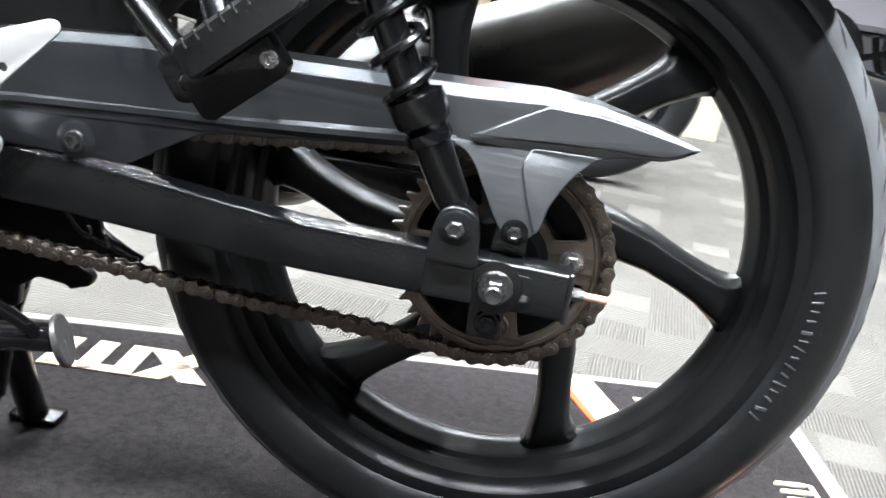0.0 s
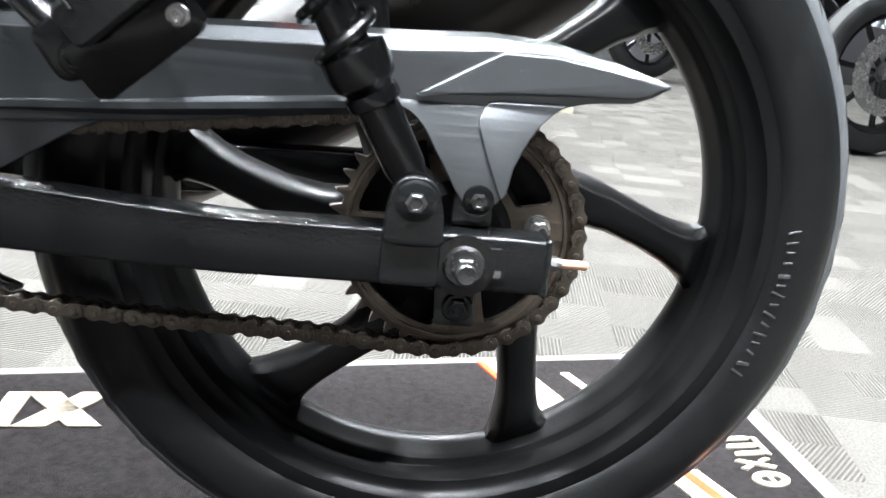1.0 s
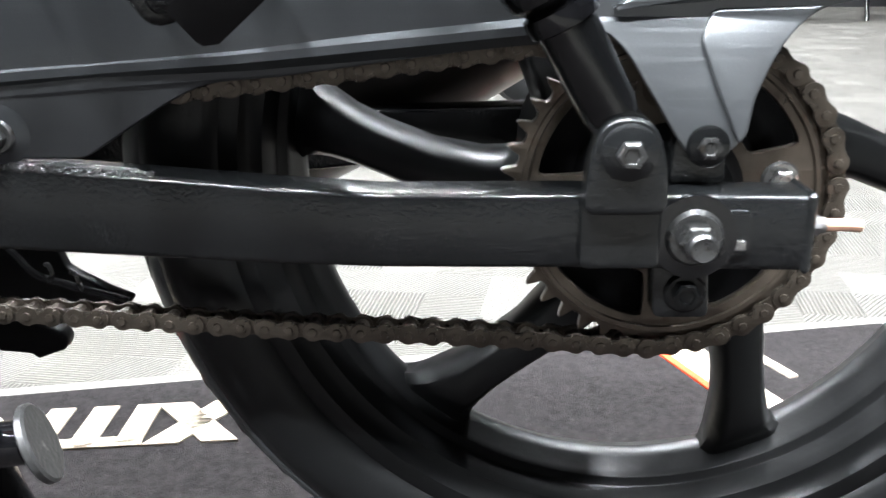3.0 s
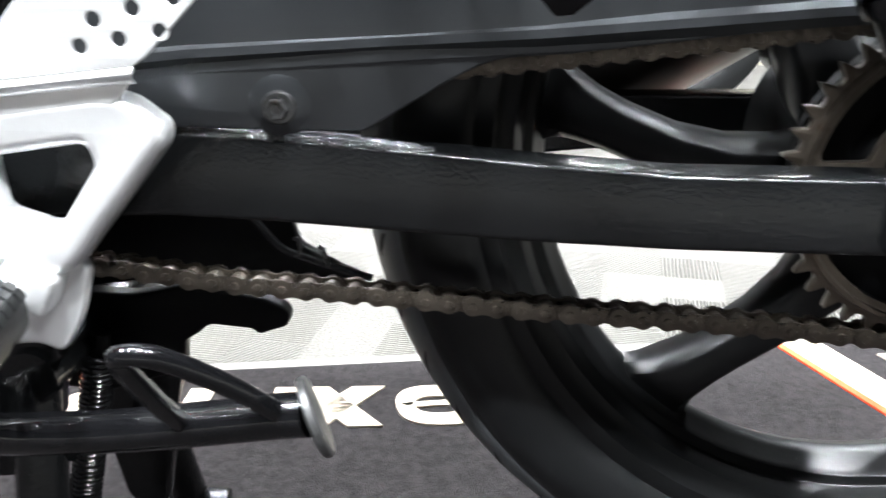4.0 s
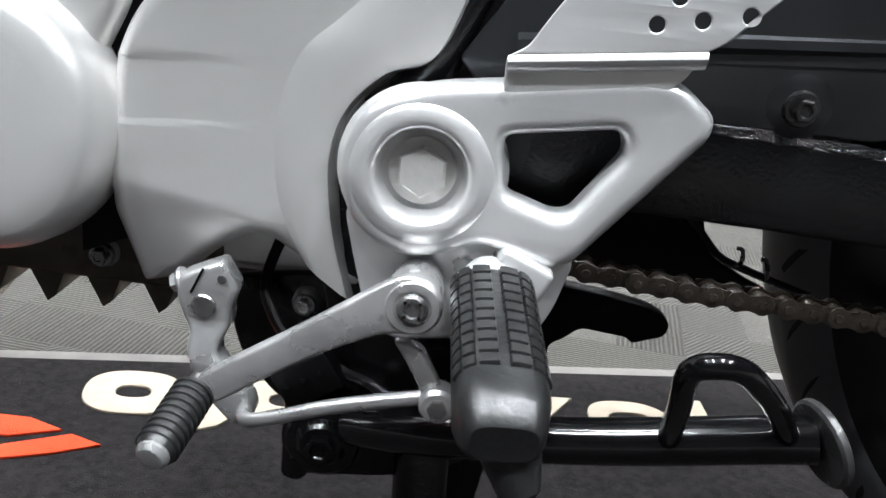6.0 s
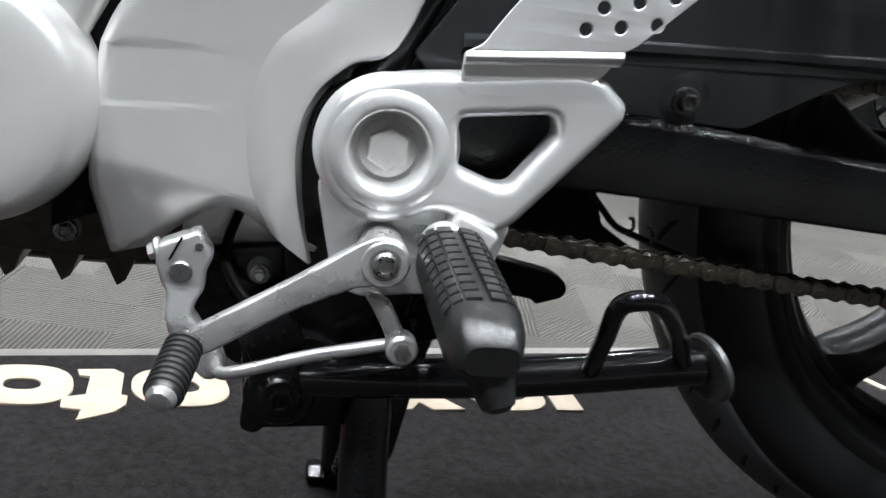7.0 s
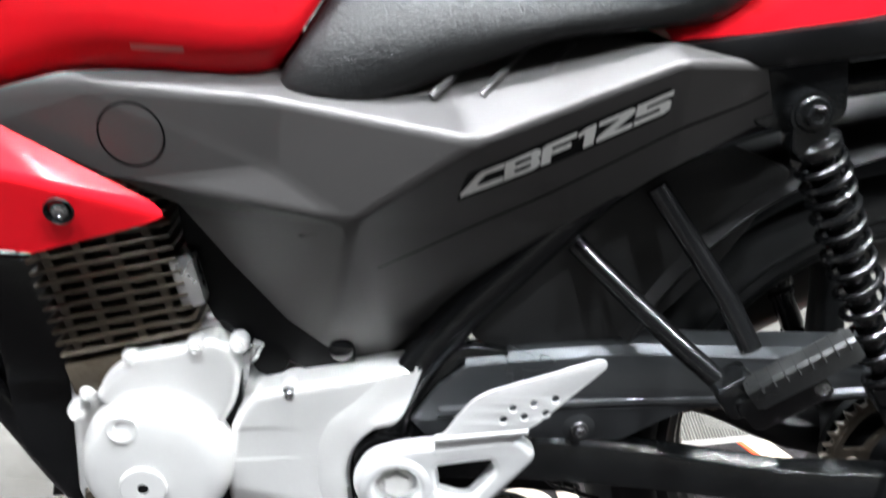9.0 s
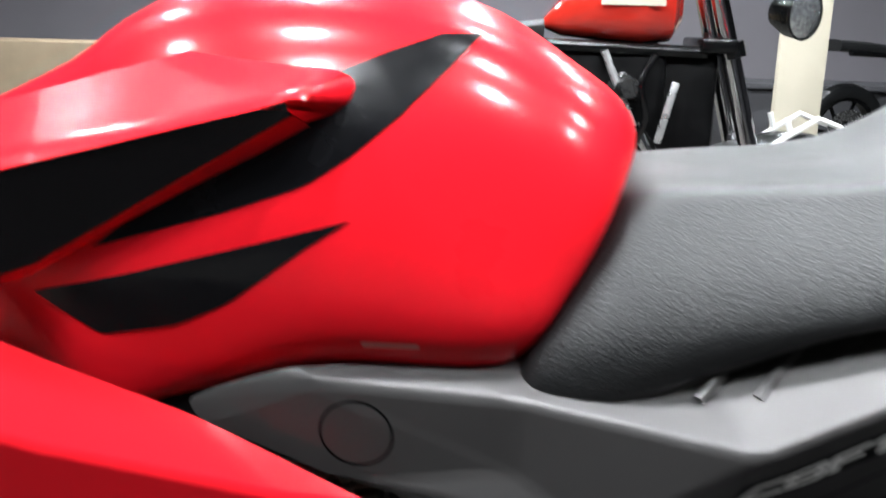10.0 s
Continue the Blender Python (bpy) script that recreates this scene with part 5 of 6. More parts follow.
# ---- engine ----
engine = part("engine", box(-0.80, -0.535, -0.025, 0.10, 0.262, 0.43, 0.02, 3), CASE, bike, "silver cast single-cylinder engine")
EDGE = [(-0.4722, 0.45), (-0.4885, 0.397), (-0.5125, 0.3855), (-0.5305, 0.3675), (-0.5375, 0.3425), (-0.5335, 0.3065), (-0.5245, 0.2725)]
STEP = [(-0.5085, 0.4405), (-0.5395, 0.4105), (-0.5565, 0.3935), (-0.5655, 0.3695), (-0.5675, 0.3415), (-0.5625, 0.3135), (-0.5485, 0.2885)]
COVER = [(-0.645, 0.3795), (-0.6375, 0.3995, 0.01), (-0.6235, 0.418, 0.006), (-0.5935, 0.4255), (-0.4722, 0.45, 0.002), (-0.4885, 0.397, 0.012), (-0.5125, 0.3855, 0.014), (-0.5305, 0.3675, 0.014), (-0.5375, 0.3425, 0.014), (-0.5335, 0.3065), (-0.5245, 0.2725, 0.002), (-0.5495, 0.2855, 0.006), (-0.5745, 0.3025, 0.012), (-0.5965, 0.2865, 0.012), (-0.6135, 0.2685, 0.004), (-0.6375, 0.2595, 0.004), (-0.6485, 0.3035), (-0.6475, 0.3435, 0.01)]


def undercut(me):
    """Below a slanting crease the cover falls back towards the sump."""
    bm = bmesh.new()
    bm.from_mesh(me)
    for d in (0.004, 0.0, -0.004, -0.02, -0.04):
        bmesh.ops.bisect_plane(bm, geom=bm.verts[:] + bm.edges[:] + bm.faces[:], plane_co=(-0.652, 0, 0.324 + d), plane_no=(0.17, 0, 1))
    for z in (0.381, 0.3785, 0.3505, 0.348):
        bmesh.ops.bisect_plane(bm, geom=bm.verts[:] + bm.edges[:] + bm.faces[:], plane_co=(-0.645, 0, z), plane_no=(-0.12, 0, 1))
    for x in (-0.63, -0.60, -0.575, -0.55):
        bmesh.ops.bisect_plane(bm, geom=bm.verts[:] + bm.edges[:] + bm.faces[:], plane_co=(x, 0, 0), plane_no=(1, 0, 0))
    for v in bm.verts:
        h = v.co.z - 0.12 * (v.co.x + 0.645)
        if 0.349 < h < 0.380 and v.co.y < -0.04:
            v.co.y += 0.0011 * min(1, max(0, (-0.575 - v.co.x) / 0.06))
        d = 0.324 - 0.17 * (v.co.x + 0.652) - v.co.z
        if d > 0 and v.co.y < -0.03:
            v.co.y += 0.32 * max(0, d - 0.002)
    bm.to_mesh(me)
    bm.free()
    return me


cover = part("gearbox_cover", undercut(plate(rounded(COVER, 0.004, 5), -0.063, -0.016, bevel=0.009, res=5)), CASE, engine, "smooth silver gearbox cover with soft creases", 32)


def arch():
    """A raised flange along the edge that faces the footrest bracket."""
    e = spline([(x, 0, z) for x, z in EDGE], 6)
    t = spline([(x, 0, z) for x, z in STEP], 6)
    rows = []
    for f, y in ((0.02, -0.046), (0.03, -0.060), (0.10, -0.0655), (0.22, -0.0668), (0.70, -0.0662), (0.86, -0.0648), (1.0, -0.0626)):
        rows.append([(a.x + (b.x - a.x) * f, y, a.z + (b.z - a.z) * f) for a, b in zip(e, t)])
    return loft(rows, closed=False)


part("edge_flange", arch(), CASE, cover)

def bolt_on(x, y, z, r=0.0055, parent=engine, boss=0.011, metal=STEEL):
    ob = part("bolt_boss", lathe([(0, 0.003), (boss * 0.8, 0.003), (boss, 0.0), (boss * 1.05, -0.012)], (x, y, z), (0, -1, 0), 24), CASE, parent)
    part("bolt", hexbolt((x, y - 0.003, z), r, h=0.006), metal, parent)
    return ob


bolt_on(-0.5925, -0.0565, 0.4190, 0.0046, cover, 0.0102)
bolt_on(-0.674, -0.0560, 0.461, 0.0042, engine, 0.0085, CASE)
bolt_on(-0.638, -0.0500, 0.461, 0.0042, engine, 0.0085, CASE)
bolt_on(-0.731, -0.0500, 0.446, 0.0042, engine, 0.0085, CASE)
bolt_on(-0.772, -0.0460, 0.407, 0.0042, engine, 0.0085, CASE)
bolt_on(-0.785, -0.0420, 0.384, 0.0042, engine, 0.0085, CASE)
bolt_on(-0.663, -0.030, 0.270, 0.0046, engine, 0.008)
bolt_on(-0.553, -0.030, 0.2545, 0.0042, engine, 0.0075)
RX, RZ = -0.710, 0.3455
alt = part("alternator_cover", lathe([(0, 0.0620), (0.030, 0.0618), (0.046, 0.0608), (0.0560, 0.0592), (0.0605, 0.0570), (0.0648, 0.0500), (0.0676, 0.0420), (0.0690, 0.030), (0.0698, 0.010), (0.0702, -0.02)], (RX, -0.020, RZ), (0, -1, 0), 72), CASE, engine, "round silver alternator cover")
# Black plate standing in for the shadow between the two covers.
part("case_gap", plate([(-0.668, 0.430), (-0.637, 0.430), (-0.634, 0.290), (-0.668, 0.275)], -0.046, -0.030, bevel=0.001), DEEP_BLACK, engine)
part("centre_plug", lathe([(0.0, 0.0032), (0.0048, 0.0032), (0.0052, 0.0042), (0.0195, 0.0042), (0.0205, 0.0035), (0.0210, -0.001)], (-0.7187, -0.0806, 0.3325), (0, -1, 0), 40), CASE, alt)
part("plug_slot", lathe([(0, 0.0008), (0.0048, 0.0008), (0.0050, 0)], (-0.7187, -0.0836, 0.3325), (0, -1, 0), 12), DEEP_BLACK, alt)
part("timing_plug", lathe([(0.0, 0.0), (0.006, 0.0), (0.0068, 0.004), (0.0125, 0.0052), (0.0135, 0.004), (0.0140, -0.006)], (-0.7352, -0.0775, 0.3912), (0.06, -1, 0.10), 28), CASE, alt)
for k in range(8):
    mx = -0.7530 + 0.0102 * k
    mz = 0.2955 + 0.0006 * abs(k - 3.5)
    part("cast_mark", turned(box(-0.0038, 0.0038, -0.0008, 0.004, -0.0029, 0.0029, 0.0005, 1), Matrix.Translation((mx, -0.0806 + 0.0009 * abs(k - 3.5), mz)) @ Matrix.Rotation(radians(12), 4, "X")), CASE, alt)
part("upper_case", plate(rounded([(-0.765, 0.405), (-0.752, 0.432, 0.01), (-0.727, 0.452, 0.01), (-0.690, 0.459), (-0.662, 0.470, 0.012), (-0.645, 0.462, 0.012), (-0.636, 0.436, 0.01), (-0.640, 0.405, 0.01), (-0.655, 0.375), (-0.70, 0.36)], 0.008, 5), -0.058, 0.0, bevel=0.010, res=4), CASE, engine)
part("case_seam", plate(rounded([(-0.77, 0.40), (-0.756, 0.438, 0.01), (-0.728, 0.459, 0.01), (-0.690, 0.466), (-0.660, 0.478, 0.012), (-0.640, 0.468, 0.012), (-0.630, 0.436, 0.01), (-0.636, 0.400, 0.01), (-0.655, 0.37), (-0.70, 0.36)], 0.008, 5), -0.030, -0.012, bevel=0.002), ALLOY, engine)
part("starter", tube([(-0.612, -0.03, 0.437), (-0.612, 0.08, 0.437)], 0.017, 24), DEEP_BLACK, engine, "dark round starter housing")
part("pipe_stub", tube(spline([(-0.640, -0.03, 0.43), (-0.628, -0.034, 0.442), (-0.622, -0.03, 0.455)], 5), 0.005, 10), ALLOY, engine)
part("sump", plate(rounded([(-0.79, 0.29), (-0.60, 0.29), (-0.60, 0.262), (-0.625, 0.252), (-0.79, 0.255)], 0.004), -0.028, 0.09, bevel=0.004), FIN, engine)
for k in range(5):
    x = -0.772 + 0.031 * k
    part("sump_fin", plate([(x, 0.262), (x + 0.026, 0.262), (x + 0.018, 0.240), (x + 0.013, 0.236)], -0.026, 0.08, bevel=0.001, res=1), FIN, engine)
# cylinder with cooling fins
CM = Matrix.Translation((-0.747, 0.02, 0.520)) @ Matrix.Rotation(radians(-14), 4, "Y")
cyl = part("cylinder", turned(box(-0.052, 0.052, -0.055, 0.055, -0.10, 0.075, 0.01), CM), FIN, engine, "dusty finned cylinder barrel")
for k in range(13):
    z = -0.062 + 0.0112 * k
    w = 0.062 if k < 9 else 0.066
    part("fin", turned(box(-w, w, -0.072, 0.068, z - 0.0016, z + 0.0016, 0.0012, 1), CM), FIN, cyl)
for x in (-0.046, -0.018, 0.012, 0.042):
    part("rib", turned(box(x - 0.004, x + 0.004, -0.0670, -0.055, -0.066, 0.076, 0.001, 1), CM), FIN, cyl)
part("tensioner", turned(box(-0.012, 0.010, -0.088, -0.06, -0.046, 0.002, 0.004), CM @ Matrix.Translation((0.064, 0.02, 0.004))), ALLOY, cyl, "pale alloy chain tensioner")
part("cylinder_base", turned(box(-0.064, 0.064, -0.068, 0.066, -0.105, -0.072, 0.004), CM), FIN, cyl)
part("down_tube", tube(spline([(-1.02, 0.02, 0.66), (-0.935, 0.02, 0.47), (-0.86, 0.02, 0.36), (-0.80, 0.02, 0.27), (-0.74, 0.02, 0.235)], 6), 0.026, 18), BLACK_PAINT, frame_ob)
part("engine_mount", plate(rounded([(-0.86, 0.44), (-0.80, 0.42), (-0.775, 0.36), (-0.78, 0.29), (-0.81, 0.27), (-0.85, 0.33)], 0.01), -0.012, 0.0, bevel=0.002), BLACK_PAINT, frame_ob)
part("engine_side_cover", plate(rounded([(-0.70, 0.63), (-0.54, 0.60), (-0.535, 0.43), (-0.575, 0.425), (-0.655, 0.462), (-0.678, 0.51)], 0.01), -0.030, -0.022, bevel=0.002), DEEP_BLACK, frame_ob)
part("front_bracket", plate(rounded([(-0.93, 0.53), (-0.80, 0.53), (-0.775, 0.42), (-0.85, 0.40), (-0.845, 0.43), (-0.875, 0.48), (-0.91, 0.505)], 0.008), -0.030, -0.022, bevel=0.002), BLACK_PAINT, frame_ob)
part("intake", tube(spline([(-0.69, 0.02, 0.60), (-0.63, 0.02, 0.585), (-0.56, 0.02, 0.575)], 5), 0.022, 18), DEEP_BLACK, engine)

# ---- bodywork ----
PV = [(-0.824, -0.098, 0.682), (-0.756, -0.096, 0.703), (-0.634, -0.088, 0.7115), (-0.557, -0.093, 0.7130), (-0.468, -0.126, 0.706), (-0.316, -0.128, 0.753),
      (-0.738, -0.103, 0.695), (-0.598, -0.121, 0.6935), (-0.452, -0.164, 0.681), (-0.307, -0.147, 0.741),
      (-0.238, -0.120, 0.740), (-0.219, -0.104, 0.698), (-0.291, -0.084, 0.644),
      (-0.473, -0.030, 0.472), (-0.506, -0.020, 0.440), (-0.561, -0.018, 0.431), (-0.645, -0.046, 0.539), (-0.681, -0.060, 0.591), (-0.816, -0.098, 0.664),
      (-0.5410, -0.132, 0.606), (-0.368, -0.084, 0.600), (-0.600, -0.1125, 0.640), (-0.700, -0.099, 0.6230), (-0.394, -0.114, 0.633)]
PF = [(0, 1, 6), (1, 2, 7, 6), (2, 3, 7), (3, 4, 8, 7), (4, 5, 9, 8), (0, 6, 18), (6, 21, 22, 18), (6, 7, 21), (7, 8, 19, 21), (21, 19, 22), (22, 19, 17), (8, 9, 12), (9, 10, 11, 12), (5, 10, 9), (8, 12, 23), (23, 12, 20), (8, 23, 19), (23, 20, 19), (17, 19, 16), (19, 15, 16), (19, 14, 15), (19, 13, 14), (19, 20, 13)]


def panel_mesh(flip=False):
    bm = bmesh.new()
    V = [bm.verts.new((x, mirrored(y) if flip else y, z)) for x, y, z in PV]
    for fc in PF:
        bm.faces.new([V[i] for i in fc])
    bmesh.ops.recalc_face_normals(bm, faces=bm.faces)
    if (bm.faces[6].normal.y > 0) != flip:
        bmesh.ops.reverse_faces(bm, faces=bm.faces)
    inner = [e for e in bm.edges if len(e.link_faces) == 2 and e.calc_face_angle(0) > 0.05]
    bmesh.ops.bevel(bm, geom=inner, offset=0.006, segments=4, profile=0.5, affect="EDGES", clamp_overlap=True)
    bmesh.ops.solidify(bm, geom=bm.faces, thickness=0.003)
    return bm


from mathutils.bvhtree import BVHTree

pbm = panel_mesh()
PANEL_TREE = BVHTree.FromBMesh(pbm)
panel = part("side_panel", pbm, PANEL, bike, "matt grey plastic side panel", 28)
far_panel = part("far_side_panel", panel_mesh(True), PANEL, bike, "matt grey plastic side panel", 28)


def flat_faces(ob):
    """Keeps large facets flat and lets only their rounded edges turn the light."""
    mod = ob.modifiers.new("facets", "WEIGHTED_NORMAL")
    mod.weight, mod.keep_sharp = 100, True


flat_faces(panel)
flat_faces(far_panel)


def laid(me, tree, lift, fallback=-0.12):
    """Lays a flat mesh in the x-z plane on the near side of a body."""
    last = fallback
    for v in me.vertices:
        hit = tree.ray_cast(Vector((v.co.x, -1.0, v.co.z)), Vector((0, 1, 0)))[0]
        if hit:
            last = hit.y
        v.co.y = last - lift + (v.co.y if abs(v.co.y) < 0.01 else 0)
    return me


def cut_fine(me, cuts=5):
    bm = bmesh.new()
    bm.from_mesh(me)
    bmesh.ops.triangulate(bm, faces=bm.faces)
    for _ in range(cuts):
        long = [e for e in bm.edges if e.calc_length() > 0.010]
        if not long:
            break
        bmesh.ops.subdivide_edges(bm, edges=long, cuts=1)
        bmesh.ops.triangulate(bm, faces=bm.faces)
    bm.to_mesh(me)
    bm.free()
    return me


def sheet(outline, holes=()):
    cu = bpy.data.curves.new("sheet", "CURVE")
    cu.dimensions, cu.fill_mode = "2D", "FRONT"
    for loop in (outline, *holes):
        sp = cu.splines.new("POLY")
        sp.points.add(len(loop) - 1)
        for q, p in zip(sp.points, loop):
            q.co = (p[0], p[1], 0, 1)
        sp.use_cyclic_u = True
    me = from_curve(cu)
    me.transform(Matrix.Rotation(radians(90), 4, "X"))
    return me


def decal(name, outline, material, parent, tree, lift=0.0008, holes=(), label=""):
    me = laid(cut_fine(sheet(outline, holes)), tree, lift)
    return part(name, me, material, parent, label, 60)


# filler plug of the panel
part("round_plug", laid(cut_fine(sheet(circle(-0.7070, 0.6592, 0.0238, 40))), PANEL_TREE, 0.0006), PANEL, panel, "round panel plug", 60)
decal("plug_groove", circle(-0.7070, 0.6592, 0.0260, 48), DEEP_BLACK, panel, PANEL_TREE, 0.0003, [circle(-0.7070, 0.6592, 0.0243, 48)])


# model lettering: broad squarish capitals, sheared, on a black ground
GLYPHS = []


def glyph(width, outline, holes=()):
    GLYPHS.append((width, outline, holes))


glyph(1.30, [(0, 0.0), (0, 0.18), (0.45, 0.86), (0.62, 1), (1.28, 1), (1.28, 0.74), (0.74, 0.74), (0.48, 0.38), (0.52, 0.30), (1.28, 0.30), (1.28, 0.0)])
glyph(1.10, [(0, 0), (0.92, 0), (1.06, 0.12), (1.06, 0.42), (0.98, 0.5), (1.06, 0.58), (1.06, 0.88), (0.92, 1), (0, 1)], [[(0.30, 0.22), (0.78, 0.22), (0.78, 0.40), (0.30, 0.40)], [(0.30, 0.60), (0.78, 0.60), (0.78, 0.78), (0.30, 0.78)]])
glyph(1.05, [(0, 0), (0.30, 0), (0.30, 0.36), (0.88, 0.36), (0.88, 0.58), (0.30, 0.58), (0.30, 0.75), (1.02, 0.75), (1.02, 1), (0.12, 1), (0, 0.9)])
glyph(0.62, [(0.22, 0), (0.54, 0), (0.54, 1), (0.26, 1), (0.02, 0.84), (0.02, 0.64), (0.22, 0.72)])
glyph(1.12, [(0, 0), (1.08, 0), (1.08, 0.24), (0.52, 0.24), (1.0, 0.62), (1.08, 0.74), (1.08, 0.9), (0.96, 1), (0, 1), (0, 0.76), (0.62, 0.76), (0.06, 0.30), (0, 0.2)])
glyph(1.10, [(0, 0), (0.94, 0), (1.08, 0.12), (1.08, 0.5), (0.94, 0.62), (0.32, 0.62), (0.32, 0.76), (1.08, 0.76), (1.08, 1), (0, 1), (0, 0.40), (0.76, 0.40), (0.76, 0.24), (0, 0.24)])
LETTER = Matrix.Translation((-0.4600, 0, 0.6295)) @ Matrix.Rotation(-radians(25.6), 4, "Y")
total = sum(w for w, _, _ in GLYPHS)
pen = 0.0
for w, outline, holes in GLYPHS:
    def place(loop):
        return [(0.168 * (pen + x) / total + 0.0062 * y, 0.0172 * y) for x, y in loop]
    me = sheet(place(outline), [place(h) for h in holes])
    me.transform(LETTER)
    part("model_letter", laid(cut_fine(me, 4), PANEL_TREE, 0.0012), WHITE, panel, "pale silver model letter", 60)
    pen += w
me = sheet(rounded([(-0.004, -0.003), (0.006, 0.012), (0.013, 0.0205), (0.172, 0.0205), (0.172, 0.012), (0.166, -0.003)], 0.003))
me.transform(LETTER)
part("lettering_ground", laid(cut_fine(me), PANEL_TREE, 0.0006), DEEP_BLACK, panel, "black lettering ground", 60)
decal("panel_groove", [(-0.230, 0.7165), (-0.294, 0.6835), (-0.383, 0.6325), (-0.487, 0.5730), (-0.520, 0.5555), (-0.519, 0.5570), (-0.487, 0.5750), (-0.383, 0.6348), (-0.294, 0.6860), (-0.229, 0.7190)], DEEP_BLACK, panel, PANEL_TREE, 0.0005)
part("panel_tab", lathe([(0, 0.008), (0.006, 0.008), (0.0105, 0.006), (0.0115, 0.002), (0.0115, -0.010)], (-0.5480, -0.034, 0.4520), (0, -1, 0), 24), GLOSS_BLACK, panel, "black rubber grommet")
# ribbed recess between panel and seat
grille = part("recess", facets([(-0.520, -0.112, 0.706), (-0.440, -0.136, 0.704), (-0.32, -0.128, 0.750), (-0.36, -0.100, 0.752), (-0.47, -0.095, 0.735)], [(0, 1, 2, 3, 4)]), PANEL, panel)
for k in range(3):
    x = -0.486 + 0.036 * k
    part("slat", tube([(x, -0.130 - 0.002 * k, 0.7045 + 0.003 * k), (x + 0.032, -0.110, 0.7340 + 0.006 * k)], 0.0030, 8), PANEL, panel)

# seat
def half_ring(points, n=5):
    """A rounded cross-section from half of it: points of (y, z), mirrored over the middle."""
    P = spline([(0, y, z) for y, z in points], n)
    left = [(p.y, p.z) for p in P]
    return left + [(mirrored(y), z) for y, z in left[-2::-1]]


def smooth_loft(rings, n=3):
    """A loft whose long lines run as smooth curves through the rings."""
    lines = [spline(list(line), n) for line in zip(*rings)]
    return loft([list(ring) for ring in zip(*lines)])


def seat_body():
    rings = []
    for xs, k, sec in ((-0.592, 0.87, [(-0.060, 0.714), (-0.088, 0.716), (-0.096, 0.728), (-0.090, 0.756), (-0.072, 0.798), (-0.058, 0.813), (-0.036, 0.815), (0.02, 0.814)]),
                       (-0.588, 0.87, [(-0.070, 0.702), (-0.098, 0.702), (-0.108, 0.726), (-0.100, 0.760), (-0.080, 0.805), (-0.066, 0.820), (-0.040, 0.822), (0.02, 0.821)]),
                       (-0.570, 0.83, [(-0.080, 0.692), (-0.110, 0.693), (-0.120, 0.726), (-0.110, 0.765), (-0.086, 0.811), (-0.072, 0.825), (-0.044, 0.827), (0.02, 0.826)]),
                       (-0.528, 0.72, [(-0.085, 0.688), (-0.118, 0.690), (-0.131, 0.730), (-0.120, 0.770), (-0.090, 0.816), (-0.076, 0.829), (-0.048, 0.831), (0.02, 0.830)]),
                       (-0.480, 0.6, [(-0.090, 0.710), (-0.121, 0.714), (-0.136, 0.746), (-0.124, 0.780), (-0.094, 0.820), (-0.080, 0.832), (-0.052, 0.834), (0.02, 0.833)]),
                       (-0.410, 0.4, [(-0.090, 0.744), (-0.124, 0.747), (-0.139, 0.762), (-0.126, 0.792), (-0.098, 0.826), (-0.084, 0.836), (-0.056, 0.838), (0.02, 0.837)]),
                       (-0.340, 0.2, [(-0.090, 0.757), (-0.124, 0.760), (-0.138, 0.775), (-0.128, 0.806), (-0.102, 0.839), (-0.088, 0.849), (-0.060, 0.851), (0.02, 0.850)]),
                       (-0.280, 0.1, [(-0.090, 0.765), (-0.120, 0.772), (-0.134, 0.798), (-0.126, 0.832), (-0.102, 0.869), (-0.088, 0.878), (-0.062, 0.880), (0.02, 0.879)]),
                       (-0.220, 0.0, [(-0.085, 0.805), (-0.112, 0.812), (-0.126, 0.836), (-0.120, 0.866), (-0.100, 0.901), (-0.086, 0.909), (-0.060, 0.911), (0.02, 0.910)]),
                       (-0.100, 0.0, [(-0.080, 0.850), (-0.104, 0.856), (-0.116, 0.878), (-0.110, 0.902), (-0.094, 0.929), (-0.080, 0.935), (-0.056, 0.937), (0.02, 0.936)]),
                       (0.080, 0.0, [(-0.070, 0.880), (-0.092, 0.886), (-0.100, 0.902), (-0.096, 0.918), (-0.084, 0.939), (-0.070, 0.944), (-0.048, 0.946), (0.02, 0.945)])):
        rings.append([(xs + (z - 0.72) * 0.70 * k, y, z) for y, z in half_ring(sec)])
    return smooth_loft(rings)


seat = part("seat", seat_body(), SEAT, bike, "black grained vinyl seat", 60)

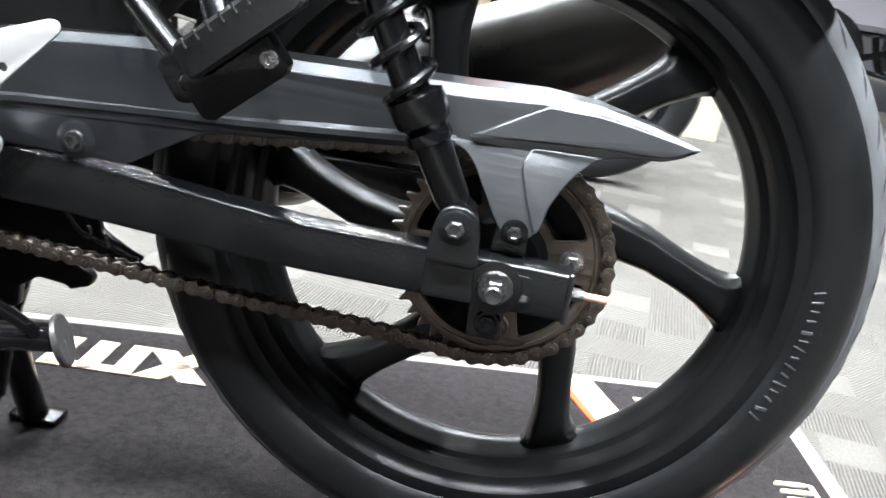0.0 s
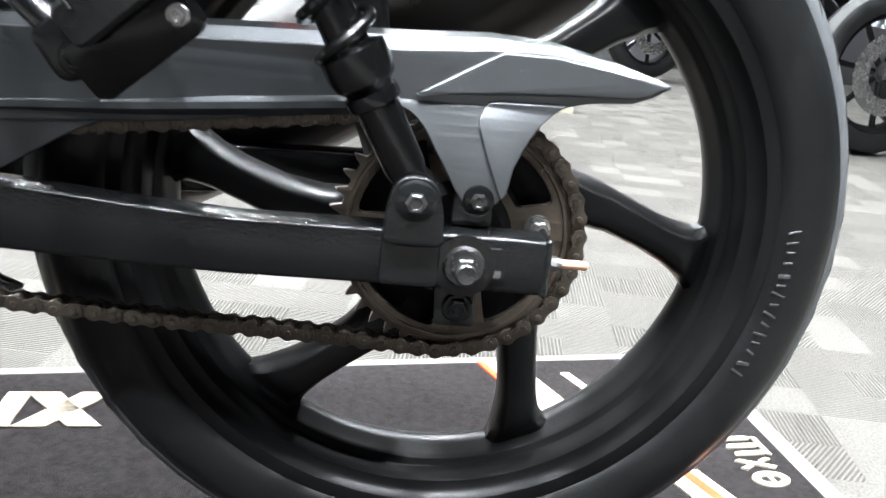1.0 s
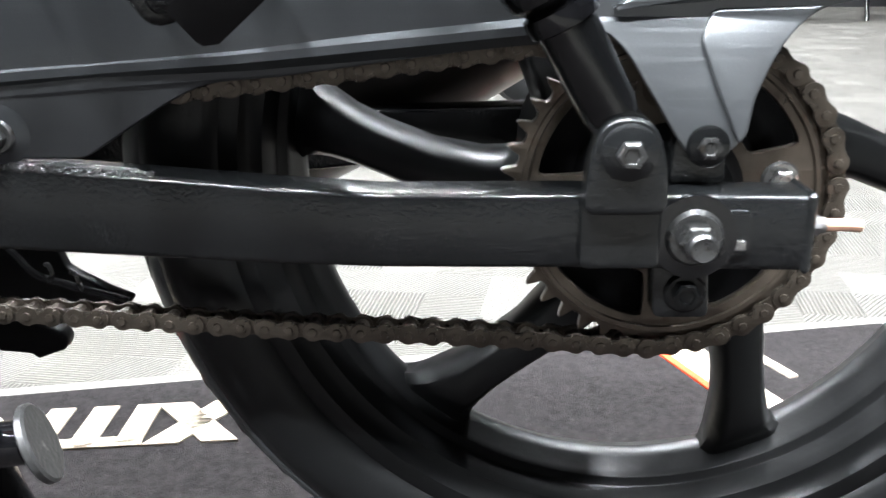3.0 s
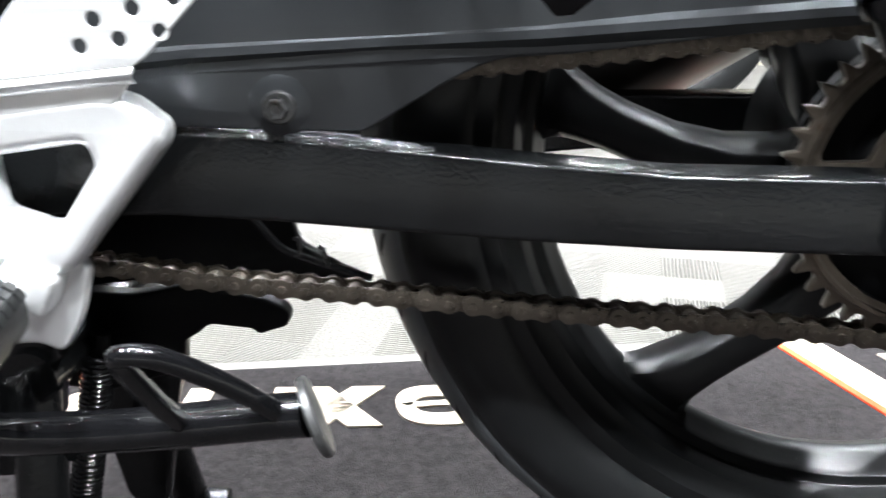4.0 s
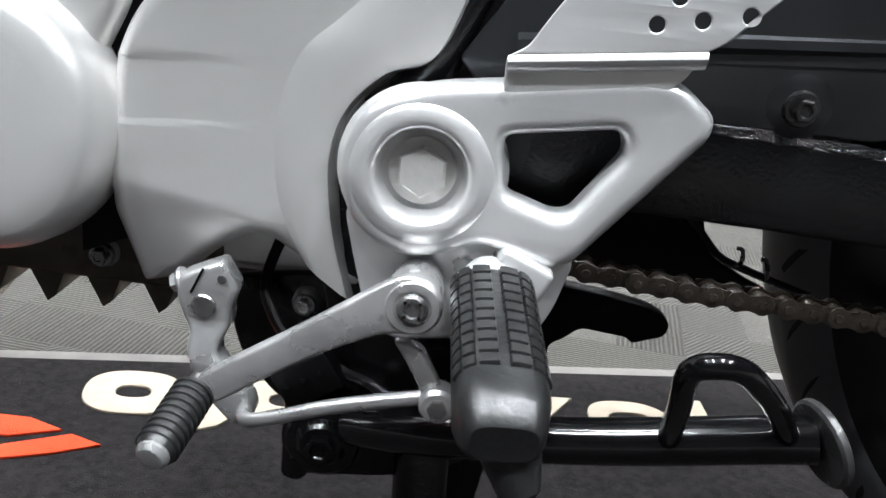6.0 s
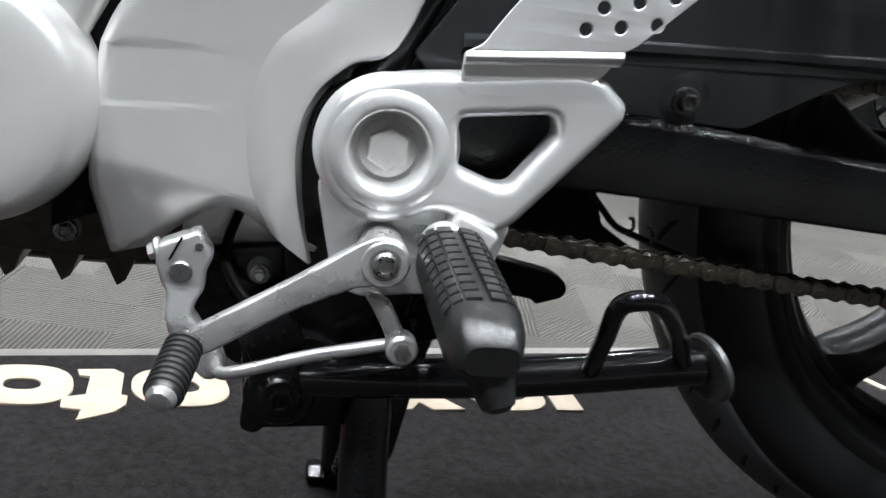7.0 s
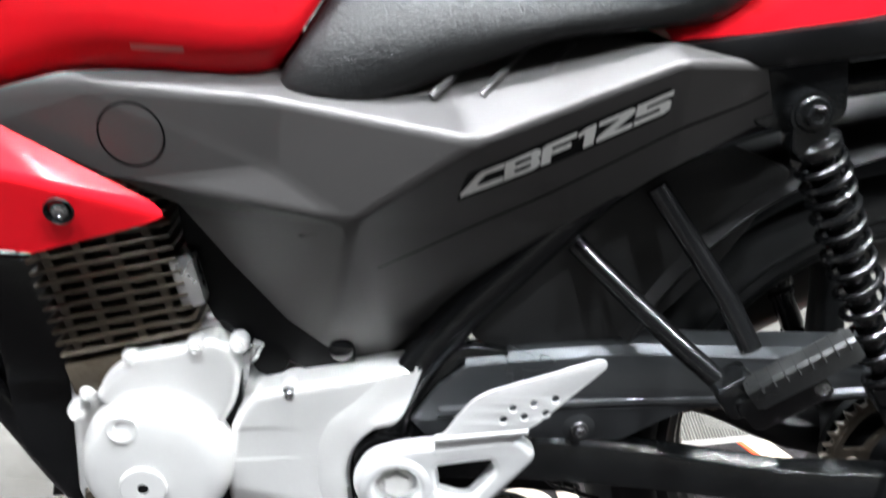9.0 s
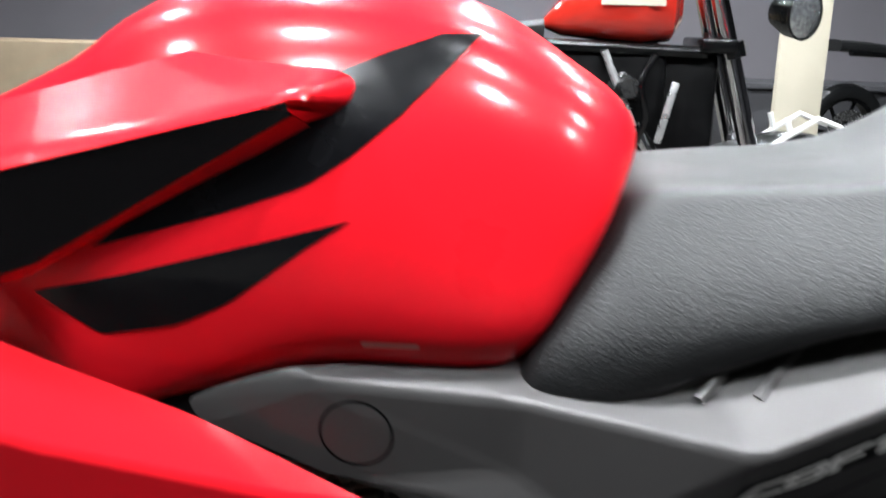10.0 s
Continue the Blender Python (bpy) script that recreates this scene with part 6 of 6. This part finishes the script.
# tank
def tank_body():
    rings = []
    for xs, k, sec in ((-0.595, 0.87, [(-0.044, 0.690), (-0.072, 0.700), (-0.101, 0.732), (-0.102, 0.760), (-0.088, 0.795), (-0.040, 0.824), (0.02, 0.831)]),
                       (-0.603, 0.87, [(-0.054, 0.688), (-0.079, 0.698), (-0.108, 0.732), (-0.109, 0.770), (-0.097, 0.815), (-0.050, 0.850), (0.02, 0.859)]),
                       (-0.620, 0.83, [(-0.059, 0.688), (-0.083, 0.698), (-0.112, 0.734), (-0.113, 0.780), (-0.100, 0.835), (-0.056, 0.872), (0.02, 0.881)]),
                       (-0.650, 0.70, [(-0.062, 0.690), (-0.085, 0.700), (-0.113, 0.736), (-0.115, 0.795), (-0.100, 0.858), (-0.058, 0.896), (0.02, 0.905)]),
                       (-0.690, 0.48, [(-0.064, 0.692), (-0.084, 0.702), (-0.112, 0.738), (-0.116, 0.805), (-0.100, 0.874), (-0.058, 0.924), (0.02, 0.940)]),
                       (-0.735, 0.30, [(-0.064, 0.690), (-0.083, 0.700), (-0.111, 0.738), (-0.117, 0.808), (-0.100, 0.880), (-0.056, 0.940), (0.02, 0.959)]),
                       (-0.785, 0.10, [(-0.066, 0.684), (-0.088, 0.692), (-0.108, 0.730), (-0.117, 0.800), (-0.098, 0.884), (-0.052, 0.944), (0.02, 0.964)]),
                       (-0.830, 0.0, [(-0.066, 0.672), (-0.085, 0.680), (-0.101, 0.718), (-0.115, 0.785), (-0.096, 0.871), (-0.050, 0.936), (0.02, 0.957)]),
                       (-0.880, 0.0, [(-0.066, 0.662), (-0.089, 0.672), (-0.105, 0.736), (-0.112, 0.785), (-0.090, 0.852), (-0.048, 0.915), (0.02, 0.935)]),
                       (-0.920, 0.0, [(-0.066, 0.688), (-0.086, 0.698), (-0.105, 0.760), (-0.106, 0.790), (-0.086, 0.840), (-0.046, 0.889), (0.02, 0.905)]),
                       (-1.000, 0.0, [(-0.056, 0.715), (-0.072, 0.724), (-0.091, 0.780), (-0.090, 0.800), (-0.074, 0.826), (-0.040, 0.855), (0.02, 0.864)])):
        rings.append([(xs + (z - 0.72) * 0.70 * k, y, z) for y, z in half_ring(sec)])
    return smooth_loft(rings)


tbm = tank_body()
TANK_TREE = BVHTree.FromBMesh(tbm)
tank = part("tank", tbm, RED, bike, "glossy red fuel tank with black decals", 60)
decal("caution_label", rounded([(-0.703, 0.7225), (-0.665, 0.7225), (-0.665, 0.7275), (-0.703, 0.7275)], 0.001), mat("faded red sticker", (0.55, 0.16, 0.15), 0.4), tank, TANK_TREE, 0.0006, label="small faded sticker")
decal("upper_decal", rounded([(-0.7212, 0.9004), (-0.690, 0.913), (-0.656, 0.925), (-0.629, 0.9255), (-0.6483, 0.9057), (-0.680, 0.874), (-0.7092, 0.8495), (-0.7373, 0.8310, 0.01), (-0.7873, 0.8133), (-0.875, 0.787, 0.001), (-0.822, 0.8290), (-0.765, 0.870)], 0.003), DECAL_BLACK, tank, TANK_TREE, 0.0008, label="black decal")
decal("lower_decal", rounded([(-0.7085, 0.8105, 0.001), (-0.7378, 0.7913), (-0.7893, 0.7521, 0.01), (-0.8267, 0.7336, 0.012), (-0.8753, 0.7250, 0.004), (-0.9195, 0.7540, 0.003), (-0.85, 0.7715)], 0.004), DECAL_BLACK, tank, TANK_TREE, 0.0008, label="black decal")
# scoop on the tank's flank: red lid over a glossy black duct
part("tank_scoop", facets([(-0.722, -0.088, 0.902), (-0.737, -0.131, 0.893), (-0.746, -0.140, 0.8855), (-0.895, -0.150, 0.8460), (-1.00, -0.150, 0.818), (-1.00, -0.080, 0.856), (-0.917, -0.085, 0.882), (-0.818, -0.078, 0.910), (-0.90, -0.142, 0.8545), (-1.00, -0.142, 0.827),
                           (-0.722, -0.122, 0.8930), (-0.728, -0.127, 0.8800), (-0.706, -0.092, 0.8960), (-0.710, -0.096, 0.8780), (-0.738, -0.110, 0.8700), (-0.745, -0.1375, 0.8805)],
                          [(0, 1, 10, 12), (1, 2, 11, 10), (10, 11, 13, 12), (2, 15, 14, 13, 11), (0, 1, 8, 6, 7), (1, 2, 3, 8), (8, 3, 4, 9), (6, 8, 9, 5)], 0.0075, 5), RED, tank, "red scoop lid")
part("duct", facets([(-0.744, -0.1385, 0.8845), (-0.895, -0.148, 0.8450), (-1.00, -0.148, 0.817), (-1.00, -0.128, 0.745), (-0.905, -0.128, 0.7790), (-0.742, -0.1365, 0.8765)], [(0, 1, 4, 5), (1, 2, 3, 4)], 0.001), GLOSS_BLACK, tank, "glossy black duct")
part("scoop_lip", facets([(-0.740, -0.137, 0.8770), (-0.905, -0.1285, 0.7800), (-1.00, -0.1285, 0.746), (-1.00, -0.100, 0.735), (-0.912, -0.104, 0.768), (-0.735, -0.112, 0.868)], [(0, 1, 4, 5), (1, 2, 3, 4)], 0.001), RED, tank)

# black inner cover behind the joint of tank, panel and shroud
part("inner_cover", plate(rounded([(-1.08, 0.80), (-0.90, 0.745), (-0.60, 0.728), (-0.60, 0.64), (-0.655, 0.605), (-0.72, 0.615), (-0.90, 0.66), (-1.08, 0.70)], 0.01), -0.078, -0.070, bevel=0.002), DEEP_BLACK, bike)

# lower red shroud
shroud = part("lower_shroud", facets([(-1.05, -0.125, 0.776), (-0.9150, -0.111, 0.7100), (-0.8120, -0.109, 0.6705), (-0.7060, -0.108, 0.6160), (-0.6805, -0.108, 0.6030), (-0.690, -0.109, 0.5940), (-0.784, -0.112, 0.5650), (-0.869, -0.120, 0.578), (-1.05, -0.125, 0.61),
                                      (-1.05, -0.158, 0.705), (-0.907, -0.146, 0.662), (-0.760, -0.127, 0.624)],
                                     [(0, 1, 10, 9), (1, 2, 11, 10), (2, 3, 11), (3, 4, 11), (4, 5, 11), (5, 6, 11), (6, 7, 10, 11), (7, 8, 9, 10)], 0.006, 3), RED, bike, "glossy red lower shroud")
flat_faces(shroud)
part("screw_well", lathe([(0, -0.003), (0.008, -0.003), (0.0095, 0.0), (0.0105, 0.0012), (0.0115, 0.0)], (-0.7570, -0.1240, 0.604), (0.05, -1, -0.2), 24), DEEP_BLACK, shroud)
part("screw", hexbolt((-0.7570, -0.1220, 0.604), 0.0046, (0.05, -1, -0.2), h=0.004), STEEL, shroud)
part("shroud_decal", facets([(-0.955, -0.1260, 0.7060), (-0.925, -0.1275, 0.6940), (-0.929, -0.1300, 0.6890), (-0.958, -0.1310, 0.6960)], [(0, 1, 2, 3)]), DECAL_BLACK, shroud)


# ---- things behind ----
def parked_bike(x, y, heading, paint, tank_z, label, headlamp=True):
    """A parked motorcycle seen from afar; built along +x, front axle at (x, y), turned by heading."""
    root = thing("parked_motorcycle", label, "motorcycle", "parked motorcycles", (x, y, 0))
    M = Matrix.Translation((x, y, 0)) @ Matrix.Rotation(radians(heading), 4, "Z")

    def add(name, bm, material, parent=root, text=""):
        if isinstance(bm, bpy.types.Mesh):
            bm.transform(M)
        else:
            turned(bm, M)
        return part(name, bm, material, parent, text)

    for wx in (-0.10, -1.36):
        w = add("wheel", lathe([(0.225, -0.045), (0.24, -0.052), (0.27, -0.055), (0.295, -0.042), (0.31, 0.0), (0.295, 0.042), (0.27, 0.055), (0.24, 0.052), (0.225, 0.045)], (wx, 0, 0.312), (0, 1, 0), 48), RUBBER, root, "black tyre")
        add("rim", lathe([(0.205, -0.03), (0.228, -0.046), (0.232, -0.03), (0.21, 0.0), (0.232, 0.03), (0.228, 0.046), (0.205, 0.03), (0.2, 0.0), (0.205, -0.03)], (wx, 0, 0.312), (0, 1, 0), 48), BLACK_PAINT, w)
        for k in range(7):
            a = 2 * math.pi * k / 7 + 0.3
            add("spoke", tube([(wx + 0.03 * math.cos(a), 0, 0.312 + 0.03 * math.sin(a)), (wx + 0.208 * math.cos(a), 0, 0.312 + 0.208 * math.sin(a))], 0.012, 8), BLACK_PAINT, w)
        add("brake_disc", lathe([(0.09, 0), (0.155, 0), (0.155, 0.005), (0.09, 0.005), (0.09, 0)], (wx, -0.058, 0.312), (0, 1, 0), 40), STEEL, w)
    for s in (-1, 1):
        leg = add("fork_leg", tube([(-0.09, 0.085 * s, 0.312), (-0.095, 0.085 * s, 0.46), (-0.26, 0.085 * s, 1.02)], 0.024, 16, [0.030, 0.029, 0.024]), CHROME, root, "bright fork leg")
        add("fork_slider", tube([(-0.09, 0.085 * s, 0.30), (-0.105, 0.085 * s, 0.50)], 0.028, 14), BLACK_PAINT, leg)
        add("fork_clamp", tube([(-0.20, 0.085 * s, 0.85), (-0.212, 0.085 * s, 0.89)], 0.032, 14), BLACK_PAINT, leg)
    add("yoke", box(-0.30, -0.20, -0.12, 0.12, 0.86, 0.90, 0.01), BLACK_PAINT)
    add("handlebar", tube(spline([(-0.34, -0.36, 1.08), (-0.29, -0.2, 1.09), (-0.26, 0, 1.05), (-0.29, 0.2, 1.09), (-0.34, 0.36, 1.08)], 5), 0.012, 10), BLACK_PAINT)
    if headlamp:
        hl = add("headlamp", lathe([(0, -0.08), (0.040, -0.072), (0.064, -0.025), (0.070, 0.015), (0.073, 0.022), (0.069, 0.027)], (-0.012, 0, 0.972), (0.55, -0.83, -0.05), 32), BLACK_PAINT, root, "black headlamp bowl")
        add("lens", lathe([(0.068, 0.022), (0.044, 0.032), (0.022, 0.036), (0, 0.038)], (-0.012, 0, 0.972), (0.55, -0.83, -0.05), 32), GLASS, hl)
    fender = []
    for k in range(15):
        a = radians(28 + 118 * k / 14)
        fender.append([(0.335 * math.cos(a) - 0.02 * abs(f) ** 2 * math.cos(a), 0.07 * f, 0.312 + (0.335 - 0.02 * f * f) * math.sin(a)) for f in (-1, -0.7, -0.3, 0.3, 0.7, 1)])
    add("front_fender", loft(fender, closed=False), BLACK_PAINT)
    for s in (-1, 1):
        add("fender_stay", tube([(-0.085, 0.075 * s, 0.600), (-0.021, 0.075 * s, 0.643), (0.051, 0.075 * s, 0.690), (0.133, 0.07 * s, 0.660)], 0.008, 8), WHITE)
        add("fender_stay", tube([(-0.021, 0.075 * s, 0.643), (-0.035, 0.075 * s, 0.690)], 0.008, 8), WHITE)
    tank_rings = []
    for tx, w, zb, zt in ((-0.345, 0.06, tank_z + 0.03, tank_z + 0.14), (-0.375, 0.11, tank_z - 0.01, tank_z + 0.19), (-0.46, 0.145, tank_z - 0.02, tank_z + 0.22), (-0.57, 0.135, tank_z - 0.01, tank_z + 0.19), (-0.67, 0.09, tank_z, tank_z + 0.11), (-0.72, 0.05, tank_z + 0.02, tank_z + 0.05)):
        tank_rings.append([(tx, w * math.copysign(abs(math.cos(a)) ** 0.7, math.cos(a)), (zb + zt) / 2 + (zt - zb) / 2 * math.copysign(abs(math.sin(a)) ** 0.7, math.sin(a))) for a in [2 * math.pi * k / 24 for k in range(24)]])
    tk = add("fuel_tank", loft(tank_rings), paint, root, "glossy fuel tank")
    add("tank_stripe", box(-0.58, -0.41, -0.147, -0.140, tank_z + 0.085, tank_z + 0.105, 0.001, 1), CREAM, tk)
    add("saddle", loft([[(sx, w * math.copysign(abs(math.cos(a)) ** 0.6, math.cos(a)), z + 0.035 * math.copysign(abs(math.sin(a)) ** 0.6, math.sin(a))) for a in [2 * math.pi * k / 16 for k in range(16)]] for sx, w, z in ((-0.72, 0.06, tank_z + 0.01), (-0.82, 0.11, tank_z), (-1.05, 0.13, tank_z), (-1.3, 0.12, tank_z + 0.03), (-1.5, 0.08, tank_z + 0.04))]), SEAT, root, "black seat")
    add("engine", box(-0.86, -0.48, -0.12, 0.12, 0.30, 0.62, 0.04, 3), BLACK_PAINT)
    for k in range(6):
        add("fin", box(-0.70, -0.46, -0.11, 0.11, 0.63 + 0.024 * k, 0.638 + 0.024 * k, 0.003, 1), BLACK_PAINT)
    add("engine_cover", lathe([(0, 0.03), (0.07, 0.03), (0.09, 0.015), (0.095, 0)], (-0.66, -0.12, 0.44), (0, -1, 0), 28), ALLOY)
    add("radiator", box(-0.40, -0.235, -0.075, 0.075, 0.46, 0.86, 0.02), DEEP_BLACK)
    add("airbox", box(-0.82, -0.38, -0.10, 0.10, 0.60, 0.885, 0.03), DEEP_BLACK)
    add("radiator_trim", turned(box(-0.010, 0.010, -0.006, 0.006, -0.085, 0.085, 0.004), Matrix.Translation((-0.385, -0.142, 0.70)) @ Matrix.Rotation(radians(13), 4, "Y")), ALLOY)
    add("frame_tube", tube(spline([(-0.28, 0, 0.86), (-0.40, 0, 0.62), (-0.46, 0, 0.30), (-0.86, 0, 0.27), (-1.0, 0, 0.50)], 5), 0.022, 12), BLACK_PAINT)
    add("top_tube", tube([(-0.28, -0.09, 0.86), (-0.80, -0.11, tank_z - 0.02), (-1.45, -0.1, tank_z + 0.0)], 0.018, 12), BLACK_PAINT)
    add("carburettor", lathe([(0, 0.05), (0.026, 0.05), (0.030, 0.04), (0.030, 0.0), (0.040, -0.01), (0.040, -0.05)], (-0.50, -0.11, 0.765), (0.2, -1, 0), 24), DARK_STEEL)
    add("hose", tube(spline([(-0.42, -0.12, 0.85), (-0.46, -0.15, 0.78), (-0.44, -0.14, 0.68), (-0.47, -0.12, 0.60)], 6), 0.010, 10), GLOSS_BLACK)
    add("engine_strut", tube([(-0.56, -0.12, 0.86), (-0.47, -0.13, 0.66)], 0.011, 10), ALLOY)
    add("exhaust", tube(spline([(-0.46, -0.08, 0.66), (-0.38, -0.10, 0.50), (-0.44, -0.14, 0.28), (-0.9, -0.17, 0.26), (-1.5, -0.19, 0.34)], 6), 0.026, 14), CHROME)
    add("swingarm", tube([(-0.95, -0.10, 0.42), (-1.36, -0.11, 0.312)], 0.022, 10), BLACK_PAINT)
    add("side_stand", tube([(-0.80, -0.12, 0.28), (-0.86, -0.24, 0.0)], 0.012, 10), BLACK_PAINT)
    return root


parked_bike(0.285, 1.98, 0, DARK_RED, 0.895, "retro motorcycle with a red tank and round headlamp")
parked_bike(2.36, 3.35, 200, GUARD, 0.80, "silver-grey parked motorcycle with cast wheels")
parked_bike(2.9, 5.4, 20, BLACK_PAINT, 0.80, "black parked motorcycle on the carpet")
parked_bike(3.2, 2.9, 8, DEEP_BLACK, 0.84, "dark parked motorcycle at the showroom's edge")

board = part("display_board", box(0.62, 0.81, 3.15, 3.19, 0.0, 1.25, 0.004), CREAM, None, "cream upright display board")
tagged(board, category="board")
cabinet = part("low_cabinet", box(-6.0, -1.6, 4.6, 5.1, 0.0, 0.75, 0.01), BEIGE, None, "long low beige cabinet by the wall")
tagged(cabinet, category="cabinet")
bench = thing("display_bench", "long low dark display bench", "bench", at=(2.7, 6.2, 0))
part("bench_top", box(1.2, 4.2, 5.88, 6.5, 0.51, 0.55, 0.005), DARK_WALL, bench)
part("front_panel", box(1.25, 4.15, 5.92, 5.95, 0.0, 0.51, 0.003), DARK_WALL, bench)
for ex in (1.22, 4.15):
    part("end_panel", box(ex, ex + 0.03, 5.95, 6.48, 0.0, 0.51, 0.003), DARK_WALL, bench)
